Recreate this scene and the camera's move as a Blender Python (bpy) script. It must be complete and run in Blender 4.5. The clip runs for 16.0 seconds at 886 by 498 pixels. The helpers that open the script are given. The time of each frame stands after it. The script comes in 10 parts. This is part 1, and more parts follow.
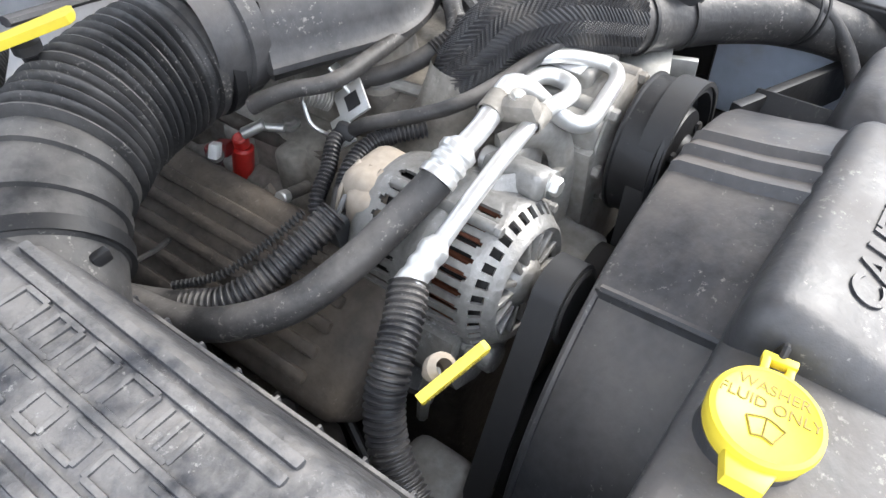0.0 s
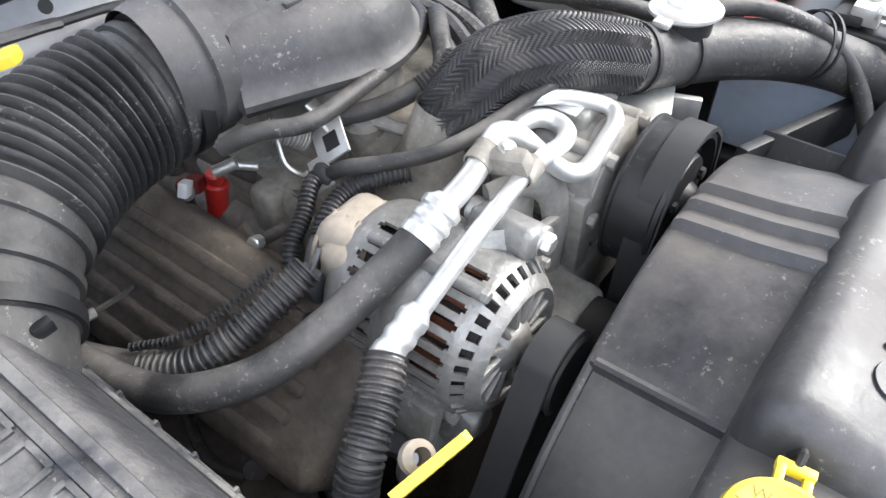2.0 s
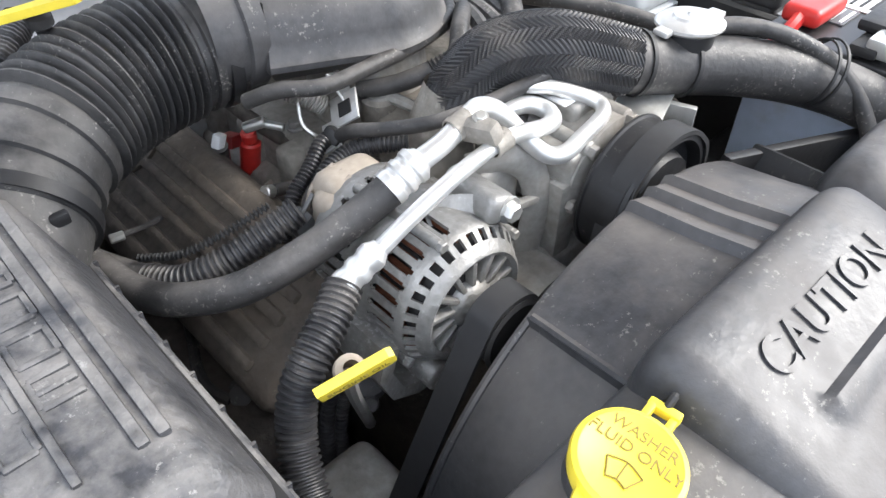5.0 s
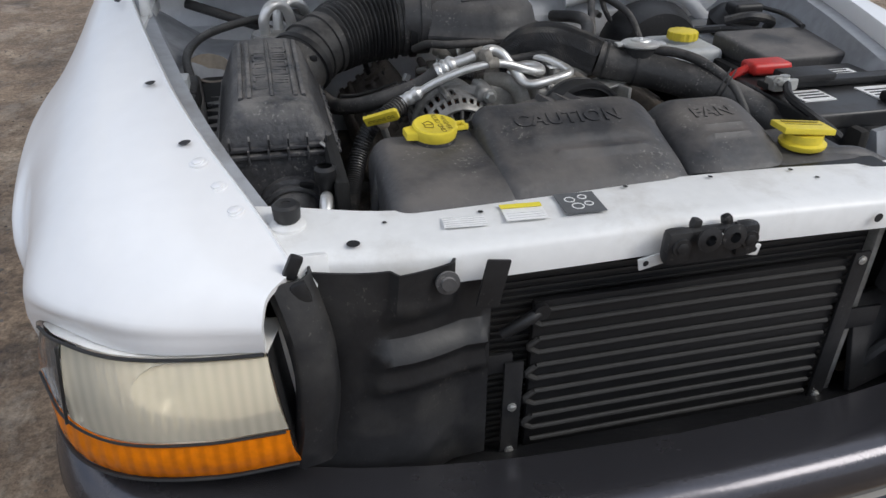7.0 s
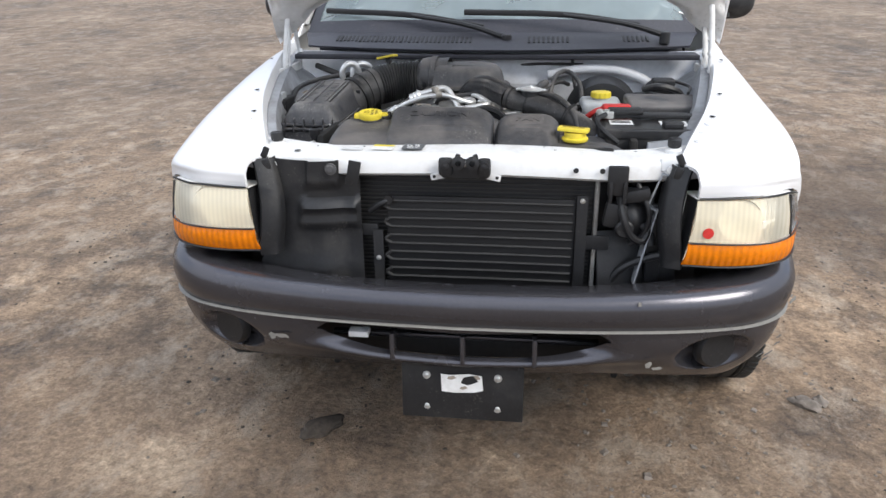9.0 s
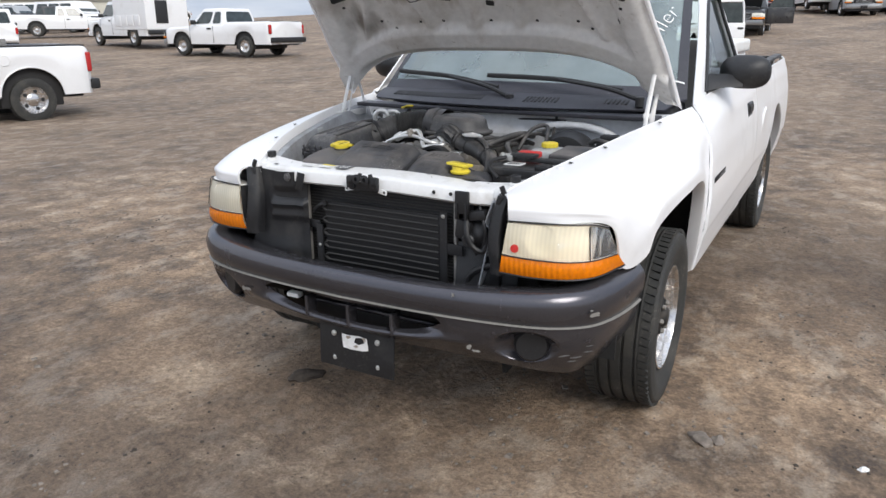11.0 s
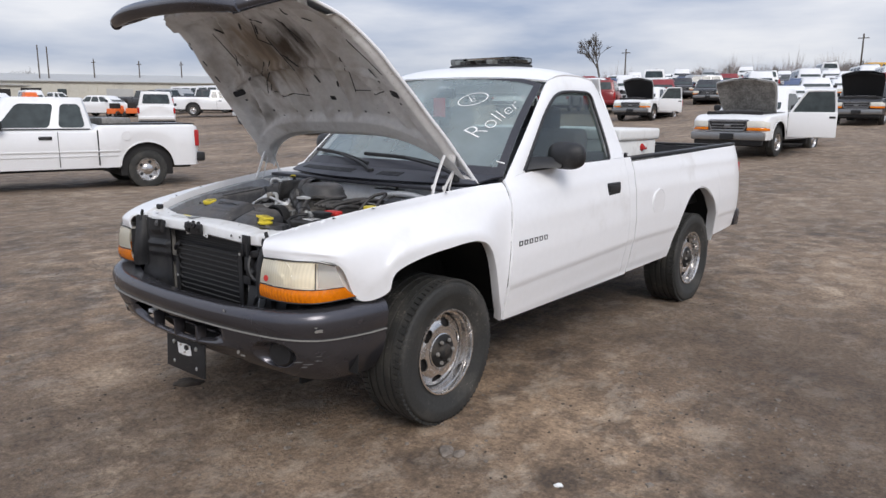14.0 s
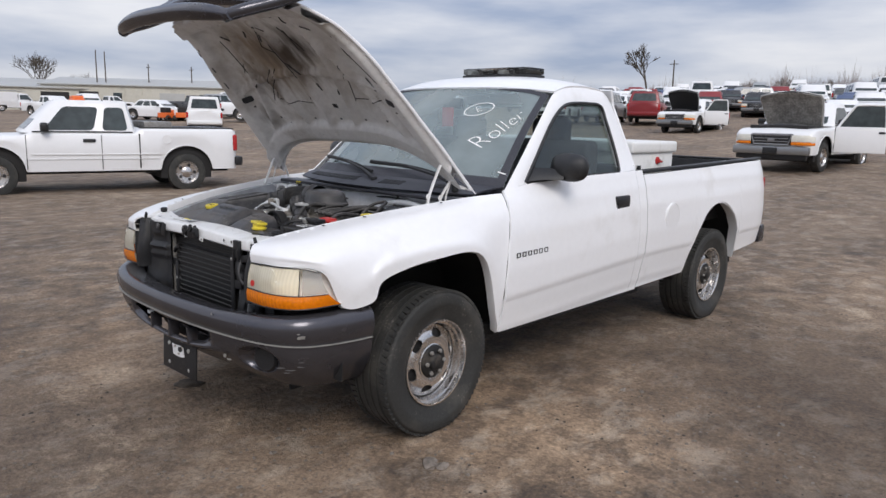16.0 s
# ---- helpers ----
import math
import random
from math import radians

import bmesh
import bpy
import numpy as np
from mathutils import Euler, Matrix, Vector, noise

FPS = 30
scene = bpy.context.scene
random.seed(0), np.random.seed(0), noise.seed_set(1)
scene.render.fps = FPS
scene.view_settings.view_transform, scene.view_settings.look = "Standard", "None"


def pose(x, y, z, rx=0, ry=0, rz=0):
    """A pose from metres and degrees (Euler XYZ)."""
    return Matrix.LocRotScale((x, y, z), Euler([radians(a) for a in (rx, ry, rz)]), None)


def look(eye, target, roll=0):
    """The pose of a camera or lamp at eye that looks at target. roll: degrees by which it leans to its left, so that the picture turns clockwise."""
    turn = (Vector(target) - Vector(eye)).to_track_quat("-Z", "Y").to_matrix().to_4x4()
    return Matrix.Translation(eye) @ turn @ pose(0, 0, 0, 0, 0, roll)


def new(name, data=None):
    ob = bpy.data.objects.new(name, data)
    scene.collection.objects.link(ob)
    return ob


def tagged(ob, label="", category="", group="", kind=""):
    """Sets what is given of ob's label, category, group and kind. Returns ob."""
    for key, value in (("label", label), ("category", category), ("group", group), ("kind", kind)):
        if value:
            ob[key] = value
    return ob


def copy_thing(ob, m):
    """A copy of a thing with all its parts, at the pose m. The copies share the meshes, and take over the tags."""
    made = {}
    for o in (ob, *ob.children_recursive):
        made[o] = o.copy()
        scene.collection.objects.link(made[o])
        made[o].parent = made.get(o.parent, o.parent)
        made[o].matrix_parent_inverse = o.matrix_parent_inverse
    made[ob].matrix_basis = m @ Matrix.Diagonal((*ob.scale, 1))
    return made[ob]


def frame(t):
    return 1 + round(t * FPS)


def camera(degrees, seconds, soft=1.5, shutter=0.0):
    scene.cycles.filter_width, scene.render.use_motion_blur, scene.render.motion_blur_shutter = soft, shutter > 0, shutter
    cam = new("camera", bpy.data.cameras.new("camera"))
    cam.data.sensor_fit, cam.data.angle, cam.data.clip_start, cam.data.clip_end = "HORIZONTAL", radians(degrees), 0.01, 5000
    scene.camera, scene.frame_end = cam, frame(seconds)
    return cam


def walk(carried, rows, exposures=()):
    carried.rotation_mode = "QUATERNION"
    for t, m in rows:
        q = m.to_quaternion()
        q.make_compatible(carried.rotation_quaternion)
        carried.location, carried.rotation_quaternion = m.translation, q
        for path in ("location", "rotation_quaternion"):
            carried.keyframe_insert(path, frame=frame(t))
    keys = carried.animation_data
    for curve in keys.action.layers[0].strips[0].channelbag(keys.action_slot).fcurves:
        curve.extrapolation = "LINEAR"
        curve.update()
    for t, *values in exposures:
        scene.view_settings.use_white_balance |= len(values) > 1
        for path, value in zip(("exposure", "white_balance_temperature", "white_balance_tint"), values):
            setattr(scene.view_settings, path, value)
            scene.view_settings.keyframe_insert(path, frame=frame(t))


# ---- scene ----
cam = camera(63.2, 16.0)
PATH = [
    (0, (-0.542, -0.46, 1.297), (0.589, 0.411, -0.103), -1.5),
    (0.5, (-0.543, -0.457, 1.297), (0.603, 0.421, -0.088), -1.1),
    (1, (-0.534, -0.445, 1.291), (0.612, 0.443, -0.086), -0.9),
    (1.5, (-0.514, -0.432, 1.293), (0.621, 0.446, -0.1), -0.9),
    (2, (-0.484, -0.429, 1.297), (0.654, 0.432, -0.104), -0.6),
    (2.5, (-0.456, -0.435, 1.299), (0.69, 0.443, -0.085), -1.4),
    (3, (-0.435, -0.436, 1.292), (0.702, 0.464, -0.085), -1.4),
    (3.2, (-0.431, -0.434, 1.296), (0.696, 0.463, -0.092), -1.5),
    (5.3, (-0.51, -0.607, 1.293), (0.501, 0.518, -0.016), 0.9),
    (5.5, (-0.528, -0.663, 1.297), (0.455, 0.539, 0.036), -0.0),
    (6, (-0.567, -0.873, 1.303), (0.304, 0.516, 0.158), -0.5),
    (6.5, (-0.56, -1.096, 1.307), (0.161, 0.427, 0.229), -0.3),
    (7, (-0.489, -1.373, 1.32), (-0.074, 0.298, 0.302), 0.4),
    (7.5, (-0.451, -1.65, 1.317), (-0.189, 0.104, 0.393), -0.9),
    (8, (-0.302, -1.916, 1.315), (-0.133, -0.139, 0.412), -1.5),
    (8.5, (-0.053, -2.147, 1.328), (-0.094, -0.324, 0.507), -0.1),
    (9, (0.152, -2.341, 1.333), (-0.083, -0.498, 0.595), -0.7),
    (9.2, (0.243, -2.405, 1.354), (-0.058, -0.57, 0.617), -0.6),
    (11.3, (1.523, -2.594, 1.38), (0.535, -0.952, 0.811), -0.7),
    (11.5, (1.63, -2.591, 1.391), (0.628, -0.952, 0.836), -0.8),
    (12, (1.923, -2.632, 1.393), (0.904, -0.974, 0.93), 1.1),
    (12.5, (2.179, -2.569, 1.403), (1.111, -0.949, 0.917), 0.1),
    (13, (2.426, -2.482, 1.406), (1.231, -0.946, 0.943), 0.7),
    (13.5, (2.659, -2.45, 1.401), (1.394, -0.948, 1.018), 0.3),
    (14, (2.82, -2.406, 1.399), (1.56, -0.899, 1.023), 0.4),
    (14.5, (2.914, -2.309, 1.404), (1.651, -0.814, 0.992), 0.9),
    (15, (2.956, -2.261, 1.409), (1.662, -0.784, 1.029), 0.7),
    (15.5, (2.964, -2.246, 1.404), (1.639, -0.791, 1.046), 1.1),
    (16, (2.973, -2.248, 1.407), (1.623, -0.816, 1.052), 1.3),
]
EXPOSURES = [(0, 2.3, 6500, 10), (3.2, 2.4, 6500, 10), (5.3, 2.12, 6500, 10), (5.5, 2.02, 6500, 10), (6.0, 1.4, 6500, 10), (6.5, 0.68, 6500, 10), (7.0, 0.32, 6500, 10), (7.5, 0.32, 6500, 10), (8.0, 0.55, 6500, 10), (8.5, 0.92, 6500, 10), (9.2, 0.98, 6500, 10), (11.3, 0.65, 6500, 10), (12.5, 0.52, 6500, 11), (14.0, 0.34, 6470, 12.5), (16.0, 0.26, 6460, 13)]
walk(cam, [(t, look(eye, target, roll)) for t, eye, target, roll in PATH], EXPOSURES)

# ---- world, sun, exposure ----
world = bpy.data.worlds.new("overcast_sky")
scene.world = world
world.use_nodes = True
wn, wl = world.node_tree.nodes, world.node_tree.links
wn.clear()
w_out = wn.new("ShaderNodeOutputWorld")
w_bg = wn.new("ShaderNodeBackground")
w_sky = wn.new("ShaderNodeTexSky")
w_sky.sky_type, w_sky.sun_disc = "NISHITA", False
w_sky.sun_elevation, w_sky.sun_rotation = radians(40), radians(122)
w_tc = wn.new("ShaderNodeTexCoord")
w_map = wn.new("ShaderNodeMapping")
w_map.inputs["Scale"].default_value = (1.1, 1.1, 5.5)
w_no = wn.new("ShaderNodeTexNoise")
w_no.inputs["Scale"].default_value, w_no.inputs["Detail"].default_value = 1.9, 6.0
w_no.inputs["Roughness"].default_value = 0.52
w_cr = wn.new("ShaderNodeValToRGB")
w_cr.color_ramp.elements[0].position, w_cr.color_ramp.elements[0].color = 0.39, (3.7, 4.45, 5.9, 1)
w_cr.color_ramp.elements[1].position, w_cr.color_ramp.elements[1].color = 0.64, (8.4, 8.6, 8.9, 1)
w_mx = wn.new("ShaderNodeMix")
w_mx.data_type = "RGBA"
w_mx.inputs["Factor"].default_value = 0.93
wl.new(w_tc.outputs["Generated"], w_map.inputs["Vector"])
wl.new(w_map.outputs["Vector"], w_no.inputs["Vector"])
wl.new(w_no.outputs["Fac"], w_cr.inputs["Fac"])
wl.new(w_sky.outputs["Color"], w_mx.inputs["A"])
wl.new(w_cr.outputs["Color"], w_mx.inputs["B"])
# an overcast dome is darker towards the horizon
w_sep, w_el, w_dome = wn.new("ShaderNodeSeparateXYZ"), wn.new("ShaderNodeMapRange"), wn.new("ShaderNodeVectorMath")
w_dome.operation = "SCALE"
w_el.inputs["To Min"].default_value, w_el.inputs["To Max"].default_value = 0.72, 1.35
wl.new(w_tc.outputs["Generated"], w_sep.inputs["Vector"])
wl.new(w_sep.outputs["Z"], w_el.inputs["Value"])
wl.new(w_mx.outputs["Result"], w_dome.inputs[0]), wl.new(w_el.outputs["Result"], w_dome.inputs["Scale"])
wl.new(w_dome.outputs["Vector"], w_bg.inputs["Color"])
wl.new(w_bg.outputs["Background"], w_out.inputs["Surface"])
w_bg.inputs["Strength"].default_value = 0.103

sun = new("sun", bpy.data.lights.new("sun", "SUN"))
sun.data.energy, sun.data.angle, sun.data.color = 1.4, radians(25), (1.0, 0.96, 0.9)
sun.matrix_world = look((6.5, -4.0, 6.5), (0, 0, 0))


# ---- materials ----
def mat(name, col, rough=0.5, metal=0.0, var=0.12, scale=6.0, fine=60.0, bump=0.0, dirt=None, dirt_amt=0.0,
        dirt_scale=3.0, coat=0.0, obj_var=0.0, spec=0.5, rough_var=0.1, speck=None, speck_amt=0.0, speck_scale=160.0, up_bias=0.0):
    """Procedural surface: colour varied at two scales, optional dirt blotches and fine relief."""
    m = bpy.data.materials.new(name)
    m.use_nodes = True
    n, l = m.node_tree.nodes, m.node_tree.links
    b = n["Principled BSDF"]
    b.inputs["Metallic"].default_value = metal
    b.inputs["Coat Weight"].default_value = coat
    b.inputs["Specular IOR Level"].default_value = spec
    tc = n.new("ShaderNodeTexCoord")
    big, small = n.new("ShaderNodeTexNoise"), n.new("ShaderNodeTexNoise")
    for q, s, d in ((big, scale, 5.0), (small, fine, 4.0)):
        q.inputs["Scale"].default_value, q.inputs["Detail"].default_value = s, d
        l.new(tc.outputs["Object"], q.inputs["Vector"])
    add = n.new("ShaderNodeMath")
    add.operation = "MULTIPLY_ADD"
    l.new(big.outputs["Fac"], add.inputs[0])
    add.inputs[1].default_value = 0.6
    l.new(small.outputs["Fac"], add.inputs[2])
    mr = n.new("ShaderNodeMapRange")
    mr.inputs["From Min"].default_value, mr.inputs["From Max"].default_value = 0.5, 1.1
    mr.inputs["To Min"].default_value, mr.inputs["To Max"].default_value = 1 - var, 1 + var
    l.new(add.outputs[0], mr.inputs["Value"])
    mul = n.new("ShaderNodeVectorMath")
    mul.operation = "SCALE"
    mul.inputs[0].default_value = col[:3]
    fac = mr.outputs["Result"]
    if obj_var:
        oi = n.new("ShaderNodeObjectInfo")
        mo = n.new("ShaderNodeMapRange")
        mo.inputs["To Min"].default_value, mo.inputs["To Max"].default_value = 1 - obj_var, 1 + obj_var
        l.new(oi.outputs["Random"], mo.inputs["Value"])
        mm = n.new("ShaderNodeMath")
        mm.operation = "MULTIPLY"
        l.new(fac, mm.inputs[0]), l.new(mo.outputs["Result"], mm.inputs[1])
        fac = mm.outputs[0]
    l.new(fac, mul.inputs["Scale"])
    out = mul.outputs["Vector"]
    rr = n.new("ShaderNodeMapRange")
    rr.inputs["To Min"].default_value, rr.inputs["To Max"].default_value = max(rough - rough_var, 0.02), min(rough + rough_var, 1)
    l.new(big.outputs["Fac"], rr.inputs["Value"])
    rough_out = rr.outputs["Result"]
    if dirt:
        dn = n.new("ShaderNodeTexNoise")
        dn.inputs["Scale"].default_value, dn.inputs["Detail"].default_value = dirt_scale, 7.0
        dn.inputs["Roughness"].default_value = 0.62
        l.new(tc.outputs["Object"], dn.inputs["Vector"])
        dr = n.new("ShaderNodeMapRange")
        dr.inputs["From Min"].default_value, dr.inputs["From Max"].default_value = 0.62 - 0.35 * dirt_amt, 0.78 - 0.25 * dirt_amt
        dr.inputs["To Max"].default_value = min(1.0, 0.35 + 0.6 * dirt_amt)
        l.new(dn.outputs["Fac"], dr.inputs["Value"])
        dust = dr.outputs["Result"]
        # dirt colour stays full on up-facing faces and thins on steep ones
        if up_bias:
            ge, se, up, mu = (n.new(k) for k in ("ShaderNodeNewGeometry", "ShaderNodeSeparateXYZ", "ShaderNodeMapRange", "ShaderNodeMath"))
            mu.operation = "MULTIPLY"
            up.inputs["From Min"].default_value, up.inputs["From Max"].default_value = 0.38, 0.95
            up.inputs["To Min"].default_value = 1 - up_bias
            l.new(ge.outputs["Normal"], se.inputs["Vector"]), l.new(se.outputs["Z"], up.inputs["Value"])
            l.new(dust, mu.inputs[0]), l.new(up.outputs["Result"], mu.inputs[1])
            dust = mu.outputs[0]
        mx = n.new("ShaderNodeMix")
        mx.data_type = "RGBA"
        mx.inputs["B"].default_value = (*dirt[:3], 1)
        l.new(dust, mx.inputs["Factor"])
        l.new(out, mx.inputs["A"])
        out = mx.outputs["Result"]
        mr2 = n.new("ShaderNodeMix")
        l.new(dust, mr2.inputs["Factor"])
        l.new(rough_out, mr2.inputs["A"])
        mr2.inputs["B"].default_value = 0.9
        rough_out = mr2.outputs["Result"]
    if speck:
        sn, sg = n.new("ShaderNodeTexNoise"), n.new("ShaderNodeTexNoise")
        sn.inputs["Scale"].default_value, sn.inputs["Detail"].default_value, sn.inputs["Roughness"].default_value = speck_scale, 3.0, 0.75
        sg.inputs["Scale"].default_value, sg.inputs["Detail"].default_value = speck_scale * 0.09, 3.0
        sm, sv = n.new("ShaderNodeMath"), n.new("ShaderNodeMapRange")
        sm.operation = "MULTIPLY_ADD"
        sm.inputs[1].default_value = 0.5
        l.new(tc.outputs["Object"], sn.inputs["Vector"]), l.new(tc.outputs["Object"], sg.inputs["Vector"])
        l.new(sg.outputs["Fac"], sm.inputs[0]), l.new(sn.outputs["Fac"], sm.inputs[2])
        sv.inputs["From Min"].default_value, sv.inputs["From Max"].default_value = 0.93 - 0.08 * speck_amt, 1.02 - 0.06 * speck_amt
        sv.inputs["To Max"].default_value = 0.5
        l.new(sm.outputs[0], sv.inputs["Value"])
        sx = n.new("ShaderNodeMix")
        sx.data_type = "RGBA"
        sx.inputs["B"].default_value = (*speck[:3], 1)
        l.new(sv.outputs["Result"], sx.inputs["Factor"]), l.new(out, sx.inputs["A"])
        out = sx.outputs["Result"]
    l.new(out, b.inputs["Base Color"])
    l.new(rough_out, b.inputs["Roughness"])
    if bump:
        bp = n.new("ShaderNodeBump")
        bp.inputs["Strength"].default_value, bp.inputs["Distance"].default_value = min(1.0, bump), 0.004
        l.new(small.outputs["Fac"], bp.inputs["Height"])
        l.new(bp.outputs["Normal"], b.inputs["Normal"])
    return m


DUST = (0.24, 0.21, 0.18)
M_WHITE = mat("white_paint", (0.84, 0.84, 0.845), 0.32, var=0.02, scale=2, fine=30, coat=0.35, dirt=(0.55, 0.52, 0.48), dirt_amt=0.12, dirt_scale=2.0)
M_WHITE2 = mat("white_paint_inner", (0.74, 0.74, 0.73), 0.4, var=0.04, scale=5, fine=60, dirt=(0.45, 0.42, 0.38), dirt_amt=0.35, dirt_scale=9)
M_UNDERHOOD = mat("hood_underside", (0.66, 0.65, 0.63), 0.5, var=0.10, scale=3, fine=40, dirt=(0.28, 0.235, 0.185), dirt_amt=0.38, dirt_scale=3.5, speck=(0.2, 0.17, 0.13), speck_amt=0.4, speck_scale=50)


def add_stain(m, at, radius, col, streak=(1, 1, 1)):
    """A grimy patch of its own shape soaked into one place of a surface."""
    n, l = m.node_tree.nodes, m.node_tree.links
    b = n["Principled BSDF"]
    old = b.inputs["Base Color"].links[0].from_socket
    tc, no, vm, mr = n.new("ShaderNodeTexCoord"), n.new("ShaderNodeTexNoise"), n.new("ShaderNodeVectorMath"), n.new("ShaderNodeMapRange")
    vm.operation = "DISTANCE"
    vm.inputs[1].default_value = at
    no.inputs["Scale"].default_value, no.inputs["Detail"].default_value = 7.0, 6.0
    mp = n.new("ShaderNodeMapping")
    mp.inputs["Scale"].default_value = streak
    l.new(tc.outputs["Object"], vm.inputs[0]), l.new(tc.outputs["Object"], mp.inputs["Vector"]), l.new(mp.outputs["Vector"], no.inputs["Vector"])
    ad = n.new("ShaderNodeMath")
    ad.operation = "MULTIPLY_ADD"
    ad.inputs[1].default_value = radius * 1.6
    l.new(no.outputs["Fac"], ad.inputs[0]), l.new(vm.outputs["Value"], ad.inputs[2])
    mr.inputs["From Min"].default_value, mr.inputs["From Max"].default_value = radius * 1.0, radius * 1.75
    mr.inputs["To Min"].default_value, mr.inputs["To Max"].default_value = 0.9, 0.0
    l.new(ad.outputs[0], mr.inputs["Value"])
    mx = n.new("ShaderNodeMix")
    mx.data_type = "RGBA"
    mx.inputs["B"].default_value = (*col, 1)
    l.new(mr.outputs["Result"], mx.inputs["Factor"]), l.new(old, mx.inputs["A"])
    l.new(mx.outputs["Result"], b.inputs["Base Color"])


LENGTHWISE = (2.6, 0.8, 0.8)
add_stain(M_UNDERHOOD, (-0.16, -0.22, 1.66), 0.34, (0.26, 0.195, 0.13), LENGTHWISE)
add_stain(M_UNDERHOOD, (0.00, -0.25, 1.69), 0.21, (0.050, 0.030, 0.016), LENGTHWISE)
add_stain(M_UNDERHOOD, (0.14, -0.28, 1.71), 0.15, (0.045, 0.030, 0.020), LENGTHWISE)
add_stain(M_UNDERHOOD, (-0.30, -0.12, 1.55), 0.15, (0.11, 0.080, 0.055), LENGTHWISE)
add_stain(M_UNDERHOOD, (-0.52, 0.05, 1.40), 0.10, (0.13, 0.105, 0.08), LENGTHWISE)
M_BAYPAINT = mat("bay_paint", (0.33, 0.345, 0.37), 0.45, var=0.12, scale=4, fine=50, dirt=(0.16, 0.148, 0.135), dirt_amt=0.42, dirt_scale=6, speck=(0.3, 0.28, 0.25), speck_amt=0.4)
M_FIREWALL = mat("firewall_paint", (0.70, 0.71, 0.73), 0.45, var=0.08, scale=4, fine=50, dirt=(0.30, 0.28, 0.255), dirt_amt=0.25, dirt_scale=5)
M_BLACK = mat("black_plastic", (0.012, 0.0122, 0.0135), 0.50, var=0.3, scale=8, fine=90, bump=0.15, dirt=(0.06, 0.056, 0.05), dirt_amt=0.2, dirt_scale=8, speck=(0.12, 0.11, 0.1), speck_amt=0.3)
M_DUSTY = mat("dusty_black_plastic", (0.036, 0.037, 0.040), 0.42, var=0.3, scale=7, fine=120, bump=0.2, dirt=(0.20, 0.186, 0.178), dirt_amt=0.75, dirt_scale=9, speck=(0.36, 0.34, 0.31), speck_amt=0.5, up_bias=0.75)
M_BOX = mat("dusty_airbox_plastic", (0.040, 0.041, 0.046), 0.42, var=0.45, scale=14, fine=110, bump=0.6, dirt=(0.235, 0.222, 0.208), dirt_amt=0.74, dirt_scale=22, speck=(0.36, 0.35, 0.33), speck_amt=0.45, up_bias=0.9)
M_SHROUD = mat("dusty_shroud_plastic", (0.040, 0.041, 0.045), 0.42, var=0.3, scale=5, fine=110, bump=0.18, dirt=(0.172, 0.154, 0.140), dirt_amt=0.62, dirt_scale=6, speck=(0.30, 0.29, 0.26), speck_amt=0.35, up_bias=0.9)
M_RUBBER = mat("hose_rubber", (0.030, 0.029, 0.029), 0.5, var=0.3, scale=15, fine=150, bump=0.2, dirt=(0.19, 0.176, 0.165), dirt_amt=0.6, dirt_scale=14, speck=(0.32, 0.30, 0.27), speck_amt=0.7, speck_scale=220, up_bias=0.7)
M_DUCT = mat("dusty_duct_rubber", (0.028, 0.028, 0.029), 0.5, var=0.3, scale=12, fine=150, bump=0.2, dirt=(0.20, 0.186, 0.172), dirt_amt=0.6, dirt_scale=12, speck=(0.36, 0.34, 0.31), speck_amt=0.6, speck_scale=220, up_bias=0.7)
M_CORR = mat("corrugated_loom", (0.028, 0.028, 0.030), 0.42, var=0.3, scale=15, fine=150, dirt=(0.16, 0.145, 0.13), dirt_amt=0.35, dirt_scale=20, speck=(0.3, 0.28, 0.25), speck_amt=0.5, speck_scale=220)
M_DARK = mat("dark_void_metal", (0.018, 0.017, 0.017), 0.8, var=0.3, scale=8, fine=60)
M_BELT = mat("belt_rubber", (0.022, 0.022, 0.023), 0.6, var=0.15, scale=15, fine=120)
M_ALU = mat("cast_aluminium", (0.27, 0.265, 0.255), 0.45, 0.5, var=0.2, scale=14, fine=160, bump=0.3, dirt=(0.17, 0.155, 0.135), dirt_amt=0.38, dirt_scale=16, speck=(0.62, 0.61, 0.6), speck_amt=0.5)
M_ALU_DIRTY = mat("dirty_cast_aluminium", (0.32, 0.31, 0.29), 0.6, 0.4, var=0.2, scale=12, fine=130, bump=0.25, dirt=(0.17, 0.145, 0.12), dirt_amt=0.55, dirt_scale=11)
M_PIPE = mat("bright_aluminium_pipe", (0.72, 0.72, 0.71), 0.38, 0.7, var=0.07, scale=20, fine=150, dirt=(0.40, 0.38, 0.35), dirt_amt=0.2, dirt_scale=25)
M_STEEL = mat("zinc_steel", (0.55, 0.55, 0.53), 0.4, 0.8, var=0.12, scale=20, fine=150, dirt=(0.28, 0.25, 0.2), dirt_amt=0.3, dirt_scale=20)
M_IRON = mat("grimy_engine_block", (0.075, 0.064, 0.055), 0.75, 0.1, var=0.4, scale=9, fine=90, bump=0.5, dirt=(0.19, 0.155, 0.12), dirt_amt=0.45, dirt_scale=7, speck=(0.28, 0.24, 0.2), speck_amt=0.4)
M_MANIF = mat("dusty_intake_casting", (0.28, 0.26, 0.23), 0.7, 0.15, var=0.3, scale=8, fine=100, bump=0.4, dirt=(0.11, 0.092, 0.075), dirt_amt=0.5, dirt_scale=9, speck=(0.42, 0.39, 0.34), speck_amt=0.5)
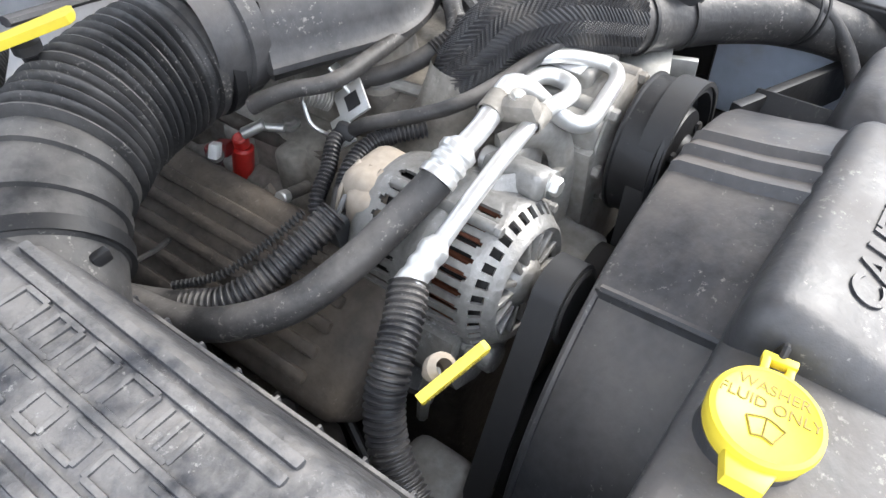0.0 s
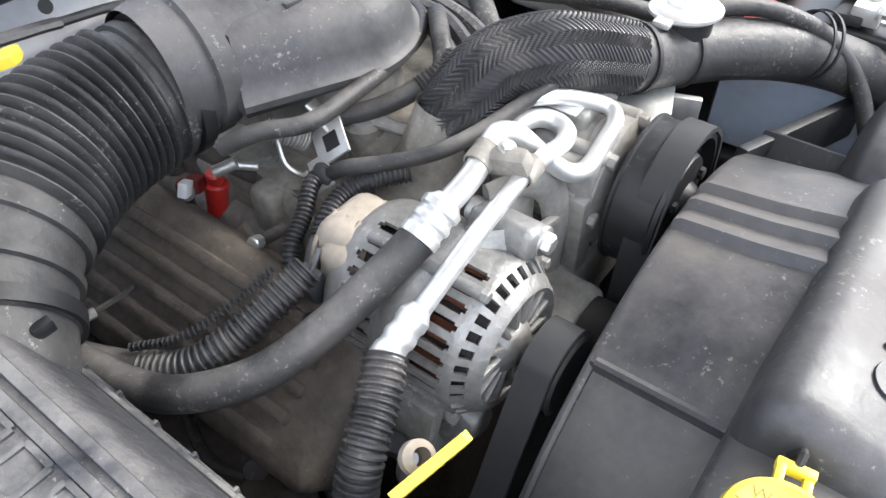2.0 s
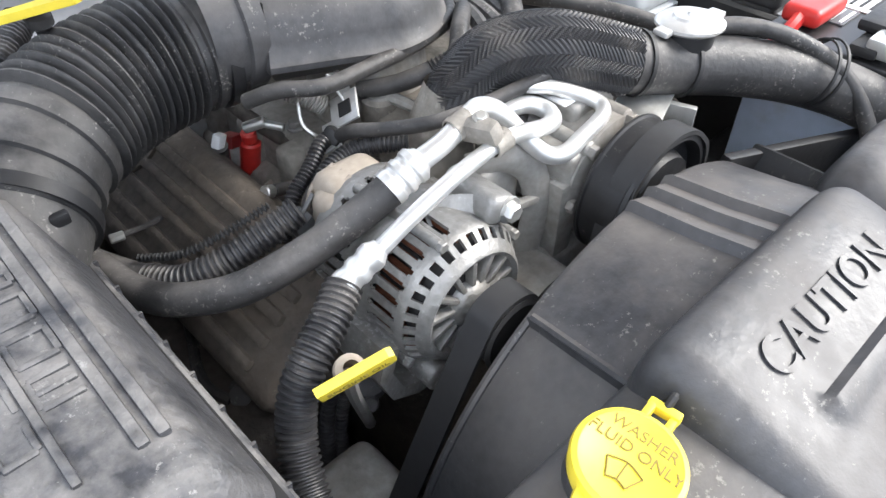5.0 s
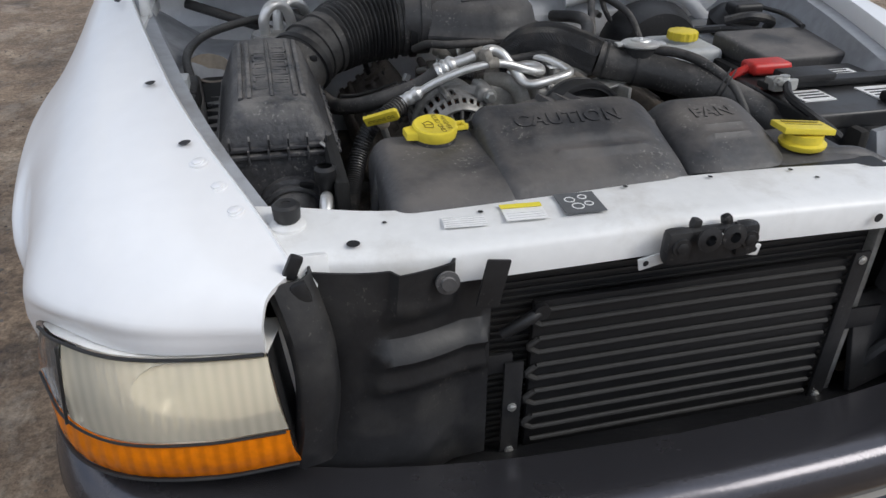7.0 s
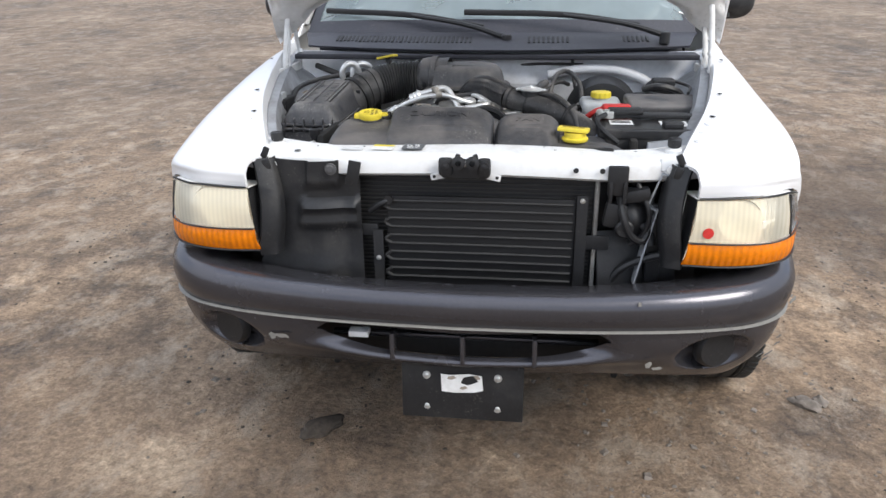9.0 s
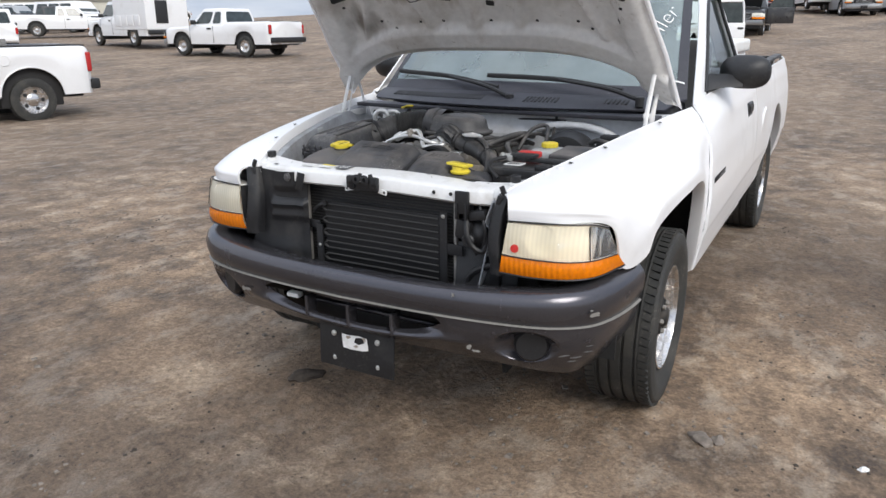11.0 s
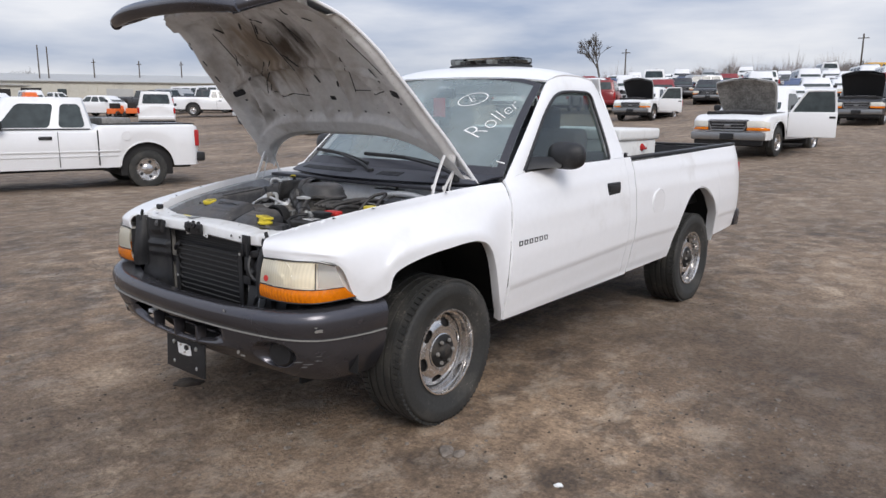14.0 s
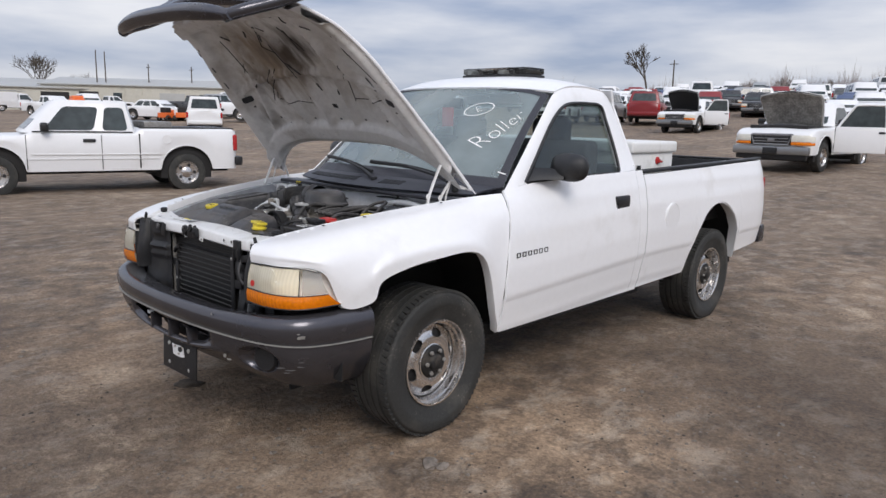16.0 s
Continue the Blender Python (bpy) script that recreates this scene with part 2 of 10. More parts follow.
M_TAN = mat("tan_heat_shield", (0.36, 0.31, 0.255), 0.7, 0.1, var=0.15, scale=12, fine=120, bump=0.15, dirt=(0.22, 0.18, 0.14), dirt_amt=0.35, dirt_scale=16)
M_YELLOW = mat("yellow_plastic", (0.74, 0.59, 0.05), 0.42, var=0.07, scale=18, fine=120, dirt=(0.45, 0.34, 0.06), dirt_amt=0.2, dirt_scale=25)
M_YELLOW_D = mat("yellow_embossing", (0.22, 0.16, 0.02), 0.6, var=0.1)
M_RED = mat("red_plastic", (0.55, 0.03, 0.025), 0.4, var=0.15, scale=15, fine=90)
M_REDDK = mat("dull_red_plastic", (0.16, 0.014, 0.014), 0.5, var=0.2, scale=20, fine=90)
M_COPPER = mat("copper_winding", (0.15, 0.058, 0.034), 0.45, 0.6, var=0.3, scale=40, fine=200)
M_BUMPER = mat("grey_bumper_plastic", (0.092, 0.090, 0.100), 0.23, 0.70, var=0.12, scale=4, fine=140, bump=0.05, dirt=(0.09, 0.083, 0.077), dirt_amt=0.10, dirt_scale=5)
M_STREAK = mat("grey_bumper_streak", (0.10, 0.098, 0.095), 0.6, var=0.2)
M_BUMPLINE = mat("scraped_bumper_edge", (0.22, 0.21, 0.19), 0.6, var=0.15)
M_TIRE = mat("tyre_rubber", (0.026, 0.026, 0.024), 0.72, var=0.3, scale=8, fine=90, bump=0.2, dirt=(0.085, 0.078, 0.066), dirt_amt=0.36, dirt_scale=6, speck=(0.25, 0.22, 0.19), speck_amt=0.4, speck_scale=80)
M_RIM = mat("worn_chrome_rim", (0.62, 0.60, 0.58), 0.20, 0.92, var=0.15, scale=12, fine=90, dirt=(0.035, 0.028, 0.024), dirt_amt=0.22, dirt_scale=20)
M_HUB = mat("hub_iron", (0.016, 0.0155, 0.015), 0.6, 0.3, var=0.2, scale=14, fine=90, dirt=(0.12, 0.10, 0.08), dirt_amt=0.3, dirt_scale=16)
M_FIN = mat("condenser_fins", (0.010, 0.010, 0.011), 0.5, 0.2, var=0.2, scale=20, fine=150)
M_TUBE = mat("condenser_tube", (0.034, 0.033, 0.032), 0.55, 0.3, var=0.15, scale=15, fine=120)
M_COOLDARK = mat("dark_fin", (0.035, 0.034, 0.033), 0.5, 0.3, var=0.15, scale=15, fine=120)
M_COWL = mat("faded_cowl_plastic", (0.029, 0.029, 0.037), 0.5, var=0.18, scale=5, fine=90, dirt=(0.065, 0.062, 0.068), dirt_amt=0.3, dirt_scale=5, speck=(0.16, 0.15, 0.15), speck_amt=0.3)
M_RESV = mat("translucent_reservoir", (0.42, 0.44, 0.45), 0.45, var=0.1, scale=14, fine=80, dirt=(0.3, 0.28, 0.24), dirt_amt=0.3, dirt_scale=14)
M_BATT = mat("battery_case", (0.02, 0.02, 0.021), 0.4, var=0.2, dirt=(0.12, 0.11, 0.1), dirt_amt=0.25, dirt_scale=14)
M_BATTLAB = mat("blue_grey_battery_wrap", (0.40, 0.47, 0.58), 0.5, var=0.08, scale=6, fine=60, dirt=(0.3, 0.28, 0.25), dirt_amt=0.25, dirt_scale=10)
M_LABEL = mat("white_label", (0.80, 0.80, 0.79), 0.5, var=0.05, scale=10, dirt=(0.5, 0.47, 0.42), dirt_amt=0.25, dirt_scale=20)
M_LABYEL = mat("yellow_label", (0.78, 0.66, 0.06), 0.5, var=0.06)
M_LABGREY = mat("grey_label", (0.11, 0.115, 0.12), 0.5, var=0.1)
M_PRINT = mat("faint_print", (0.66, 0.66, 0.66), 0.6, var=0.1)
M_INK = mat("black_ink", (0.015, 0.015, 0.016), 0.6, var=0.05)
M_CHALK = mat("white_chalk_marker", (0.80, 0.80, 0.78), 0.8, var=0.2, scale=60)
M_SEAT = mat("dark_upholstery", (0.09, 0.092, 0.10), 0.9, var=0.15)
M_LINER = mat("wheel_well_liner", (0.010, 0.010, 0.010), 0.85, var=0.3, dirt=(0.035, 0.031, 0.027), dirt_amt=0.3, dirt_scale=5)
M_TBOX = mat("toolbox_white", (0.74, 0.74, 0.72), 0.45, var=0.04, dirt=(0.4, 0.37, 0.32), dirt_amt=0.25, dirt_scale=6)


def mat_glass(name, col, rough=0.02, film=0.0):
    m = bpy.data.materials.new(name)
    m.use_nodes = True
    n, l = m.node_tree.nodes, m.node_tree.links
    n.clear()
    out = n.new("ShaderNodeOutputMaterial")
    tr, gl, mx, fr = (n.new(k) for k in ("ShaderNodeBsdfTransparent", "ShaderNodeBsdfGlossy", "ShaderNodeMixShader", "ShaderNodeFresnel"))
    tr.inputs["Color"].default_value = (*col, 1)
    gl.inputs["Roughness"].default_value = rough
    fr.inputs["IOR"].default_value = 1.5
    l.new(fr.outputs["Fac"], mx.inputs["Fac"])
    base = tr.outputs["BSDF"]
    # pale diffuse skin; on the windshield it paints in reflected sky
    if film:
        df, fx, no, mr, tc = (n.new(k) for k in ("ShaderNodeBsdfDiffuse", "ShaderNodeMixShader", "ShaderNodeTexNoise", "ShaderNodeMapRange", "ShaderNodeTexCoord"))
        df.inputs["Color"].default_value = (0.50, 0.60, 0.61, 1)
        no.inputs["Scale"].default_value, no.inputs["Detail"].default_value = 4.0, 6.0
        mr.inputs["To Min"].default_value, mr.inputs["To Max"].default_value = film * 0.5, film * 1.5
        l.new(tc.outputs["Object"], no.inputs["Vector"]), l.new(no.outputs["Fac"], mr.inputs["Value"]), l.new(mr.outputs["Result"], fx.inputs["Fac"])
        l.new(base, fx.inputs[1]), l.new(df.outputs["BSDF"], fx.inputs[2])
        base = fx.outputs["Shader"]
    l.new(base, mx.inputs[1]), l.new(gl.outputs["BSDF"], mx.inputs[2])
    l.new(mx.outputs["Shader"], out.inputs["Surface"])
    return m


M_GLASS = mat_glass("cab_glass", (0.62, 0.70, 0.68), film=0.05)
# film puts the sky's reflection, along with some dust, into the glass colour
M_WSGLASS = mat_glass("dusty_sky_film_glass", (0.70, 0.78, 0.76), film=0.34)
M_CLEAR = mat_glass("clear_lens", (0.93, 0.92, 0.88))


def mat_lens(name, col, stripes, axis, depth):
    m = mat(name, col, 0.22, var=0.16, scale=14, fine=90, coat=0.15, spec=0.35)
    n, l = m.node_tree.nodes, m.node_tree.links
    b = n["Principled BSDF"]
    b.inputs["Subsurface Weight"].default_value = 0.0
    tc, wv = n.new("ShaderNodeTexCoord"), n.new("ShaderNodeTexWave")
    wv.bands_direction = axis
    wv.inputs["Scale"].default_value = stripes
    l.new(tc.outputs["Object"], wv.inputs["Vector"])
    bp = n.new("ShaderNodeBump")
    bp.inputs["Strength"].default_value, bp.inputs["Distance"].default_value = depth, 0.004
    l.new(wv.outputs["Fac"], bp.inputs["Height"])
    l.new(bp.outputs["Normal"], b.inputs["Normal"])
    return m


def mat_lamp(name, tint, haze, amount, ribs):
    """A clear ribbed lens, yellowed by a hazy skin."""
    m = mat_glass(name, tint, 0.06, film=amount)
    n, l = m.node_tree.nodes, m.node_tree.links
    n["Diffuse BSDF"].inputs["Color"].default_value = (*haze, 1)
    tc, wv, mu = n.new("ShaderNodeTexCoord"), n.new("ShaderNodeTexWave"), n.new("ShaderNodeMath")
    wv.bands_direction = "X"
    wv.inputs["Scale"].default_value, wv.inputs["Distortion"].default_value = ribs, 0.3
    l.new(tc.outputs["Object"], wv.inputs["Vector"])
    mr, fx = n["Map Range"], n["Mix Shader.001"]
    mu.operation = "MULTIPLY_ADD"
    mu.inputs[1].default_value = amount * 0.15
    l.new(wv.outputs["Fac"], mu.inputs[0]), l.new(mr.outputs["Result"], mu.inputs[2]), l.new(mu.outputs[0], fx.inputs["Fac"])
    bp = n.new("ShaderNodeBump")
    bp.inputs["Strength"].default_value, bp.inputs["Distance"].default_value = 0.16, 0.003
    l.new(wv.outputs["Fac"], bp.inputs["Height"]), l.new(bp.outputs["Normal"], n["Glossy BSDF"].inputs["Normal"])
    return m


M_LENS = mat_lamp("yellowed_headlamp_lens", (1.0, 0.97, 0.88), (1.0, 0.93, 0.75), 0.42, 26)
M_REFL = mat("lamp_reflector", (0.95, 0.93, 0.88), 0.25, 0.10, var=0.08, scale=9, fine=60)
M_FARLENS = mat_lens("far_lamp_lens", (0.72, 0.70, 0.62), 30, "X", 0.3)
M_AMBER = mat_lens("amber_lens", (0.72, 0.185, 0.0005), 20, "X", 0.45)
M_LENSGREY = mat_lamp("clear_side_lens", (0.90, 0.90, 0.88), (0.5, 0.5, 0.5), 0.16, 20)
M_TAILRED = mat_lens("red_tail_lens", (0.42, 0.02, 0.02), 60, "Z", 0.3)


def mat_ground():
    m = bpy.data.materials.new("dirt_lot")
    m.use_nodes = True
    n, l = m.node_tree.nodes, m.node_tree.links
    b = n["Principled BSDF"]
    tc = n.new("ShaderNodeTexCoord")

    def noise_at(s, d=6.0, r=0.6, stretch=None):
        q = n.new("ShaderNodeTexNoise")
        q.inputs["Scale"].default_value, q.inputs["Detail"].default_value, q.inputs["Roughness"].default_value = s, d, r
        if stretch:
            mp = n.new("ShaderNodeMapping")
            mp.inputs["Scale"].default_value = stretch
            mp.inputs["Rotation"].default_value = (0, 0, radians(28))
            l.new(tc.outputs["Object"], mp.inputs["Vector"]), l.new(mp.outputs["Vector"], q.inputs["Vector"])
        else:
            l.new(tc.outputs["Object"], q.inputs["Vector"])
        return q

    big = noise_at(0.50, 9, 0.68, (1.0, 0.62, 1))
    mid = noise_at(3.2, 9, 0.74)
    grit = noise_at(38, 7, 0.78)
    cr = n.new("ShaderNodeValToRGB")
    e = cr.color_ramp.elements
    e[0].position, e[0].color = 0.395, (0.078, 0.055, 0.039, 1)
    e[1].position, e[1].color = 0.60, (0.345, 0.268, 0.196, 1)
    for at, c in ((0.445, (0.126, 0.088, 0.059, 1)), (0.50, (0.192, 0.136, 0.092, 1)), (0.555, (0.240, 0.175, 0.122, 1))):
        k = cr.color_ramp.elements.new(at)
        k.color = c
    ad = n.new("ShaderNodeMath")
    ad.operation = "MULTIPLY_ADD"
    ad.inputs[1].default_value = 0.5
    l.new(big.outputs["Fac"], ad.inputs[0])
    m2 = n.new("ShaderNodeMath")
    m2.operation = "MULTIPLY"
    m2.inputs[1].default_value = 0.5
    l.new(mid.outputs["Fac"], m2.inputs[0]), l.new(m2.outputs[0], ad.inputs[2])
    l.new(ad.outputs[0], cr.inputs["Fac"])
    gm = n.new("ShaderNodeMapRange")
    gm.inputs["From Min"].default_value, gm.inputs["From Max"].default_value = 0.3, 0.7
    gm.inputs["To Min"].default_value, gm.inputs["To Max"].default_value = 0.44, 1.58
    l.new(grit.outputs["Fac"], gm.inputs["Value"])
    sc = n.new("ShaderNodeVectorMath")
    sc.operation = "SCALE"
    l.new(cr.outputs["Color"], sc.inputs[0]), l.new(gm.outputs["Result"], sc.inputs["Scale"])
    flake = noise_at(4.2, 10, 0.74, (1.25, 0.80, 1))
    fl, fm = n.new("ShaderNodeMapRange"), n.new("ShaderNodeMix")
    fm.data_type = "RGBA"
    fl.inputs["From Min"].default_value, fl.inputs["From Max"].default_value, fl.inputs["To Max"].default_value = 0.500, 0.615, 0.46
    fm.inputs["B"].default_value = (0.385, 0.325, 0.262, 1)
    l.new(flake.outputs["Fac"], fl.inputs["Value"]), l.new(fl.outputs["Result"], fm.inputs["Factor"])
    l.new(sc.outputs["Vector"], fm.inputs["A"])
    col = fm.outputs["Result"]
    PALE_TINT, DARK_TINT = (1.55, 1.52, 1.46, 1), (0.50, 0.47, 0.45, 1)
    # dirt colour multiplied paler or darker round set places, each ragged in its own way
    for at, size, tint, amount in (((0.85, -0.20), 1.1, PALE_TINT, 0.95), ((1.25, 0.80), 0.9, PALE_TINT, 0.70), ((-1.25, -0.15), 1.0, PALE_TINT, 0.95), ((-2.6, 1.7), 1.9, PALE_TINT, 0.90), ((2.6, 5.0), 2.2, PALE_TINT, 0.60),
                                   ((-0.20, -1.35), 0.75, DARK_TINT, 0.38), ((-0.45, -0.62), 0.28, DARK_TINT, 0.50), ((0.15, -0.62), 0.45, DARK_TINT, 0.30), ((-1.9, -0.9), 0.9, DARK_TINT, 0.45), ((2.1, 1.5), 0.7, DARK_TINT, 0.60), ((2.3, 0.5), 0.45, DARK_TINT, 0.70), ((2.2, 2.7), 0.7, DARK_TINT, 0.55), ((1.45, 1.9), 0.5, DARK_TINT, 0.60), ((0.95, 1.15), 0.55, DARK_TINT, 0.40)):
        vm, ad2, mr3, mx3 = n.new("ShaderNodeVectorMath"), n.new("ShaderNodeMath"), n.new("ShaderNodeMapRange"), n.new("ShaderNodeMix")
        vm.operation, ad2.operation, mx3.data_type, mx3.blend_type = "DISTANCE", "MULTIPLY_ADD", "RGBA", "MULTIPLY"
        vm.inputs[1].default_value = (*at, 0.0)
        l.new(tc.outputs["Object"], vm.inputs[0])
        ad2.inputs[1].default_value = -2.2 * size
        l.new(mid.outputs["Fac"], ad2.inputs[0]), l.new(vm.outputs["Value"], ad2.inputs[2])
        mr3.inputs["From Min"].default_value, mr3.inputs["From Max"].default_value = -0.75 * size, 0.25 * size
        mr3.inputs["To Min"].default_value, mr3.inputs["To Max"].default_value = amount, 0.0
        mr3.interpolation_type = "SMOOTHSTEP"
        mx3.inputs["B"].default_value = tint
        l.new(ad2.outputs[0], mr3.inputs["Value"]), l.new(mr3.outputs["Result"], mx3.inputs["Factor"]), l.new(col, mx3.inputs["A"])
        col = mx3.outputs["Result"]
    fin = n.new("ShaderNodeTexNoise")
    fin.inputs["Scale"].default_value, fin.inputs["Detail"].default_value, fin.inputs["Roughness"].default_value = 95.0, 5.0, 0.8
    l.new(tc.outputs["Object"], fin.inputs["Vector"])
    fr2, fs2 = n.new("ShaderNodeMapRange"), n.new("ShaderNodeVectorMath")
    fs2.operation = "SCALE"
    fr2.inputs["From Min"].default_value, fr2.inputs["From Max"].default_value = 0.32, 0.68
    fr2.inputs["To Min"].default_value, fr2.inputs["To Max"].default_value = 0.74, 1.28
    l.new(fin.outputs["Fac"], fr2.inputs["Value"]), l.new(col, fs2.inputs[0]), l.new(fr2.outputs["Result"], fs2.inputs["Scale"])
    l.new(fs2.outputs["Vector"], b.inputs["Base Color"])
    ro = n.new("ShaderNodeMapRange")
    ro.inputs["From Min"].default_value, ro.inputs["From Max"].default_value = 0.35, 0.6
    ro.inputs["To Min"].default_value, ro.inputs["To Max"].default_value = 0.62, 0.97
    l.new(ad.outputs[0], ro.inputs["Value"]), l.new(ro.outputs["Result"], b.inputs["Roughness"])
    hs = n.new("ShaderNodeMath")
    hs.operation = "MULTIPLY_ADD"
    hs.inputs[1].default_value = 0.35
    l.new(grit.outputs["Fac"], hs.inputs[0])
    hm = n.new("ShaderNodeMath")
    hm.operation = "MULTIPLY"
    hm.inputs[1].default_value = 1.4
    l.new(mid.outputs["Fac"], hm.inputs[0]), l.new(hm.outputs[0], hs.inputs[2])
    bp = n.new("ShaderNodeBump")
    bp.inputs["Strength"].default_value, bp.inputs["Distance"].default_value = 1.0, 0.045
    l.new(hs.outputs[0], bp.inputs["Height"]), l.new(bp.outputs["Normal"], b.inputs["Normal"])
    return m


M_GROUND = mat_ground()


# ---- building helpers ----
def part(name, bm, material, parent, label="", smooth=40):
    """Link a bmesh as one mesh object under a thing or a part."""
    bm.normal_update()
    if smooth:
        lim = radians(smooth)
        for f in bm.faces:
            f.smooth = True
        for ed in bm.edges:
            ed.smooth = len(ed.link_faces) == 2 and ed.calc_face_angle(0.0) < lim
    me = bpy.data.meshes.new(name)
    bm.to_mesh(me)
    bm.free()
    if material:
        for q in (material if isinstance(material, (list, tuple)) else [material]):
            me.materials.append(q)
    ob = new(name, me)
    if parent:
        ob.parent = parent
    if label:
        ob["label"] = label
    return ob


def thing(name, label, category, group="", kind="", at=(0, 0, 0)):
    ob = new(name)
    ob.empty_display_size = 0.1
    ob.location = at
    return tagged(ob, label, category, group, kind)


def join(*bms):
    """Merge several bmeshes into the first."""
    base = bms[0]
    for other in bms[1:]:
        me = bpy.data.meshes.new("tmp")
        other.to_mesh(me)
        other.free()
        base.from_mesh(me)
        bpy.data.meshes.remove(me)
    return base


def crom(pts, n):
    """n points along a Catmull-Rom curve through pts."""
    p = [Vector(q) for q in pts]
    p = [2 * p[0] - p[1]] + p + [2 * p[-1] - p[-2]]
    segs, res = len(p) - 3, []
    for i in range(n):
        s = i / (n - 1) * segs
        k = min(int(s), segs - 1)
        f = s - k
        a, b, c, d = p[k:k + 4]
        res.append(0.5 * (2 * b + (c - a) * f + (2 * a - 5 * b + 4 * c - d) * f * f + (3 * b - a - 3 * c + d) * f ** 3))
    return res


def even(pts, n):
    """Points at even spacing along a Catmull-Rom curve."""
    dense = crom(pts, max(8 * len(pts), 120))
    acc = [0.0]
    for a, b in zip(dense, dense[1:]):
        acc.append(acc[-1] + (b - a).length)
    res, j = [], 0
    for i in range(n):
        s = acc[-1] * i / (n - 1)
        while j < len(acc) - 2 and acc[j + 1] < s:
            j += 1
        f = (s - acc[j]) / max(acc[j + 1] - acc[j], 1e-9)
        res.append(dense[j].lerp(dense[j + 1], min(max(f, 0), 1)))
    return res, acc[-1]


def grid_bm(rows, closed=False, thick=0.0, flip=False):
    """A surface through rows of points; thick gives it a real wall."""
    bm = bmesh.new()
    vs = [[bm.verts.new(q) for q in r] for r in rows]
    for i in range(len(rows) - 1):
        m = len(rows[i])
        for j in range(m if closed else m - 1):
            k = (j + 1) % m
            q = (vs[i][j], vs[i][k], vs[i + 1][k], vs[i + 1][j])
            try:
                bm.faces.new(q[::-1] if flip else q)
            except ValueError:
                pass
    bmesh.ops.remove_doubles(bm, verts=bm.verts, dist=1e-5)
    if thick:
        bm.normal_update()
        bmesh.ops.solidify(bm, geom=bm.faces[:], thickness=thick)
    return bm


def loft(curves, nu, nv, thick=0.0, flip=False):
    """A surface lofted smoothly across several curves with the same knots."""
    lines = [crom(c, nu) for c in curves]
    rows = []
    for i in range(nu):
        rows.append(crom([ln[i] for ln in lines], nv))
    return grid_bm(rows, thick=thick, flip=flip)


def tube(pts, r, seg=14, n=None, wave=0.0, pitch=0.006, cap=True, flat=1.0):
    """A round hose along pts; r is a radius or a list of radii; wave and pitch give corrugations."""
    length = sum((Vector(b) - Vector(a)).length for a, b in zip(pts, pts[1:]))
    if n is None:
        n = max(8, int(length / (pitch / 4 if wave else 0.012)))
    path, length = even(pts, n)
    rows = []
    prev = None
    rad = r if isinstance(r, (list, tuple)) else [r, r]
    for i, q in enumerate(path):
        t = (path[min(i + 1, n - 1)] - path[max(i - 1, 0)]).normalized()
        if prev is None:
            up = Vector((0, 0, 1)) if abs(t.z) < 0.9 else Vector((0, 1, 0))
            prev = t.cross(up).normalized()
        a = (prev - t * prev.dot(t)).normalized()
        prev = a
        b = t.cross(a)
        f = i / (n - 1) * (len(rad) - 1)
        k = min(int(f), len(rad) - 2)
        rr = rad[k] + (rad[k + 1] - rad[k]) * (f - k)
        if wave:
            rr += wave * (1 if math.sin(2 * math.pi * i / (n - 1) * length / pitch) > 0 else -1)
        rows.append([q + a * rr * math.cos(w) + b * rr * flat * math.sin(w) for w in (2 * math.pi * j / seg for j in range(seg))])
    bm = grid_bm(rows, closed=True)
    if cap:
        bmesh.ops.holes_fill(bm, edges=[e for e in bm.edges if e.is_boundary], sides=0)
    bmesh.ops.recalc_face_normals(bm, faces=bm.faces)
    return bm


def lathe(prof, at, axis, seg=32, arc=2 * math.pi):
    """Turn a profile of (along, radius) about an axis."""
    ax = Vector(axis).normalized()
    up = Vector((0, 0, 1)) if abs(ax.z) < 0.9 else Vector((0, 1, 0))
    a = ax.cross(up).normalized()
    b = ax.cross(a)
    at = Vector(at)
    rows = [[at + ax * h + (a * math.cos(w) + b * math.sin(w)) * r for w in (arc * j / seg for j in range(seg))] for h, r in prof]
    bm = grid_bm(rows, closed=True)
    bmesh.ops.recalc_face_normals(bm, faces=bm.faces)
    return bm


def box(c, s, bev=0.004, rot=None, seg=2):
    bm = bmesh.new()
    bmesh.ops.create_cube(bm, size=1.0)
    bmesh.ops.scale(bm, vec=s, verts=bm.verts)
    if bev:
        bmesh.ops.bevel(bm, geom=bm.edges[:], offset=min(bev, min(s) * 0.45), segments=seg, profile=0.6, affect="EDGES")
    m = Matrix.Translation(c)
    if rot:
        m = m @ Euler([radians(q) for q in rot]).to_matrix().to_4x4()
    bm.transform(m)
    return bm


def prism(poly, h, m=None, bev=0.0, seg=2):
    """A flat outline (x, y) raised by h along z, then placed by m."""
    bm = bmesh.new()
    f = bm.faces.new([bm.verts.new((x, y, 0)) for x, y in poly])
    ext = bmesh.ops.extrude_face_region(bm, geom=[f])
    bmesh.ops.translate(bm, vec=(0, 0, h), verts=[v for v in ext["geom"] if isinstance(v, bmesh.types.BMVert)])
    bmesh.ops.recalc_face_normals(bm, faces=bm.faces)
    if bev:
        top = [e for e in bm.edges if all(abs(v.co.z - h) < 1e-6 for v in e.verts)]
        bmesh.ops.bevel(bm, geom=top, offset=bev, segments=seg, profile=0.6, affect="EDGES")
    if m:
        bm.transform(m)
    return bm


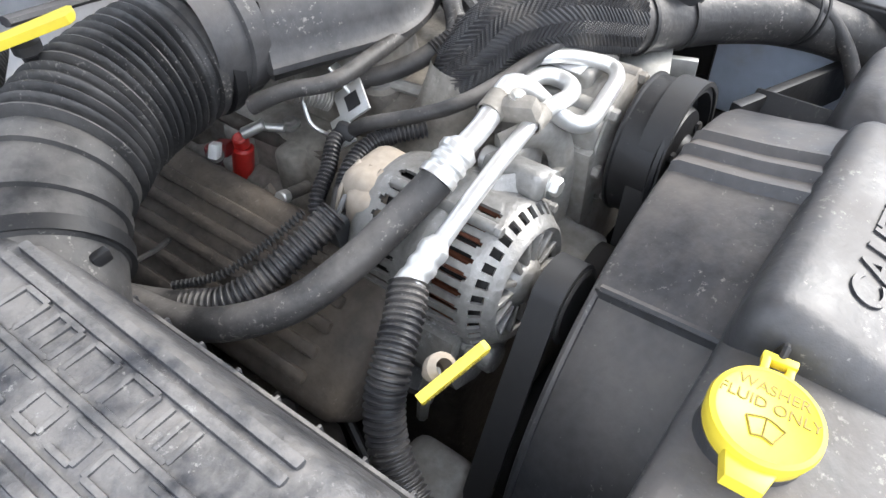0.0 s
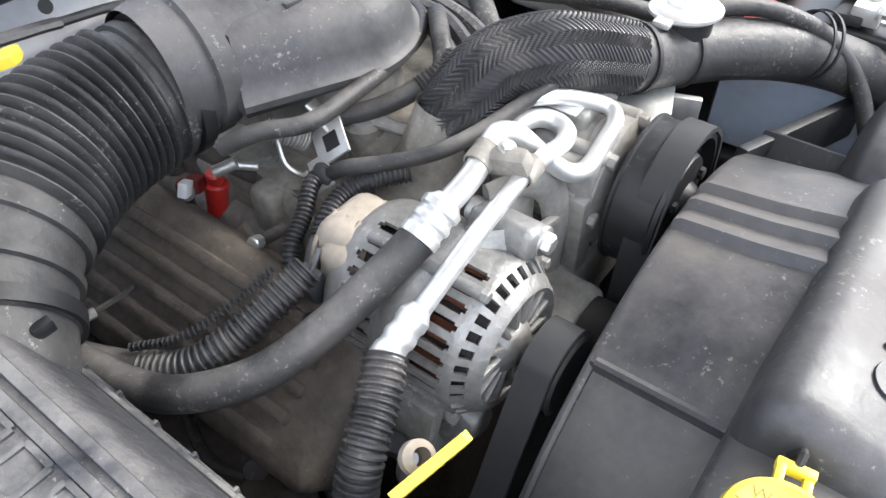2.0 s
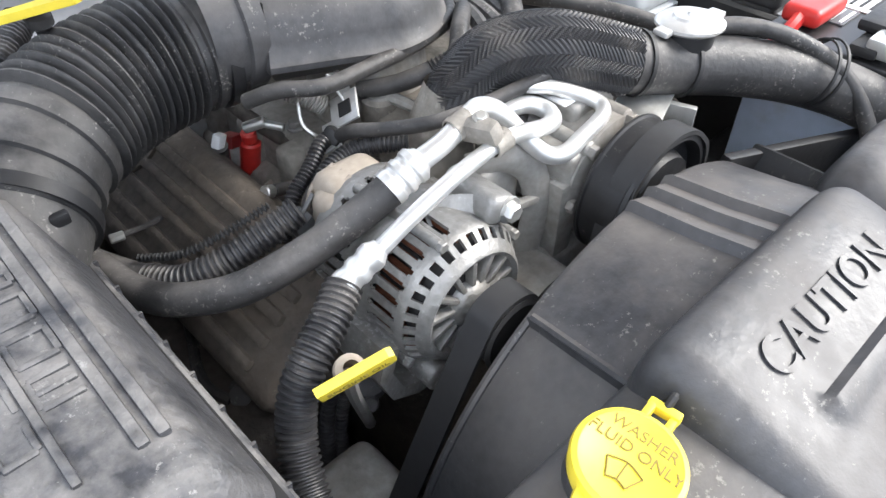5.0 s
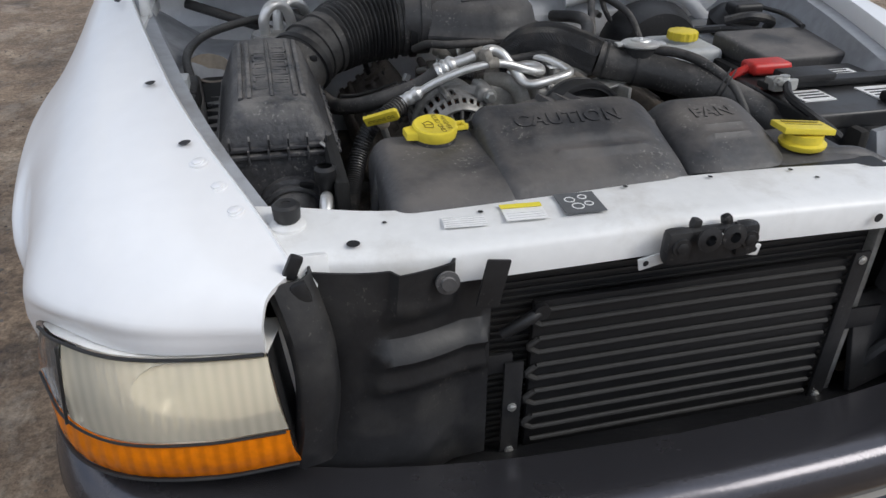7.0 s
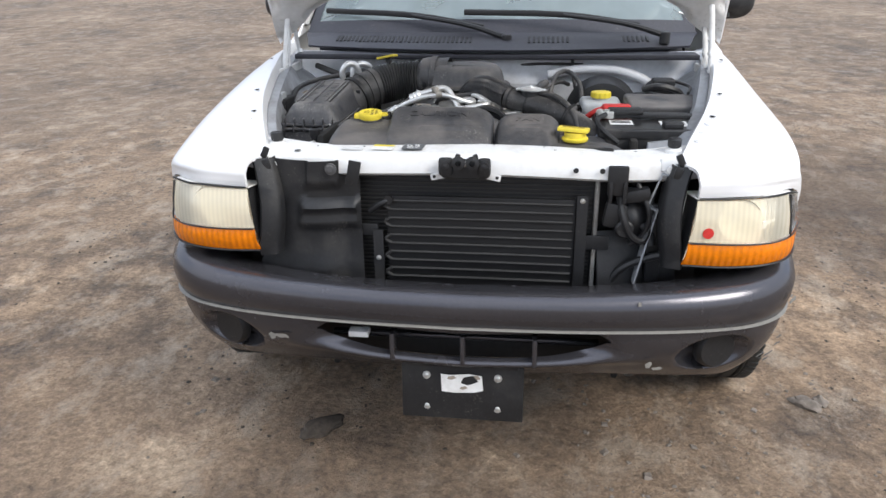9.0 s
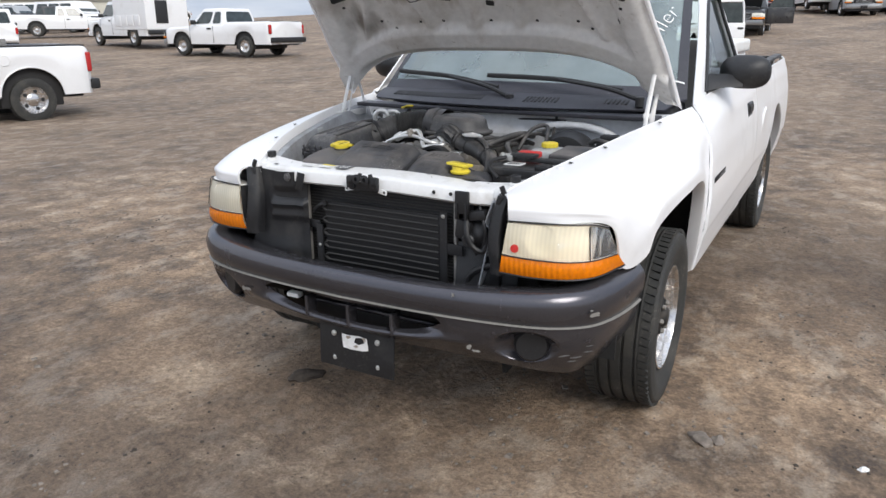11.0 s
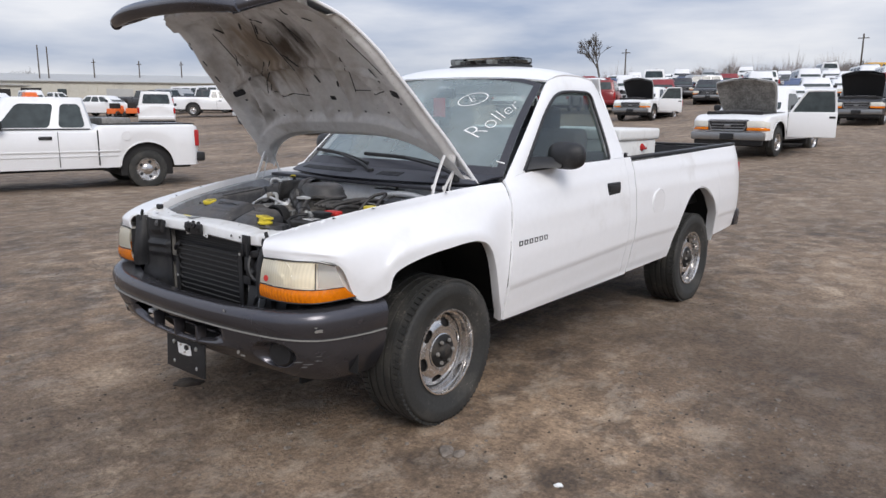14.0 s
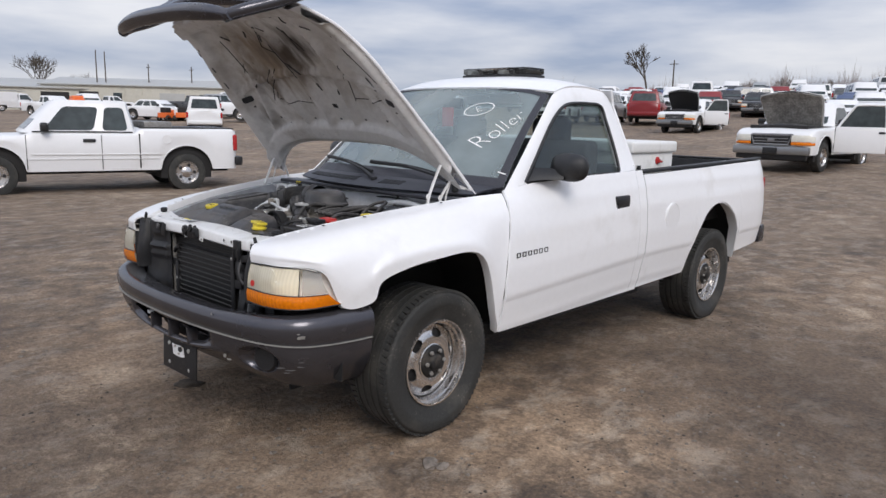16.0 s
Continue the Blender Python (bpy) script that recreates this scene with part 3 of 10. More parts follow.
def rod(a, b, r, seg=12, r2=None):
    a, b = Vector(a), Vector(b)
    d = (b - a).length
    r2 = r if r2 is None else r2
    e = min(r * 0.2, d * 0.2)
    return lathe([(0, 0), (0, r - e), (e, r), (d - e, r2), (d, r2 - e), (d, 0)], a, b - a, seg)


def hexbolt(at, axis, r=0.009, h=0.008, flange=True):
    at, ax = Vector(at), Vector(axis).normalized()
    bm = lathe([(0, 0), (0, r), (h * 0.8, r), (h, r * 0.8), (h, 0)], at, ax, 6)
    if flange:
        bm = join(bm, lathe([(-0.001, 0), (-0.001, r * 1.45), (0.002, r * 1.4), (0.0025, 0)], at, ax, 16))
    return bm


def lettering(text, size, m, depth=0.0006, spacing=1.0, bold=0.0):
    """Raised letters in Blender's own font, as a bmesh placed by m."""
    cu = bpy.data.curves.new("lettering", "FONT")
    cu.body, cu.size, cu.extrude, cu.align_x, cu.align_y = text, size, depth, "CENTER", "CENTER"
    cu.space_character, cu.offset = spacing, bold
    ob = bpy.data.objects.new("lettering", cu)
    me = ob.to_mesh()
    bm = bmesh.new()
    bm.from_mesh(me)
    ob.to_mesh_clear()
    bpy.data.objects.remove(ob)
    bpy.data.curves.remove(cu)
    bm.transform(m)
    return bm


def frame_at(o, ex, ey):
    """A matrix at o whose x runs along ex and y about along ey."""
    ex = Vector(ex).normalized()
    ez = ex.cross(Vector(ey)).normalized()
    ey = ez.cross(ex)
    m = Matrix((ex, ey, ez)).transposed().to_4x4()
    m.translation = Vector(o)
    return m


def lerp_table(tab, y):
    if y <= tab[0][0]:
        return tab[0][1]
    for (a, p), (b, q) in zip(tab, tab[1:]):
        if y <= b:
            f = (y - a) / (b - a)
            f = f * f * (3 - 2 * f) * 0.35 + f * 0.65
            return p + (q - p) * f
    return tab[-1][1]


def mirrored(bm):
    bm.transform(Matrix.Scale(-1, 4, (1, 0, 0)))
    bmesh.ops.reverse_faces(bm, faces=bm.faces)
    return bm


# ---- ground ----
def ground_z(x, y):
    """The lot rises gently away from the truck."""
    d = min(math.hypot(x, y), 220.0) / max(math.hypot(x, y), 0.01)
    x, y = x * d, y * d

    def ramp(a, soft):
        return (a + math.sqrt(a * a + soft)) / 2

    k = min(1.0, max(0.0, (-x - 35) / 40))
    rise = 0.045 * ramp(y - 9, 9) + (0.024 - 0.052 * k) * ramp(y - 33, 25) - 0.062 * (1 - 0.6 * k) * ramp(y - 105, 100)
    return rise - 0.010 * ramp(-x - 4, 6) + 0.022 * ramp(-x - 14, 16) - 0.012 * ramp(-x - 60, 50) + 0.0


def dirt_relief(x, y):
    """Soft humps, old wheel ruts that curve past the truck, and churned crumbs of dirt."""
    z = 0.022 * noise.noise(Vector((x * 0.5, y * 0.5, 0.3))) + 0.010 * noise.noise(Vector((x * 1.7, y * 1.7, 4.0)))
    if math.hypot(x, y - 1.0) < 6.5:
        churn = max(0.0, noise.noise(Vector((x * 0.7, y * 0.7, 9.0))) + 0.25)
        z += 0.016 * churn * noise.noise(Vector((x * 4.5, y * 3.2, 2.0))) + 0.009 * churn * noise.noise(Vector((x * 9.0, y * 9.0, 6.0)))
        for off in (0.0, 1.45):
            d = (x - 1.9 - off + 0.10 * (y - 1.0) + 0.12 * math.sin(y * 0.9)) / 0.16
            z -= 0.014 * math.exp(-d * d) * (0.6 + 0.6 * noise.noise(Vector((x, y * 1.3, 7.0))))
    return z


def build_ground():
    rings = [0.0, 0.002] + [0.30 + 0.055 * k for k in range(100)] + [5.8 * 1.06 ** k for k in range(1, 82)] + [1000, 1500, 2400, 3600]
    seg, rows = 360, []
    for r in rings:
        row = []
        for j in range(seg):
            w = 2 * math.pi * j / seg
            x, y = r * math.cos(w), 1.0 + r * math.sin(w)
            z = ground_z(x, y)
            if 0 < r < 60:
                z += dirt_relief(x, y)
            row.append((x, y, z))
        rows.append(row)
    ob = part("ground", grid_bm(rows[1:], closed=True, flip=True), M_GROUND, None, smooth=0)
    for q in ob.data.polygons:
        q.use_smooth = True
    return tagged(ob, "bare brown-grey dirt lot with gravel, ruts and darker patches", "ground", kind="structure")


ground = build_ground()

# ================= THE PICKUP =================
truck = thing("pickup_truck", "used white regular-cab pickup truck with open hood and missing grille", "truck")

SIDE_X = [(0.36, 0.835), (0.42, 0.852), (0.547, 0.874), (0.571, 0.885), (0.70, 0.890), (0.85, 0.882), (0.97, 0.862), (1.06, 0.835), (1.14, 0.795)]


def side_x(z):
    return lerp_table(SIDE_X, z)


def arch(y, yc, r=0.43, zc=0.36, h=0.512):
    d = abs(y - yc)
    return zc + h * math.sqrt(max(1 - (d / r) ** 2, 0)) if d < r else 0.0


def side_panel(ys, ztop, zbot, xoff=lambda y, z: 0.0, rows=44, thick=0.012):
    g = []
    for y in ys:
        t, b = ztop(y), zbot(y)
        up = 0.043 * min(1.3, max(0.0, y - 0.5))
        zc = 0.5595 + up
        low = rows // 3
        if b < zc - 0.03:
            zs = span(b, zc - 0.0065, low) + span(zc + 0.0065, t, rows + 1 - low)
        else:
            zs = span(b, t, rows + 1)
        g.append([(side_x(z - up) + xoff(y, z), y, z) for z in zs])
    return grid_bm(g, thick=thick)


def span(a, b, n):
    return [a + (b - a) * i / (n - 1) for i in range(n)]


# front fenders: five curves from the hood gap down to the headlamp, bumper and wheel arch
FEND = (
    [(0.488, -0.700, 0.905), (0.525, -0.600, 0.932), (0.580, -0.460, 0.962), (0.622, -0.330, 0.984), (0.650, -0.220, 0.999), (0.678, -0.100, 1.014), (0.706, 0.030, 1.027), (0.744, 0.220, 1.045), (0.770, 0.390, 1.054), (0.779, 0.486, 1.056)],
    [(0.516, -0.735, 0.900), (0.605, -0.680, 0.917), (0.690, -0.560, 0.936), (0.725, -0.410, 0.958), (0.745, -0.280, 0.974), (0.762, -0.150, 0.988), (0.782, 0.000, 1.000), (0.804, 0.220, 1.012), (0.813, 0.370, 1.014), (0.817, 0.475, 1.014)],
    [(0.525, -0.752, 0.876), (0.662, -0.712, 0.880), (0.768, -0.610, 0.872), (0.805, -0.460, 0.880), (0.828, -0.330, 0.890), (0.848, -0.190, 0.905), (0.858, 0.000, 0.915), (0.864, 0.220, 0.915), (0.864, 0.350, 0.915), (0.863, 0.450, 0.915)],
    [(0.526, -0.752, 0.856), (0.664, -0.716, 0.856), (0.786, -0.602, 0.838), (0.822, -0.500, 0.765), (0.846, -0.415, 0.785), (0.870, -0.330, 0.838), (0.893, -0.060, 0.872), (0.895, 0.215, 0.845), (0.889, 0.372, 0.660), (0.887, 0.404, 0.640)],
    [(0.526, -0.748, 0.838), (0.664, -0.716, 0.838), (0.786, -0.598, 0.816), (0.806, -0.515, 0.668), (0.846, -0.390, 0.678), (0.868, -0.345, 0.768), (0.898, -0.080, 0.822), (0.900, 0.222, 0.797), (0.868, 0.366, 0.480), (0.848, 0.404, 0.390)],
)
for s in (1, -1):
    bm = loft(FEND, 72, 22, thick=0.008)
    # rolled arch lip
    lip = crom(FEND[4][3:], 40)
    rows = [[q, q + Vector((-0.012, 0, -0.006)), q + Vector((-0.045, 0, 0.004))] for q in lip]
    bm = join(bm, grid_bm(rows, thick=0.004))
    inner = crom(FEND[0], 40)
    bm = join(bm, grid_bm([[q, q + Vector((-0.004, 0.002, -0.006)), q + Vector((-0.008, 0.004, -0.03))] for q in inner], thick=0.003))
    bmesh.ops.recalc_face_normals(bm, faces=bm.faces)
    if s < 0:
        bm = mirrored(bm)
    fender = part("front_fender", bm, M_WHITE, truck, "white painted front fender", smooth=60)
    for y, z in ((-0.455, 0.966), (-0.28, 0.994), (0.10, 1.037)):
        x = lerp_table([(q[1], q[0]) for q in FEND[0]], y) + 0.022
        part("bolt_hole", lathe([(0, 0), (0.004, 0.008), (0.0045, 0)], (s * x, y, z - 0.004), (0.1 * s, 0, 1), 12), M_INK, fender)
    for k in range(3):
        y = -0.60 + 0.05 * k
        x = lerp_table([(q[1], q[0]) for q in FEND[0]], y) + 0.02
        z = lerp_table([(q[1], q[2]) for q in FEND[0]], y) + 0.002
        part("fender_bolt", hexbolt((s * x, y, z - 0.002), (0.15 * s, -0.1, 1), 0.008, 0.005), M_WHITE, fender)
    # dark wheel well
    rows = []
    for i in range(25):
        w = math.pi * i / 24
        y, z = -0.52 * math.cos(w), 0.36 + 0.535 * math.sin(w)
        rows.append([(s * x, y, z) for x in (0.42, 0.6, 0.72, 0.80, 0.80 + 0.056 * min(1.0, max(0.0, (z - 0.60) / 0.12)))])
    wl_bm = grid_bm(rows, thick=0.004)
    part("wheel_well_liner", wl_bm, M_LINER, truck)
    part("inner_wheel_wall", box((s * 0.41, 0, 0.56), (0.02, 1.0, 0.70), 0.01), M_LINER, truck)

# doors and cab sides
ZB_DOOR = lambda y: 0.395
DOOR_TOP = [(0.49, 1.066), (0.7, 1.096), (1.2, 1.116), (1.75, 1.126)]
for s in (1, -1):
    ys = span(0.4895, 1.6655, 24)
    bm = side_panel(ys, lambda y: lerp_table(DOOR_TOP, y), ZB_DOOR, lambda y, z: -lerp_table([(0.68, 0.001), (0.915, 0.009), (1.014, 0.029), (1.07, 0.058)], z) * max(0.0, 1 - (y - 0.49) / 0.55) ** 1.5)
    for v in bm.verts:
        # the front edge leans forward towards the sill
        v.co.y -= lerp_table([(0.38, 0.084), (0.64, 0.084), (0.80, 0.062), (0.915, 0.036), (1.014, 0.012), (1.06, 0.0)], v.co.z) * max(0.0, 1 - (v.co.y - 0.4895) / 1.1)
    door = part("door", bm if s > 0 else mirrored(bm), M_WHITE, truck, "white painted cab door", smooth=30)
    bm = side_panel(span(1.668, 1.752, 6), lambda y: lerp_table(DOOR_TOP, y), ZB_DOOR)
    part("cab_corner", bm if s > 0 else mirrored(bm), M_WHITE, truck, smooth=30)
    # handle in a dark cup
    hb = join(box((s * (side_x(0.955) + 0.010), 1.475, 0.950), (0.03, 0.155, 0.090), 0.012, None, 4), box((s * (side_x(0.955) + 0.025), 1.475, 0.962), (0.010, 0.132, 0.036), 0.006))
    part("door_handle", hb, M_BLACK, door, "black plastic pull handle")
    if s > 0:
        # model badge as plain dark bars
        for i in range(6):
            c = Vector((side_x(0.757) + 0.0105, 0.488 + 0.045 * i, 0.768 + 0.0006 * i))
            bars = [box(c + Vector((0, dy, dz)), (0.003, wy, wz), 0.0006) for dy, dz, wy, wz in ((0, 0.010, 0.029, 0.0045), (0, -0.010, 0.029, 0.0045), (-0.012, 0, 0.006, 0.022), (0.012, 0, 0.006, 0.022))]
            part("badge_bar", join(*bars), M_INK, door, "dark model badge bar")
    part("rocker", join(box((s * 0.77, 1.08, 0.385), (0.09, 1.32, 0.06), 0.02), box((s * 0.62, 1.2, 0.34), (0.08, 1.9, 0.12), 0.01)), M_DARK, truck)

# bed
def bed_bot(y):
    return max(arch(y, 2.815), lerp_table([(1.75, 0.405), (2.4, 0.415), (3.2, 0.46), (3.82, 0.50)], y))


for s in (1, -1):
    ys = sorted(span(1.762, 3.80, 40) + span(2.38, 3.25, 30))
    bm = side_panel(ys, lambda y: lerp_table([(1.76, 1.100), (3.8, 1.138)], y), bed_bot,
                    lambda y, z: 0.012 * max(0, 1 - abs(y - 2.845) / 0.6) * max(0, 1 - abs(z - 0.72) / 0.25) - 0.05 * max(0, (y - 3.55) / 0.25) ** 2, rows=44)
    rows = []
    for i in range(33):
        w = math.pi * i / 32
        y, z = 2.815 - 0.43 * math.cos(w), 0.36 + 0.512 * math.sin(w)
        z = max(z, 0.42)
        x = side_x(z - 0.056) + 0.008
        rows.append([(x, y, z), (x + 0.004, y, z - 0.008), (x - 0.02, y, z - 0.006), (x - 0.06, y, z + 0.004)])
    bm = join(bm, grid_bm(rows, thick=0.004))
    bedside = part("bed_side", bm if s > 0 else mirrored(bm), M_WHITE, truck, "white painted bed side", smooth=30)
    part("bed_rail_cap", box((s * 0.772, 2.78, 1.130), (0.055, 2.03, 0.022), 0.008, (1.07, 0, 0)), M_BLACK, truck, "black plastic bed rail cap")
    part("bed_inner_wall", box((s * 0.735, 2.78, 0.905), (0.02, 2.02, 0.40), 0.006, (1.07, 0, 0)), M_BLACK, truck)
    rows = []
    for i in range(25):
        w = math.pi * i / 24
        y, z = 2.82 - 0.48 * math.cos(w), 0.36 + 0.535 * math.sin(w)
        rows.append([(s * x, y, z) for x in (0.45, 0.65, 0.81)])
    part("wheel_well_liner", grid_bm(rows, thick=0.004), M_LINER, truck)
    tail = box((s * 0.815, 3.802, 0.885), (0.05, 0.05, 0.235), 0.012)
    part("tail_lamp", tail, M_TAILRED, truck, "red tail lamp lens")
fuel = lathe([(-0.006, 0.096), (0.002, 0.0955), (0.003, 0.0925), (0.003, 0.0905), (-0.001, 0.0895), (-0.001, 0.0875), (0.004, 0.0865), (0.005, 0)], (side_x(0.76) + 0.0125, 2.085, 0.82), (1, 0, -0.03), 40)
part("fuel_door", fuel, M_WHITE, truck, "round white fuel filler door")
part("bed_floor", box((0, 2.78, 0.74), (1.46, 2.03, 0.02), 0.004), M_BLACK, truck)
part("bed_front_wall", box((0, 1.775, 0.93), (1.46, 0.02, 0.40), 0.006), M_BLACK, truck)
tailgate = part("tailgate", box((0, 3.80, 0.86), (1.50, 0.045, 0.53), 0.012), M_WHITE, truck)
part("tailgate_liner", join(box((0, 3.768, 0.90), (1.42, 0.012, 0.44), 0.004), box((0, 3.797, 1.133), (1.50, 0.066, 0.018), 0.006)), M_BLACK, tailgate, "black plastic tailgate liner and cap")
part("rear_bumper", join(box((0, 3.90, 0.53), (1.66, 0.12, 0.15), 0.03), box((0, 3.84, 0.45), (1.2, 0.06, 0.08), 0.01)), M_BUMPER, truck, "dark grey rear bumper")
for c, d in (((0.42, 1.6, 0.40), (0.09, 4.4, 0.12)), ((-0.42, 1.6, 0.40), (0.09, 4.4, 0.12))):
    part("frame_rail", box(c, d, 0.01), M_DARK, truck)
part("rear_axle", box((0, 2.845, 0.36), (1.3, 0.1, 0.1), 0.03), M_DARK, truck)
part("front_axle", box((0, 0.02, 0.33), (1.25, 0.12, 0.09), 0.03), M_DARK, truck)
part("cab_floor", box((0, 1.15, 0.44), (1.5, 1.2, 0.03), 0.01), M_DARK, truck)

# cab top: pillars, roof, glass
CAB_OUT = [(0.780, 0.500, 1.064), (0.735, 0.720, 1.265), (0.690, 0.915, 1.440), (0.645, 1.075, 1.560), (0.622, 1.250, 1.597), (0.612, 1.480, 1.600), (0.615, 1.640, 1.580), (0.652, 1.705, 1.470), (0.730, 1.735, 1.280), (0.795, 1.752, 1.128)]
CAB_WIN = [(0.792, 0.652, 1.104), (0.754, 0.812, 1.265), (0.718, 0.952, 1.395), (0.690, 1.085, 1.480), (0.672, 1.205, 1.508), (0.660, 1.410, 1.513), (0.662, 1.525, 1.500), (0.690, 1.545, 1.420), (0.750, 1.552, 1.270), (0.806, 1.545, 1.124)]
for s in (1, -1):
    a, b = crom(CAB_OUT, 60), crom(CAB_WIN, 60)
    rows = [[p, p.lerp(q, 0.25) + Vector((0.006, 0, 0)), p.lerp(q, 0.75) + Vector((0.006, 0, 0)), q, q + Vector((-0.02, 0, 0))] for p, q in zip(a, b)]
    bm = grid_bm(rows, thick=0.006)
    # sill under the window
    bm = join(bm, grid_bm([[p, q] for p, q in zip(crom([(0.779, 0.50, 1.062), (0.806, 1.1, 1.114), (0.797, 1.752, 1.126)], 20), crom([(0.793, 0.652, 1.106), (0.803, 1.1, 1.117), (0.809, 1.545, 1.126)], 20))], thick=0.006))
    bmesh.ops.recalc_face_normals(bm, faces=bm.faces)
    pil = part("cab_pillar", bm if s > 0 else mirrored(bm), M_WHITE, truck, "white pillars framing the side window", smooth=50)
    wn_bm = tube([q + Vector((0.004, 0, 0)) for q in b[::3]] + [b[-1] + Vector((0.004, -0.02, -0.002)), Vector((0.808, 1.40, 1.120)), Vector((0.806, 1.1, 1.114)), Vector((0.799, 0.80, 1.106)), Vector((0.797, 0.66, 1.104))], 0.009, 8, 150)
    part("window_seal", wn_bm if s > 0 else mirrored(wn_bm), M_BLACK, truck)
    inn = [q + Vector((-0.012, 0, 0)) for q in b]
    rows = [[inn[i], inn[59 - i]] for i in range(30)]
    g = grid_bm(rows)
    gl = part("side_window", g if s > 0 else mirrored(g), M_GLASS, truck, "tinted side window glass")
    gl.visible_shadow = False
    # mirror on a black arm
    rows = []
    for i in range(9):
        f = i / 8
        rx = 0.105 * math.sin(math.pi * min(max(f, 0.04), 0.97)) ** 0.45
        rz = 0.072 * math.sin(math.pi * min(max(f, 0.04), 0.97)) ** 0.5
        rows.append([(s * (0.908 + 0.02 * f + rx * (abs(math.cos(w)) ** 0.7) * (1 if math.cos(w) > 0 else -1)), 0.790 + 0.125 * f, 1.180 + rz * (abs(math.sin(w)) ** 0.8) * (1 if math.sin(w) > 0 else -1)) for w in (2 * math.pi * j / 28 for j in range(28))])
    mb = grid_bm(rows, closed=True)
    bmesh.ops.holes_fill(mb, edges=[e for e in mb.edges if e.is_boundary], sides=0)
    bmesh.ops.recalc_face_normals(mb, faces=mb.faces)
    arm = grid_bm([[(s * x, y, z) for x, y, z in r] for r in (
        [(0.79, 0.655, 1.108), (0.795, 0.90, 1.116), (0.775, 0.90, 1.165), (0.770, 0.72, 1.175)], [(0.85, 0.74, 1.118), (0.85, 0.92, 1.122), (0.85, 0.91, 1.165), (0.85, 0.77, 1.175)],
        [(0.92, 0.80, 1.12), (0.92, 0.93, 1.12), (0.92, 0.92, 1.16), (0.92, 0.82, 1.16)])], closed=True)
    bmesh.ops.recalc_face_normals(arm, faces=arm.faces)
    mir = part("side_mirror", join(mb, arm), M_BLACK, truck, "black plastic side mirror", smooth=60)

roof_rows = []
for i in range(22):
    f = i / 21
    row = []
    for j in range(31):
        u = -1 + 2 * j / 30
        edge = crom(CAB_OUT[3:7], 22)[i]
        yc = 0.945 + 0.76 * f
        k = abs(u) ** 2.6
        x = u * edge.x
        y = yc * (1 - k) + edge.y * k
        zc = 1.618 + 0.045 * math.sin(math.pi * (0.15 + 0.7 * f)) - 0.02 * (f - 0.5) ** 2 - 0.050 * (1 - f) ** 6
        z = zc * (1 - abs(u) ** 3.2) + edge.z * abs(u) ** 3.2
        row.append((x, y, z))
    roof_rows.append(row)
part("roof", grid_bm(roof_rows, thick=-0.01), M_WHITE, truck, "white painted cab roof", smooth=60)
# back wall with rear window
for nm, q, mt in (("cab_back_wall", [[(x, 1.745, z) for x in (-0.79, 0.79)] for z in (0.72, 1.16)], M_WHITE),
                  ("cab_back_header", [[(x * (1 if k else 1), 1.72 - 0.03 * k, z) for x in (-0.63, 0.63)] for k, z in ((0, 1.50), (1, 1.60))], M_WHITE)):
    part(nm, grid_bm(q, thick=0.02), mt, truck)
for s in (1, -1):
    part("cab_back_post", grid_bm([[(s * 0.66, 1.745, 1.15), (s * 0.785, 1.745, 1.15)], [(s * 0.54, 1.70, 1.52), (s * 0.635, 1.70, 1.52)]], thick=0.02), M_WHITE, truck)
rear_glass = part("rear_window", grid_bm([[(-0.67, 1.738, 1.15), (0.67, 1.738, 1.15)], [(-0.55, 1.695, 1.52), (0.55, 1.695, 1.52)]]), M_GLASS, truck, "rear window glass")
rear_glass.visible_shadow = False

# windshield with dark border
WS_B = [(-0.745, 0.535, 1.075), (-0.60, 0.465, 1.082), (-0.3, 0.395, 1.088), (0, 0.375, 1.09), (0.3, 0.395, 1.088), (0.60, 0.465, 1.082), (0.745, 0.535, 1.075)]
WS_T = [(-0.628, 1.055, 1.548), (-0.50, 1.015, 1.580), (-0.25, 0.985, 1.600), (0, 0.975, 1.606), (0.25, 0.985, 1.600), (0.50, 1.015, 1.580), (0.628, 1.055, 1.548)]


def ws_point(u, v):
    """A point of the windshield: u across from -1 to 1, v up from 0 to 1."""
    i = (u + 1) / 2
    a, b = WS_LO[round(i * 60)], WS_HI[round(i * 60)]
    n = Vector((0, -0.68, 0.73))
    return a.lerp(b, v) + n * 0.02 * math.sin(math.pi * v)


WS_LO, WS_HI = crom(WS_B, 61), crom(WS_T, 61)
rows = [[ws_point(-1 + 2 * j / 60, i / 14) for j in range(61)] for i in range(15)]
ws = part("windshield", grid_bm(rows), M_WSGLASS, truck, "windshield glass with white chalk writing", smooth=60)
ws.visible_shadow = False
n_up = Vector((0, -0.68, 0.73)) * 0.003
band = [[ws_point(-1 + 2 * j / 60, v) + n_up for j in range(61)] for v in (0, 0.03, 0.06, 0.085)]
band2 = [[ws_point(-1 + 2 * j / 60, v) + n_up for j in range(61)] for v in (0.955, 0.98, 1.0)]
bl = [[ws_point(-1 + 2 * j / 60, i / 14) + n_up for j in range(0, 4)] for i in range(15)]
br = [[ws_point(1 - 2 * j / 60, i / 14) + n_up for j in range(0, 4)] for i in range(15)]
part("windshield_seal", join(grid_bm(band), grid_bm(band2), grid_bm(bl), grid_bm(br)), M_COWL, truck, "black windshield border")

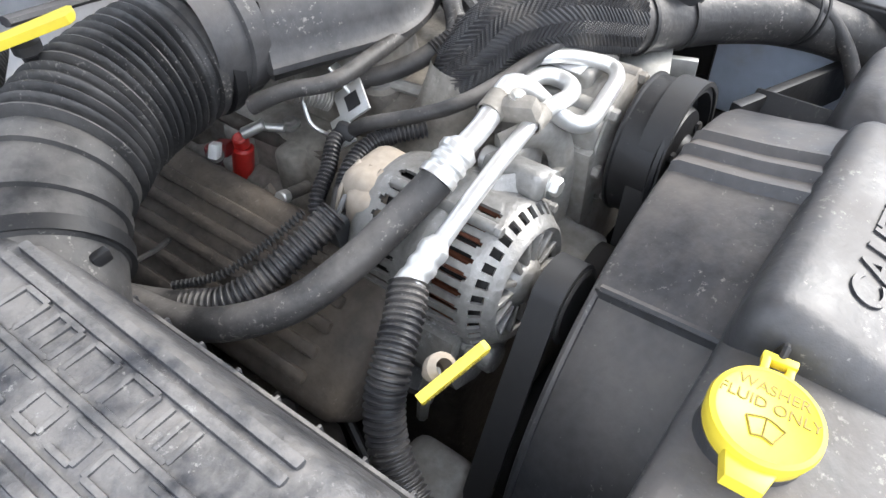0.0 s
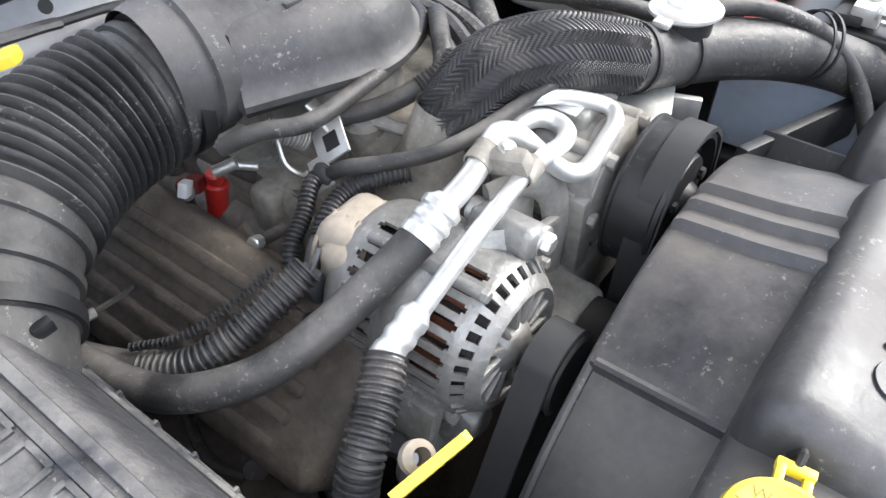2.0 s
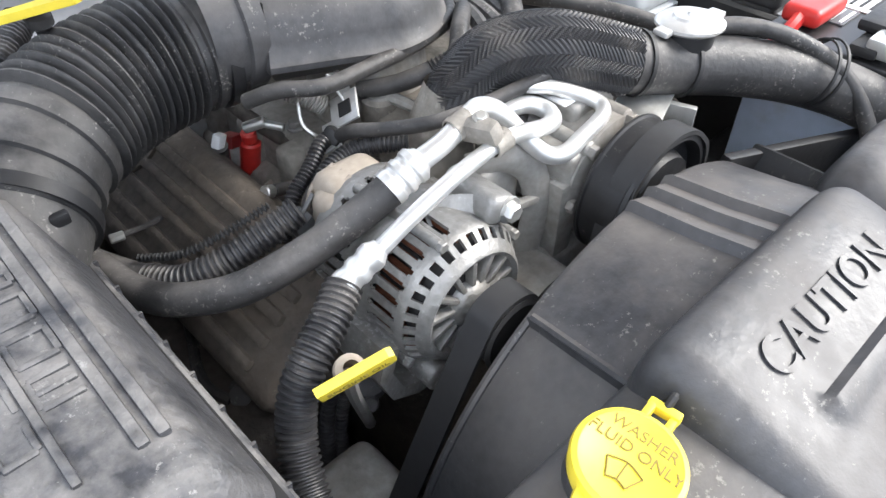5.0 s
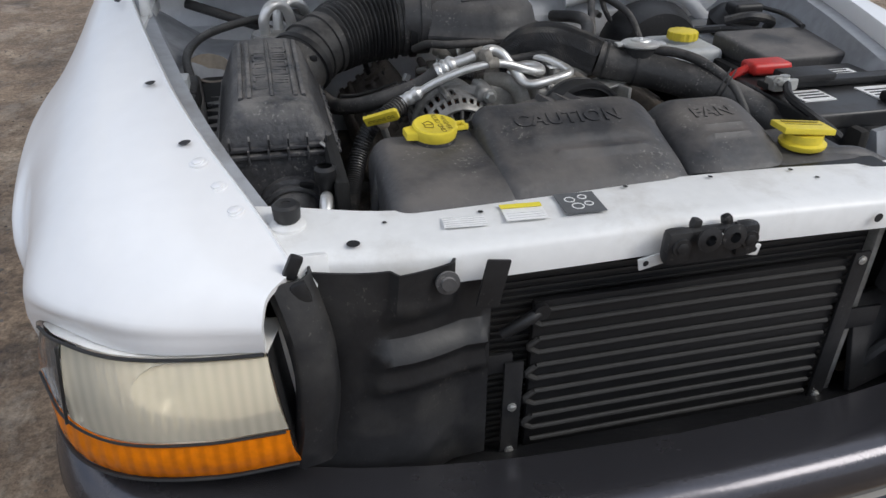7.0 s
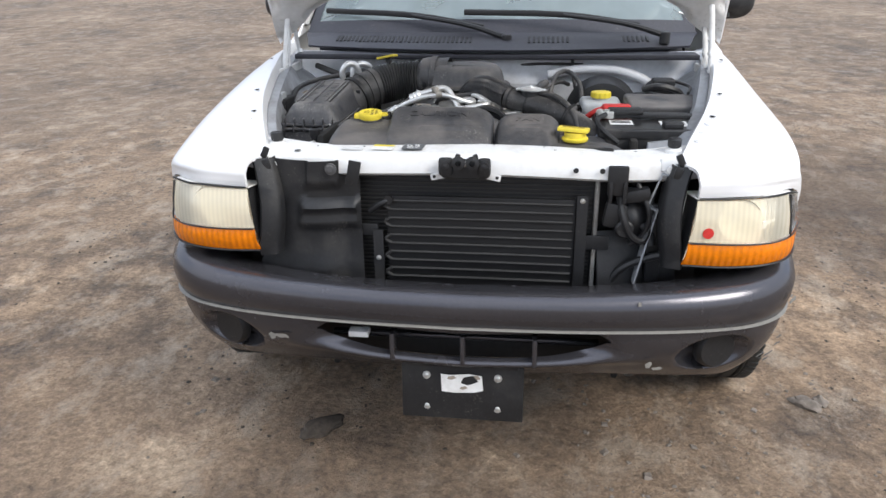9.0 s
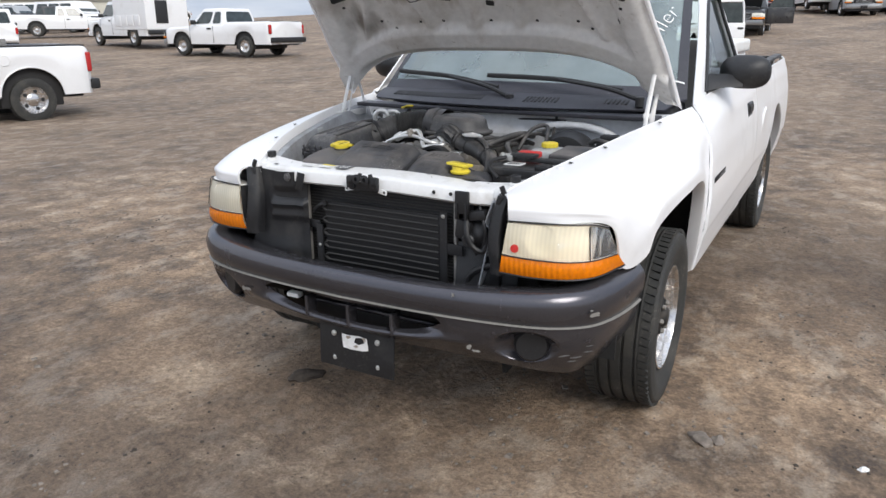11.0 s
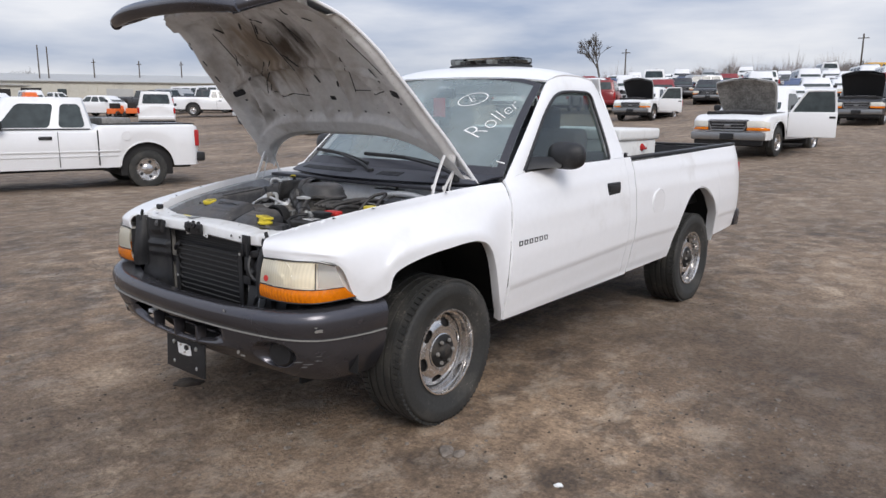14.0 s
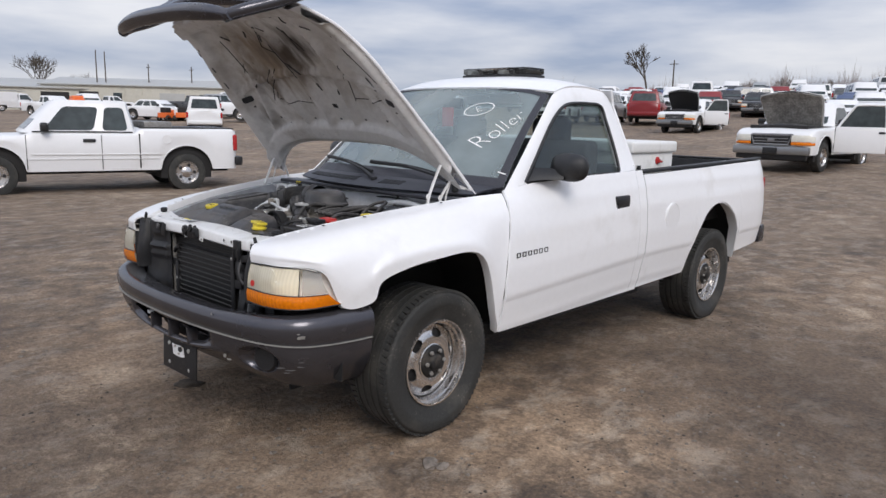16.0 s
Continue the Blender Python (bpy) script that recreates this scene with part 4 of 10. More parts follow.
# cowl panel with louvres
rows = []
for i in range(9):
    f = i / 8
    rows.append([WS_LO[j] * f + Vector((WS_LO[j].x * 0.93, 0.215 + 0.16 * (abs(WS_LO[j].x) / 0.75) ** 2, 1.045)) * (1 - f) + Vector((0, 0, 0.006 * math.sin(math.pi * f))) for j in range(61)])
cowl = part("cowl_panel", grid_bm(rows, thick=-0.008), M_COWL, truck, "faded black plastic cowl panel with louvres", smooth=60)
for xa, xb in ((-0.58, -0.06), (0.13, 0.28), (0.46, 0.56)):
    k = int((xb - xa) / 0.0155)
    for i in range(k):
        x = xa + (xb - xa) * i / k
        j = min(range(61), key=lambda q: abs(WS_LO[q].x * 0.965 - x))
        lo = Vector((WS_LO[j].x * 0.93, 0.215 + 0.16 * (abs(WS_LO[j].x) / 0.75) ** 2, 1.045))
        q0, q1 = lo.lerp(WS_LO[j], 0.30) + Vector((0, -0.002, 0.0135)), lo.lerp(WS_LO[j], 0.62) + Vector((0, -0.002, 0.0142))
        q0.x = q1.x = x
        part("louvre", box((q0 + q1) / 2, (0.0085, (q1 - q0).length, 0.004), 0.001, (math.degrees(math.atan2(q1.z - q0.z, q1.y - q0.y)), 0, 0)), M_INK, cowl)

# wipers: arm and blade lying on the glass
for piv, tip, mid in (((0.05, 0.300, 1.085), (-0.66, 0.540, 1.165), 0.62), ((0.60, 0.345, 1.09), (-0.11, 0.415, 1.165), 0.60)):
    piv, tip = Vector(piv), Vector(tip)
    m1 = piv.lerp(tip, 0.5) + Vector((0, -0.01, 0.03))
    wip = part("wiper", join(tube([piv, piv.lerp(m1, 0.4) + Vector((0, 0, 0.012)), m1], [0.011, 0.006], 8, 20), rod(piv - Vector((0, 0, 0.03)), piv + Vector((0, 0, 0.012)), 0.018, 16)), M_INK, truck, "black wiper arm")
    part("wiper_blade", join(tube([piv.lerp(tip, 0.12) + Vector((0, 0.035, 0.022)), m1 + Vector((0, 0.008, 0.0)), tip], 0.0070, 8, 30, flat=1.5)), M_INK, wip)

# ---- open hood, hinged at the rear ----
HA = radians(47.5)
HOOD = Matrix.Translation((0, 0.305, 1.072)) @ Matrix(((1, 0, 0, 0), (0, -math.cos(HA), -math.sin(HA), 0), (0, math.sin(HA), -math.cos(HA), 0), (0, 0, 0, 1)))
# in hood space: x across, y along from hinge to nose, z towards the underside
HOOD_W = [(0.0, 0.775), (0.25, 0.752), (0.5, 0.712), (0.75, 0.668), (0.95, 0.602), (1.10, 0.530), (1.165, 0.490)]


def hood_rear(x):
    return 0.245 * (1 - min(1.0, (abs(x) / 0.77)) ** 4.2)


def hood_pt(u, f, dz=0.0):
    w_guess = 0.7
    y = hood_rear(u * 0.77) * (1 - f) + 1.165 * f - 0.05 * abs(u) ** 3 * f ** 6
    x = u * lerp_table(HOOD_W, y)
    z = -0.055 * (1 - abs(u) ** 2.4) * math.sin(math.pi * min(1, 0.25 + 0.75 * f)) + 0.07 * max(0.0, (f - 0.72) / 0.28) ** 2 + 0.012 * abs(u) ** 8
    return Vector((x, y, z + dz))


rows = [[hood_pt(-1 + 2 * j / 48, i / 36) for j in range(49)] for i in range(37)]
bm = grid_bm(rows, thick=0.004)
bm.transform(HOOD)
bmesh.ops.recalc_face_normals(bm, faces=bm.faces)
hood = part("hood", bm, M_WHITE, truck, "white open hood propped up over the engine", smooth=60)


def hood_inner(u, f):
    """The pressed inner panel: a deep rim, ribs and sunken fields."""
    p = hood_pt(u, f, 0.006)
    au = abs(u)
    y, x = p.y, p.x
    rim = 0.0
    field = 0.0
    # rear cross rib, front cross rib, side ribs
    def bump(v, a, b, soft):
        lo = min(max((v - a) / soft, 0), 1)
        hi = min(max((b - v) / soft, 0), 1)
        s = min(lo, hi)
        return s * s * (3 - 2 * s)
    edge = bump(au, 0.80, 0.985, 0.05)
    rear = bump(f, 0.02, 0.16, 0.03)
    front = bump(f, 0.86, 0.985, 0.03)
    mid = bump(au, -0.06, 0.06, 0.035) * bump(f, 0.1, 0.9, 0.05)
    diag = bump(abs(au - (0.20 + 0.42 * f)), -0.05, 0.045, 0.035) * bump(f, 0.1, 0.9, 0.05)
    diag2 = bump(abs(au - (0.78 - 0.42 * f)), -0.05, 0.040, 0.03) * bump(f, 0.12, 0.88, 0.05)
    cross = bump(abs(f - 0.50 + 0.06 * au), -0.05, 0.030, 0.02) * bump(au, -0.1, 0.82, 0.03)
    h = max(edge, rear, front, 0.85 * mid, 0.8 * diag, 0.7 * diag2, 0.6 * cross)
    return p + Vector((0, 0, 0.036 * h))


rows = [[hood_inner(-0.985 + 1.97 * j / 96, 0.006 + 0.982 * i / 84) for j in range(97)] for i in range(85)]
bm = grid_bm(rows)
bm.transform(HOOD)
inner_hood = part("hood_inner_panel", bm, M_UNDERHOOD, hood, "ribbed grey-white hood inner panel with grime", smooth=60)


for s in (1, -1):
    rim_pts = [HOOD @ hood_pt(s * 0.992, f, 0.003) for f in span(0.02, 0.99, 30)]
    part("hood_edge", tube(rim_pts, 0.0075, 8, 60), M_WHITE, hood, "white folded hood edge")


def on_hood(u, f, dz=0.0):
    return HOOD @ (hood_inner(u, f) + Vector((0, 0, dz)))


hn = (HOOD.to_3x3() @ Vector((0, 0, 1))).normalized()


def hood_uf(x, y):
    """From distances across and along the hood to the panel's own two fractions."""
    f = 0.5
    for _ in range(6):
        u = x / lerp_table(HOOD_W, max(y, 0.0))
        r = hood_rear(u * 0.77)
        f = (y - r) / (1.165 - r)
    return u, f


def hood_mark(name, x0, y0, x1, y1, wide):
    """A thin black plate on the inner panel for the dark inside a slot, from one place to another."""
    a, b = on_hood(*hood_uf(x0, y0), 0.0012), on_hood(*hood_uf(x1, y1), 0.0012)
    d = b - a
    m = frame_at((a + b) / 2, d, hn.cross(d))
    h = d.length / 2
    part(name, prism([(-h, -wide * 0.3), (-h * 0.8, -wide / 2), (h * 0.8, -wide / 2), (h, -wide * 0.3), (h, wide * 0.3), (h * 0.8, wide / 2), (-h * 0.8, wide / 2), (-h, wide * 0.3)], 0.0016, m), M_INK if wide > 0.005 else M_DUSTY, hood)


SLOTS = [(0.003, 1.009, 0.025, 0.964), (-0.163, 0.967, -0.191, 0.929), (-0.318, 0.979, -0.286, 0.94), (-0.279, 0.79, -0.327, 0.728), (-0.367, 0.683, -0.401, 0.639), (0.065, 0.626, 0.071, 0.579), (0.199, 0.585, 0.183, 0.554), (0.273, 0.773, 0.26, 0.729), (-0.051, 0.962, -0.101, 0.894), (0.007, 0.768, 0.03, 0.697), (0.329, 0.98, 0.338, 0.939), (-0.578, 0.93, -0.583, 0.894), (-0.581, 0.815, -0.584, 0.78), (-0.591, 0.71, -0.593, 0.667), (0.487, 0.668, 0.538, 0.613), (-0.043, 0.588, -0.023, 0.547)]
CREASES = [(-0.414, 0.934, -0.415, 0.711), (-0.181, 0.727, -0.336, 0.544), (0.373, 0.751, 0.28, 0.519), (0.286, 0.532, 0.489, 0.536), (0.131, 0.947, 0.129, 0.825), (0.44, 0.946, 0.489, 0.87), (0.528, 0.868, 0.621, 0.681), (-0.325, 0.869, -0.440, 0.720), (-0.070, 0.966, -0.136, 0.863), (-0.136, 0.863, 0.019, 0.761), (-0.020, 0.888, -0.004, 0.683), (0.109, 0.967, 0.166, 0.819), (-0.228, 0.725, -0.376, 0.529), (-0.325, 0.535, -0.078, 0.499), (0.215, 1.056, 0.261, 1.003)]
HOLES = [(-0.56, 0.568), (0.616, 0.573), (0.09, 0.486), (-0.429, 0.415), (-0.371, 0.377), (-0.248, 0.402), (-0.141, 0.404), (0.071, 0.403), (0.265, 0.403), (0.429, 0.406), (0.479, 0.374), (0.595, 0.439), (0.617, 0.513), (-0.569, 0.505)]
for q in SLOTS:
    hood_mark("hood_slot", *q, 0.011)
# thin black lines put the shade of the pressed creases onto the panel
for x0, y0, x1, y1 in CREASES:
    line = [on_hood(*hood_uf(x0 + (x1 - x0) * f, y0 + (y1 - y0) * f), 0.0004) for f in span(0, 1, 10)]
    part("crease_shade_line", tube(line, 0.0024, 6, 20), M_INK, hood)
for i, (x, y) in enumerate(HOLES):
    w = (0.026 if i < 2 else 0.017) if i < 3 else 0.006
    hood_mark("hood_slot", x - w, y, x + w, y - w * 0.3, (0.036 if i < 2 else 0.024) if i < 3 else 0.010)
for x in (-0.58, 0.50):
    hood_mark("hood_slot", x, 0.92, x + 0.03, 0.94, 0.010)
# grille surround hanging from the nose
GRW = 0.60


def grille_band(half, yc, zc, wy, wz, bow, power=2.4):
    """A moulded band across the nose: soft-cornered section, thinner and swept back at its ends."""
    rows_ = []
    for i in range(49):
        u = -1 + 2 * i / 48
        k = 1 - 0.45 * abs(u) ** 6
        sec = []
        for j in range(20):
            w = 2 * math.pi * j / 20
            c, d = math.cos(w), math.sin(w)
            sec.append((u * half, yc + bow * (1 - abs(u) ** power) + wy * k * math.copysign(abs(c) ** 0.6, c), zc + wz * k * math.copysign(abs(d) ** 0.6, d) - 0.02 * abs(u) ** 4))
        rows_.append(sec)
    bm_ = grid_bm(rows_, closed=True)
    bmesh.ops.holes_fill(bm_, edges=[e for e in bm_.edges if e.is_boundary], sides=0)
    return bm_


surround = grille_band(GRW, 1.150, 0.075, 0.030, 0.038, 0.085)
surround.transform(HOOD)
bmesh.ops.recalc_face_normals(surround, faces=surround.faces)
grille = part("grille_surround", surround, M_BUMPER, hood, "dark grey crosshair grille surround on the hood nose", smooth=60)
for nm, gb in (("lower_band", grille_band(0.475, 1.245, 0.345, 0.030, 0.030, 0.060, 3.0)), ("upright_bar", box((0, 1.272, 0.210), (0.060, 0.035, 0.27), 0.010, (-16, 0, 0))), ("cross_bar", grille_band(0.525, 1.185, 0.205, 0.020, 0.020, 0.080)),
               ("end_post", tube([(-GRW + 0.03, 1.150, 0.07), (-0.535, 1.185, 0.17), (-0.490, 1.232, 0.28), (-0.440, 1.250, 0.335)], [0.026, 0.024], 12, 20)), ("end_post", tube([(GRW - 0.03, 1.150, 0.07), (0.535, 1.185, 0.17), (0.490, 1.232, 0.28), (0.440, 1.250, 0.335)], [0.026, 0.024], 12, 20))):
    gb.transform(HOOD)
    bmesh.ops.recalc_face_normals(gb, faces=gb.faces)
    part(nm, gb, M_BUMPER, grille, smooth=60)
# hinges: a long and a short pressed link at each rear corner, on a foot bolted to the inner fender
for s in (1, -1):
    links = ((((0.050, 1.000), (0.062, 1.060), (0.105, 1.150), (0.140, 1.212), (0.160, 1.262)), 0.0085), (((0.128, 1.000), (0.140, 1.050), (0.186, 1.108), (0.221, 1.148), (0.232, 1.178)), 0.0075), (((0.170, 1.010), (0.176, 1.060), (0.205, 1.120)), 0.0050)) if s > 0 else \
            ((((0.096, 0.970), (0.108, 1.010), (0.150, 1.105), (0.182, 1.190), (0.170, 1.260)), 0.0090), (((0.284, 0.980), (0.276, 1.040), (0.240, 1.130), (0.206, 1.196), (0.175, 1.262)), 0.0075), (((0.150, 1.000), (0.172, 1.060), (0.205, 1.160)), 0.0045))
    foot = part("hood_hinge", box((s * 0.702, 0.155, 0.992), (0.016, 0.24, 0.028), 0.005), M_WHITE2, truck, "white-painted hood hinge with pressed links", smooth=30)
    for pts, r_ in links:
        part("hinge_link", tube([(s * 0.700, y, z) for y, z in pts], r_, 10, 30, flat=0.55), M_WHITE2, foot)
    for pts, r_ in links[:2]:
        part("hinge_pin", hexbolt((s * 0.694, *pts[1]), (-s, 0, 0), 0.008, 0.006), M_WHITE2, foot)

# ---- bumper ----
BUMP_PLAN = [(0.0, -0.885), (0.25, -0.876), (0.45, -0.852), (0.60, -0.815), (0.70, -0.768), (0.775, -0.695), (0.815, -0.60), (0.838, -0.48), (0.846, -0.385)]


def bumper_strip(sections, n=46):
    """Sweep (inset, z) sections round the bumper's plan curve, both halves."""
    plan = crom([(x, y, 0) for x, y in BUMP_PLAN], n)
    full = [Vector((-q.x, q.y, 0)) for q in plan[::-1]] + plan[1:]
    rows = []
    for i, q in enumerate(full):
        t = (full[min(i + 1, len(full) - 1)] - full[max(i - 1, 0)]).normalized()
        nrm = Vector((-t.y, t.x, 0))
        f = min(1.0, abs(q.x) / 0.84)
        rows.append([q + nrm * ins + Vector((0, 0, z + lift * f ** 3)) for ins, z, lift in sections])
    return rows


up = [(0.13, 0.608, 0.050), (0.085, 0.620, 0.040), (0.05, 0.632, 0.024), (0.025, 0.635, 0.014), (0.008, 0.624, 0.006), (0.0, 0.604, 0.0), (0.002, 0.580, -0.006), (0.010, 0.556, -0.016), (0.016, 0.550, -0.02)]
bumper = part("front_bumper", grid_bm(bumper_strip(up), thick=0.006), M_BUMPER, truck, "dark grey front bumper with scrapes", smooth=50)
part("bumper_seam", grid_bm(bumper_strip([(0.0145, 0.551, -0.02), (0.006, 0.5475, -0.02), (0.0145, 0.544, -0.02)]), thick=0.001), M_BUMPLINE, bumper, "scraped pale seam line")


def slot_mid(ax):
    """Height of the air slot's middle; its ends turn up."""
    return 0.487 + 0.028 * min(1.0, ax / 0.34) ** 2


def bumper_lower():
    plan = crom([(x, y, 0) for x, y in BUMP_PLAN], 141)
    full = [Vector((-q.x, q.y, 0)) for q in plan[::-1]] + plan[1:]
    ka, kb, last = 10, 34, 60
    rows = []
    for i, q in enumerate(full):
        t = (full[min(i + 1, len(full) - 1)] - full[max(i - 1, 0)]).normalized()
        nrm = Vector((-t.y, t.x, 0))
        ax = abs(q.x)
        lift = -0.02 * min(1.0, ax / 0.84) ** 3
        top = 0.545 + lift
        low = top - 0.16 - 0.035 * max(0.0, (ax - 0.35) / 0.5) ** 1.5
        half = 0.037 * math.sqrt(max(0.0, 1 - (ax / 0.345) ** 4)) if ax < 0.345 else 0.0
        near = min(1.0, max(0.0, (0.50 - ax) / 0.155))
        row = []
        for k in range(last + 1):
            z = top + (low - top) * k / last
            m = slot_mid(ax)
            za, zb = min(m + half, top - 0.004), m - half
            cut = top + (za - top) * k / ka if k <= ka else za + (zb - za) * (k - ka) / (kb - ka) if k <= kb else zb + (low - zb) * (k - kb) / (last - kb)
            z = z * (1 - near) + cut * near
            f = (top - z) / (top - low)
            ins = 0.016 + 0.09 * f ** 2
            e = (ax / 0.37) ** 4
            if ax < 0.46:
                ins -= 0.020 * math.exp(-((z - m + 0.054) / 0.018) ** 2) * max(0.0, 1 - e * 0.4)
                ins += 0.045 * max(0.0, 1 - e) * math.exp(-((z - m) / 0.036) ** 4)
            # round lamp recess under a soft brow
            d = math.hypot((ax - 0.612) / 0.100, (z - 0.462) / 0.060)
            if d < 1:
                ins += 0.050 * (1 - d ** 3)
            row.append(q + nrm * ins + Vector((0, 0, z)))
        rows.append(row)
    bm = bmesh.new()
    vs = [[bm.verts.new(q) for q in r] for r in rows]
    for i in range(len(rows) - 1):
        mid = (abs(rows[i][0].x) + abs(rows[i + 1][0].x)) / 2
        for k in range(last):
            if ka <= k < kb and mid < 0.345:
                continue
            bm.faces.new((vs[i][k], vs[i][k + 1], vs[i + 1][k + 1], vs[i + 1][k]))
    bmesh.ops.remove_doubles(bm, verts=bm.verts, dist=1e-5)
    bm.normal_update()
    bmesh.ops.solidify(bm, geom=bm.faces[:], thickness=0.006)
    bmesh.ops.recalc_face_normals(bm, faces=bm.faces)
    return bm


part("bumper_valance", bumper_lower(), M_BUMPER, bumper, "dark grey lower bumper with fog lamp recesses", smooth=60)
# dark sheet behind the air slot stands in for the shade inside it
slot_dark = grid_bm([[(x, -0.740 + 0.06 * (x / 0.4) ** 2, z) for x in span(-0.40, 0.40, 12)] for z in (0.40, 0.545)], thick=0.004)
part("slot_backing", slot_dark, M_DARK, bumper)
for x in (-0.165, 0.005, 0.175):
    part("intake_bar", box((x, -0.825, 0.476), (0.012, 0.05, 0.075), 0.004), M_BUMPER, bumper)
for s in (1, -1):
    part("fog_cover", lathe([(0, 0.0), (0.002, 0.045), (-0.006, 0.052), (-0.02, 0.054)], (s * 0.612, -0.752, 0.462), (s * 0.38, -0.92, 0), 28), M_BLACK, bumper)
part("slot_crossbar", box((0.0, -0.765, 0.470), (0.66, 0.02, 0.012), 0.004), M_BUMPER, bumper)
part("slot_fitting", box((-0.255, -0.80, 0.488), (0.05, 0.03, 0.016), 0.004), M_LABEL, bumper, "pale plastic clip in the slot")


def scuff_streak(c, nrm, size, seed, material=M_BUMPLINE):
    """A ragged flake lying on the bumper; scraped plastic unless another material is given."""
    rg = random.Random(seed)
    m = frame_at(c, Vector((0, 0, 1)).cross(Vector(nrm)), (0, 0, 1))
    pts = []
    for i in range(11):
        a = 2 * math.pi * i / 11
        r = rg.uniform(0.45, 1.0)
        pts.append((size[0] * r * math.cos(a), size[1] * r * math.sin(a)))
    part("scuff_streak", prism(pts, 0.0012, m), material, bumper, "pale scuff and streak mark")


scuff_streak((0.783, -0.698, 0.576), (0.75, -0.66, 0), (0.022, 0.010), 1)
scuff_streak((0.775, -0.706, 0.590), (0.75, -0.66, 0), (0.006, 0.004), 2)
scuff_streak((0.402, -0.858, 0.622), (0.15, -0.9, 0.4), (0.006, 0.008), 3)
scuff_streak((-0.440, -0.835, 0.487), (-0.25, -0.97, -0.1), (0.030, 0.008), 4)
scuff_streak((-0.470, -0.826, 0.480), (-0.25, -0.97, -0.1), (0.012, 0.010), 5)
scuff_streak((0.440, -0.826, 0.452), (0.25, -0.97, -0.2), (0.010, 0.012), 6)
scuff_streak((0.462, -0.820, 0.440), (0.25, -0.97, -0.2), (0.022, 0.006), 7)
# thin grey streaks on the lower corner, paler than the bumper
for i, (x, y, z, ln) in enumerate(((0.712, -0.746, 0.450, 0.020), (0.742, -0.718, 0.441, 0.026), (0.765, -0.692, 0.454, 0.018), (0.768, -0.690, 0.472, 0.014), (0.730, -0.731, 0.431, 0.016))):
    scuff_streak((x, y, z), (0.70, -0.71, -0.1), (ln, 0.0026), 20 + i, M_STREAK)
plate = part("plate_bracket", join(box((0.0, -0.800, 0.338), (0.305, 0.008, 0.165), 0.004, (-3, 0, 0)), box((0.0, -0.795, 0.415), (0.28, 0.03, 0.02), 0.006)), M_BLACK, bumper, "bent black plate bracket with a torn sticker")
for x in (-0.089, 0.089):
    for z in (0.378, 0.290):
        part("plate_bolt", hexbolt((x, -0.804, z), (0, -1, 0.2), 0.007, 0.005), M_STEEL, plate)
tst = part("torn_sticker", prism([(-0.052, -0.024), (-0.02, -0.028), (0.03, -0.026), (0.052, -0.020), (0.050, 0.022), (0.02, 0.028), (-0.03, 0.024), (-0.052, 0.027)], 0.0016, frame_at((0.0, -0.8055, 0.360), (1, 0, 0.03), (0, -0.05, 1))), M_LABEL, plate, "torn pale sticker with dark smudges")
for dx, dz, w, h in ((0.018, 0.010, 0.022, 0.014), (-0.026, 0.016, 0.012, 0.006), (0.034, 0.018, 0.012, 0.008), (0.004, -0.012, 0.010, 0.005)):
    part("smudge", prism([(-w, -h * 0.4), (-w * 0.2, -h), (w, -h * 0.3), (w * 0.5, h), (-w * 0.6, h * 0.7)], 0.0008, frame_at((dx, -0.8075, 0.360 + dz), (1, 0, 0.1), (0, -0.05, 1))), M_INK if w > 0.015 else M_TAN, tst)

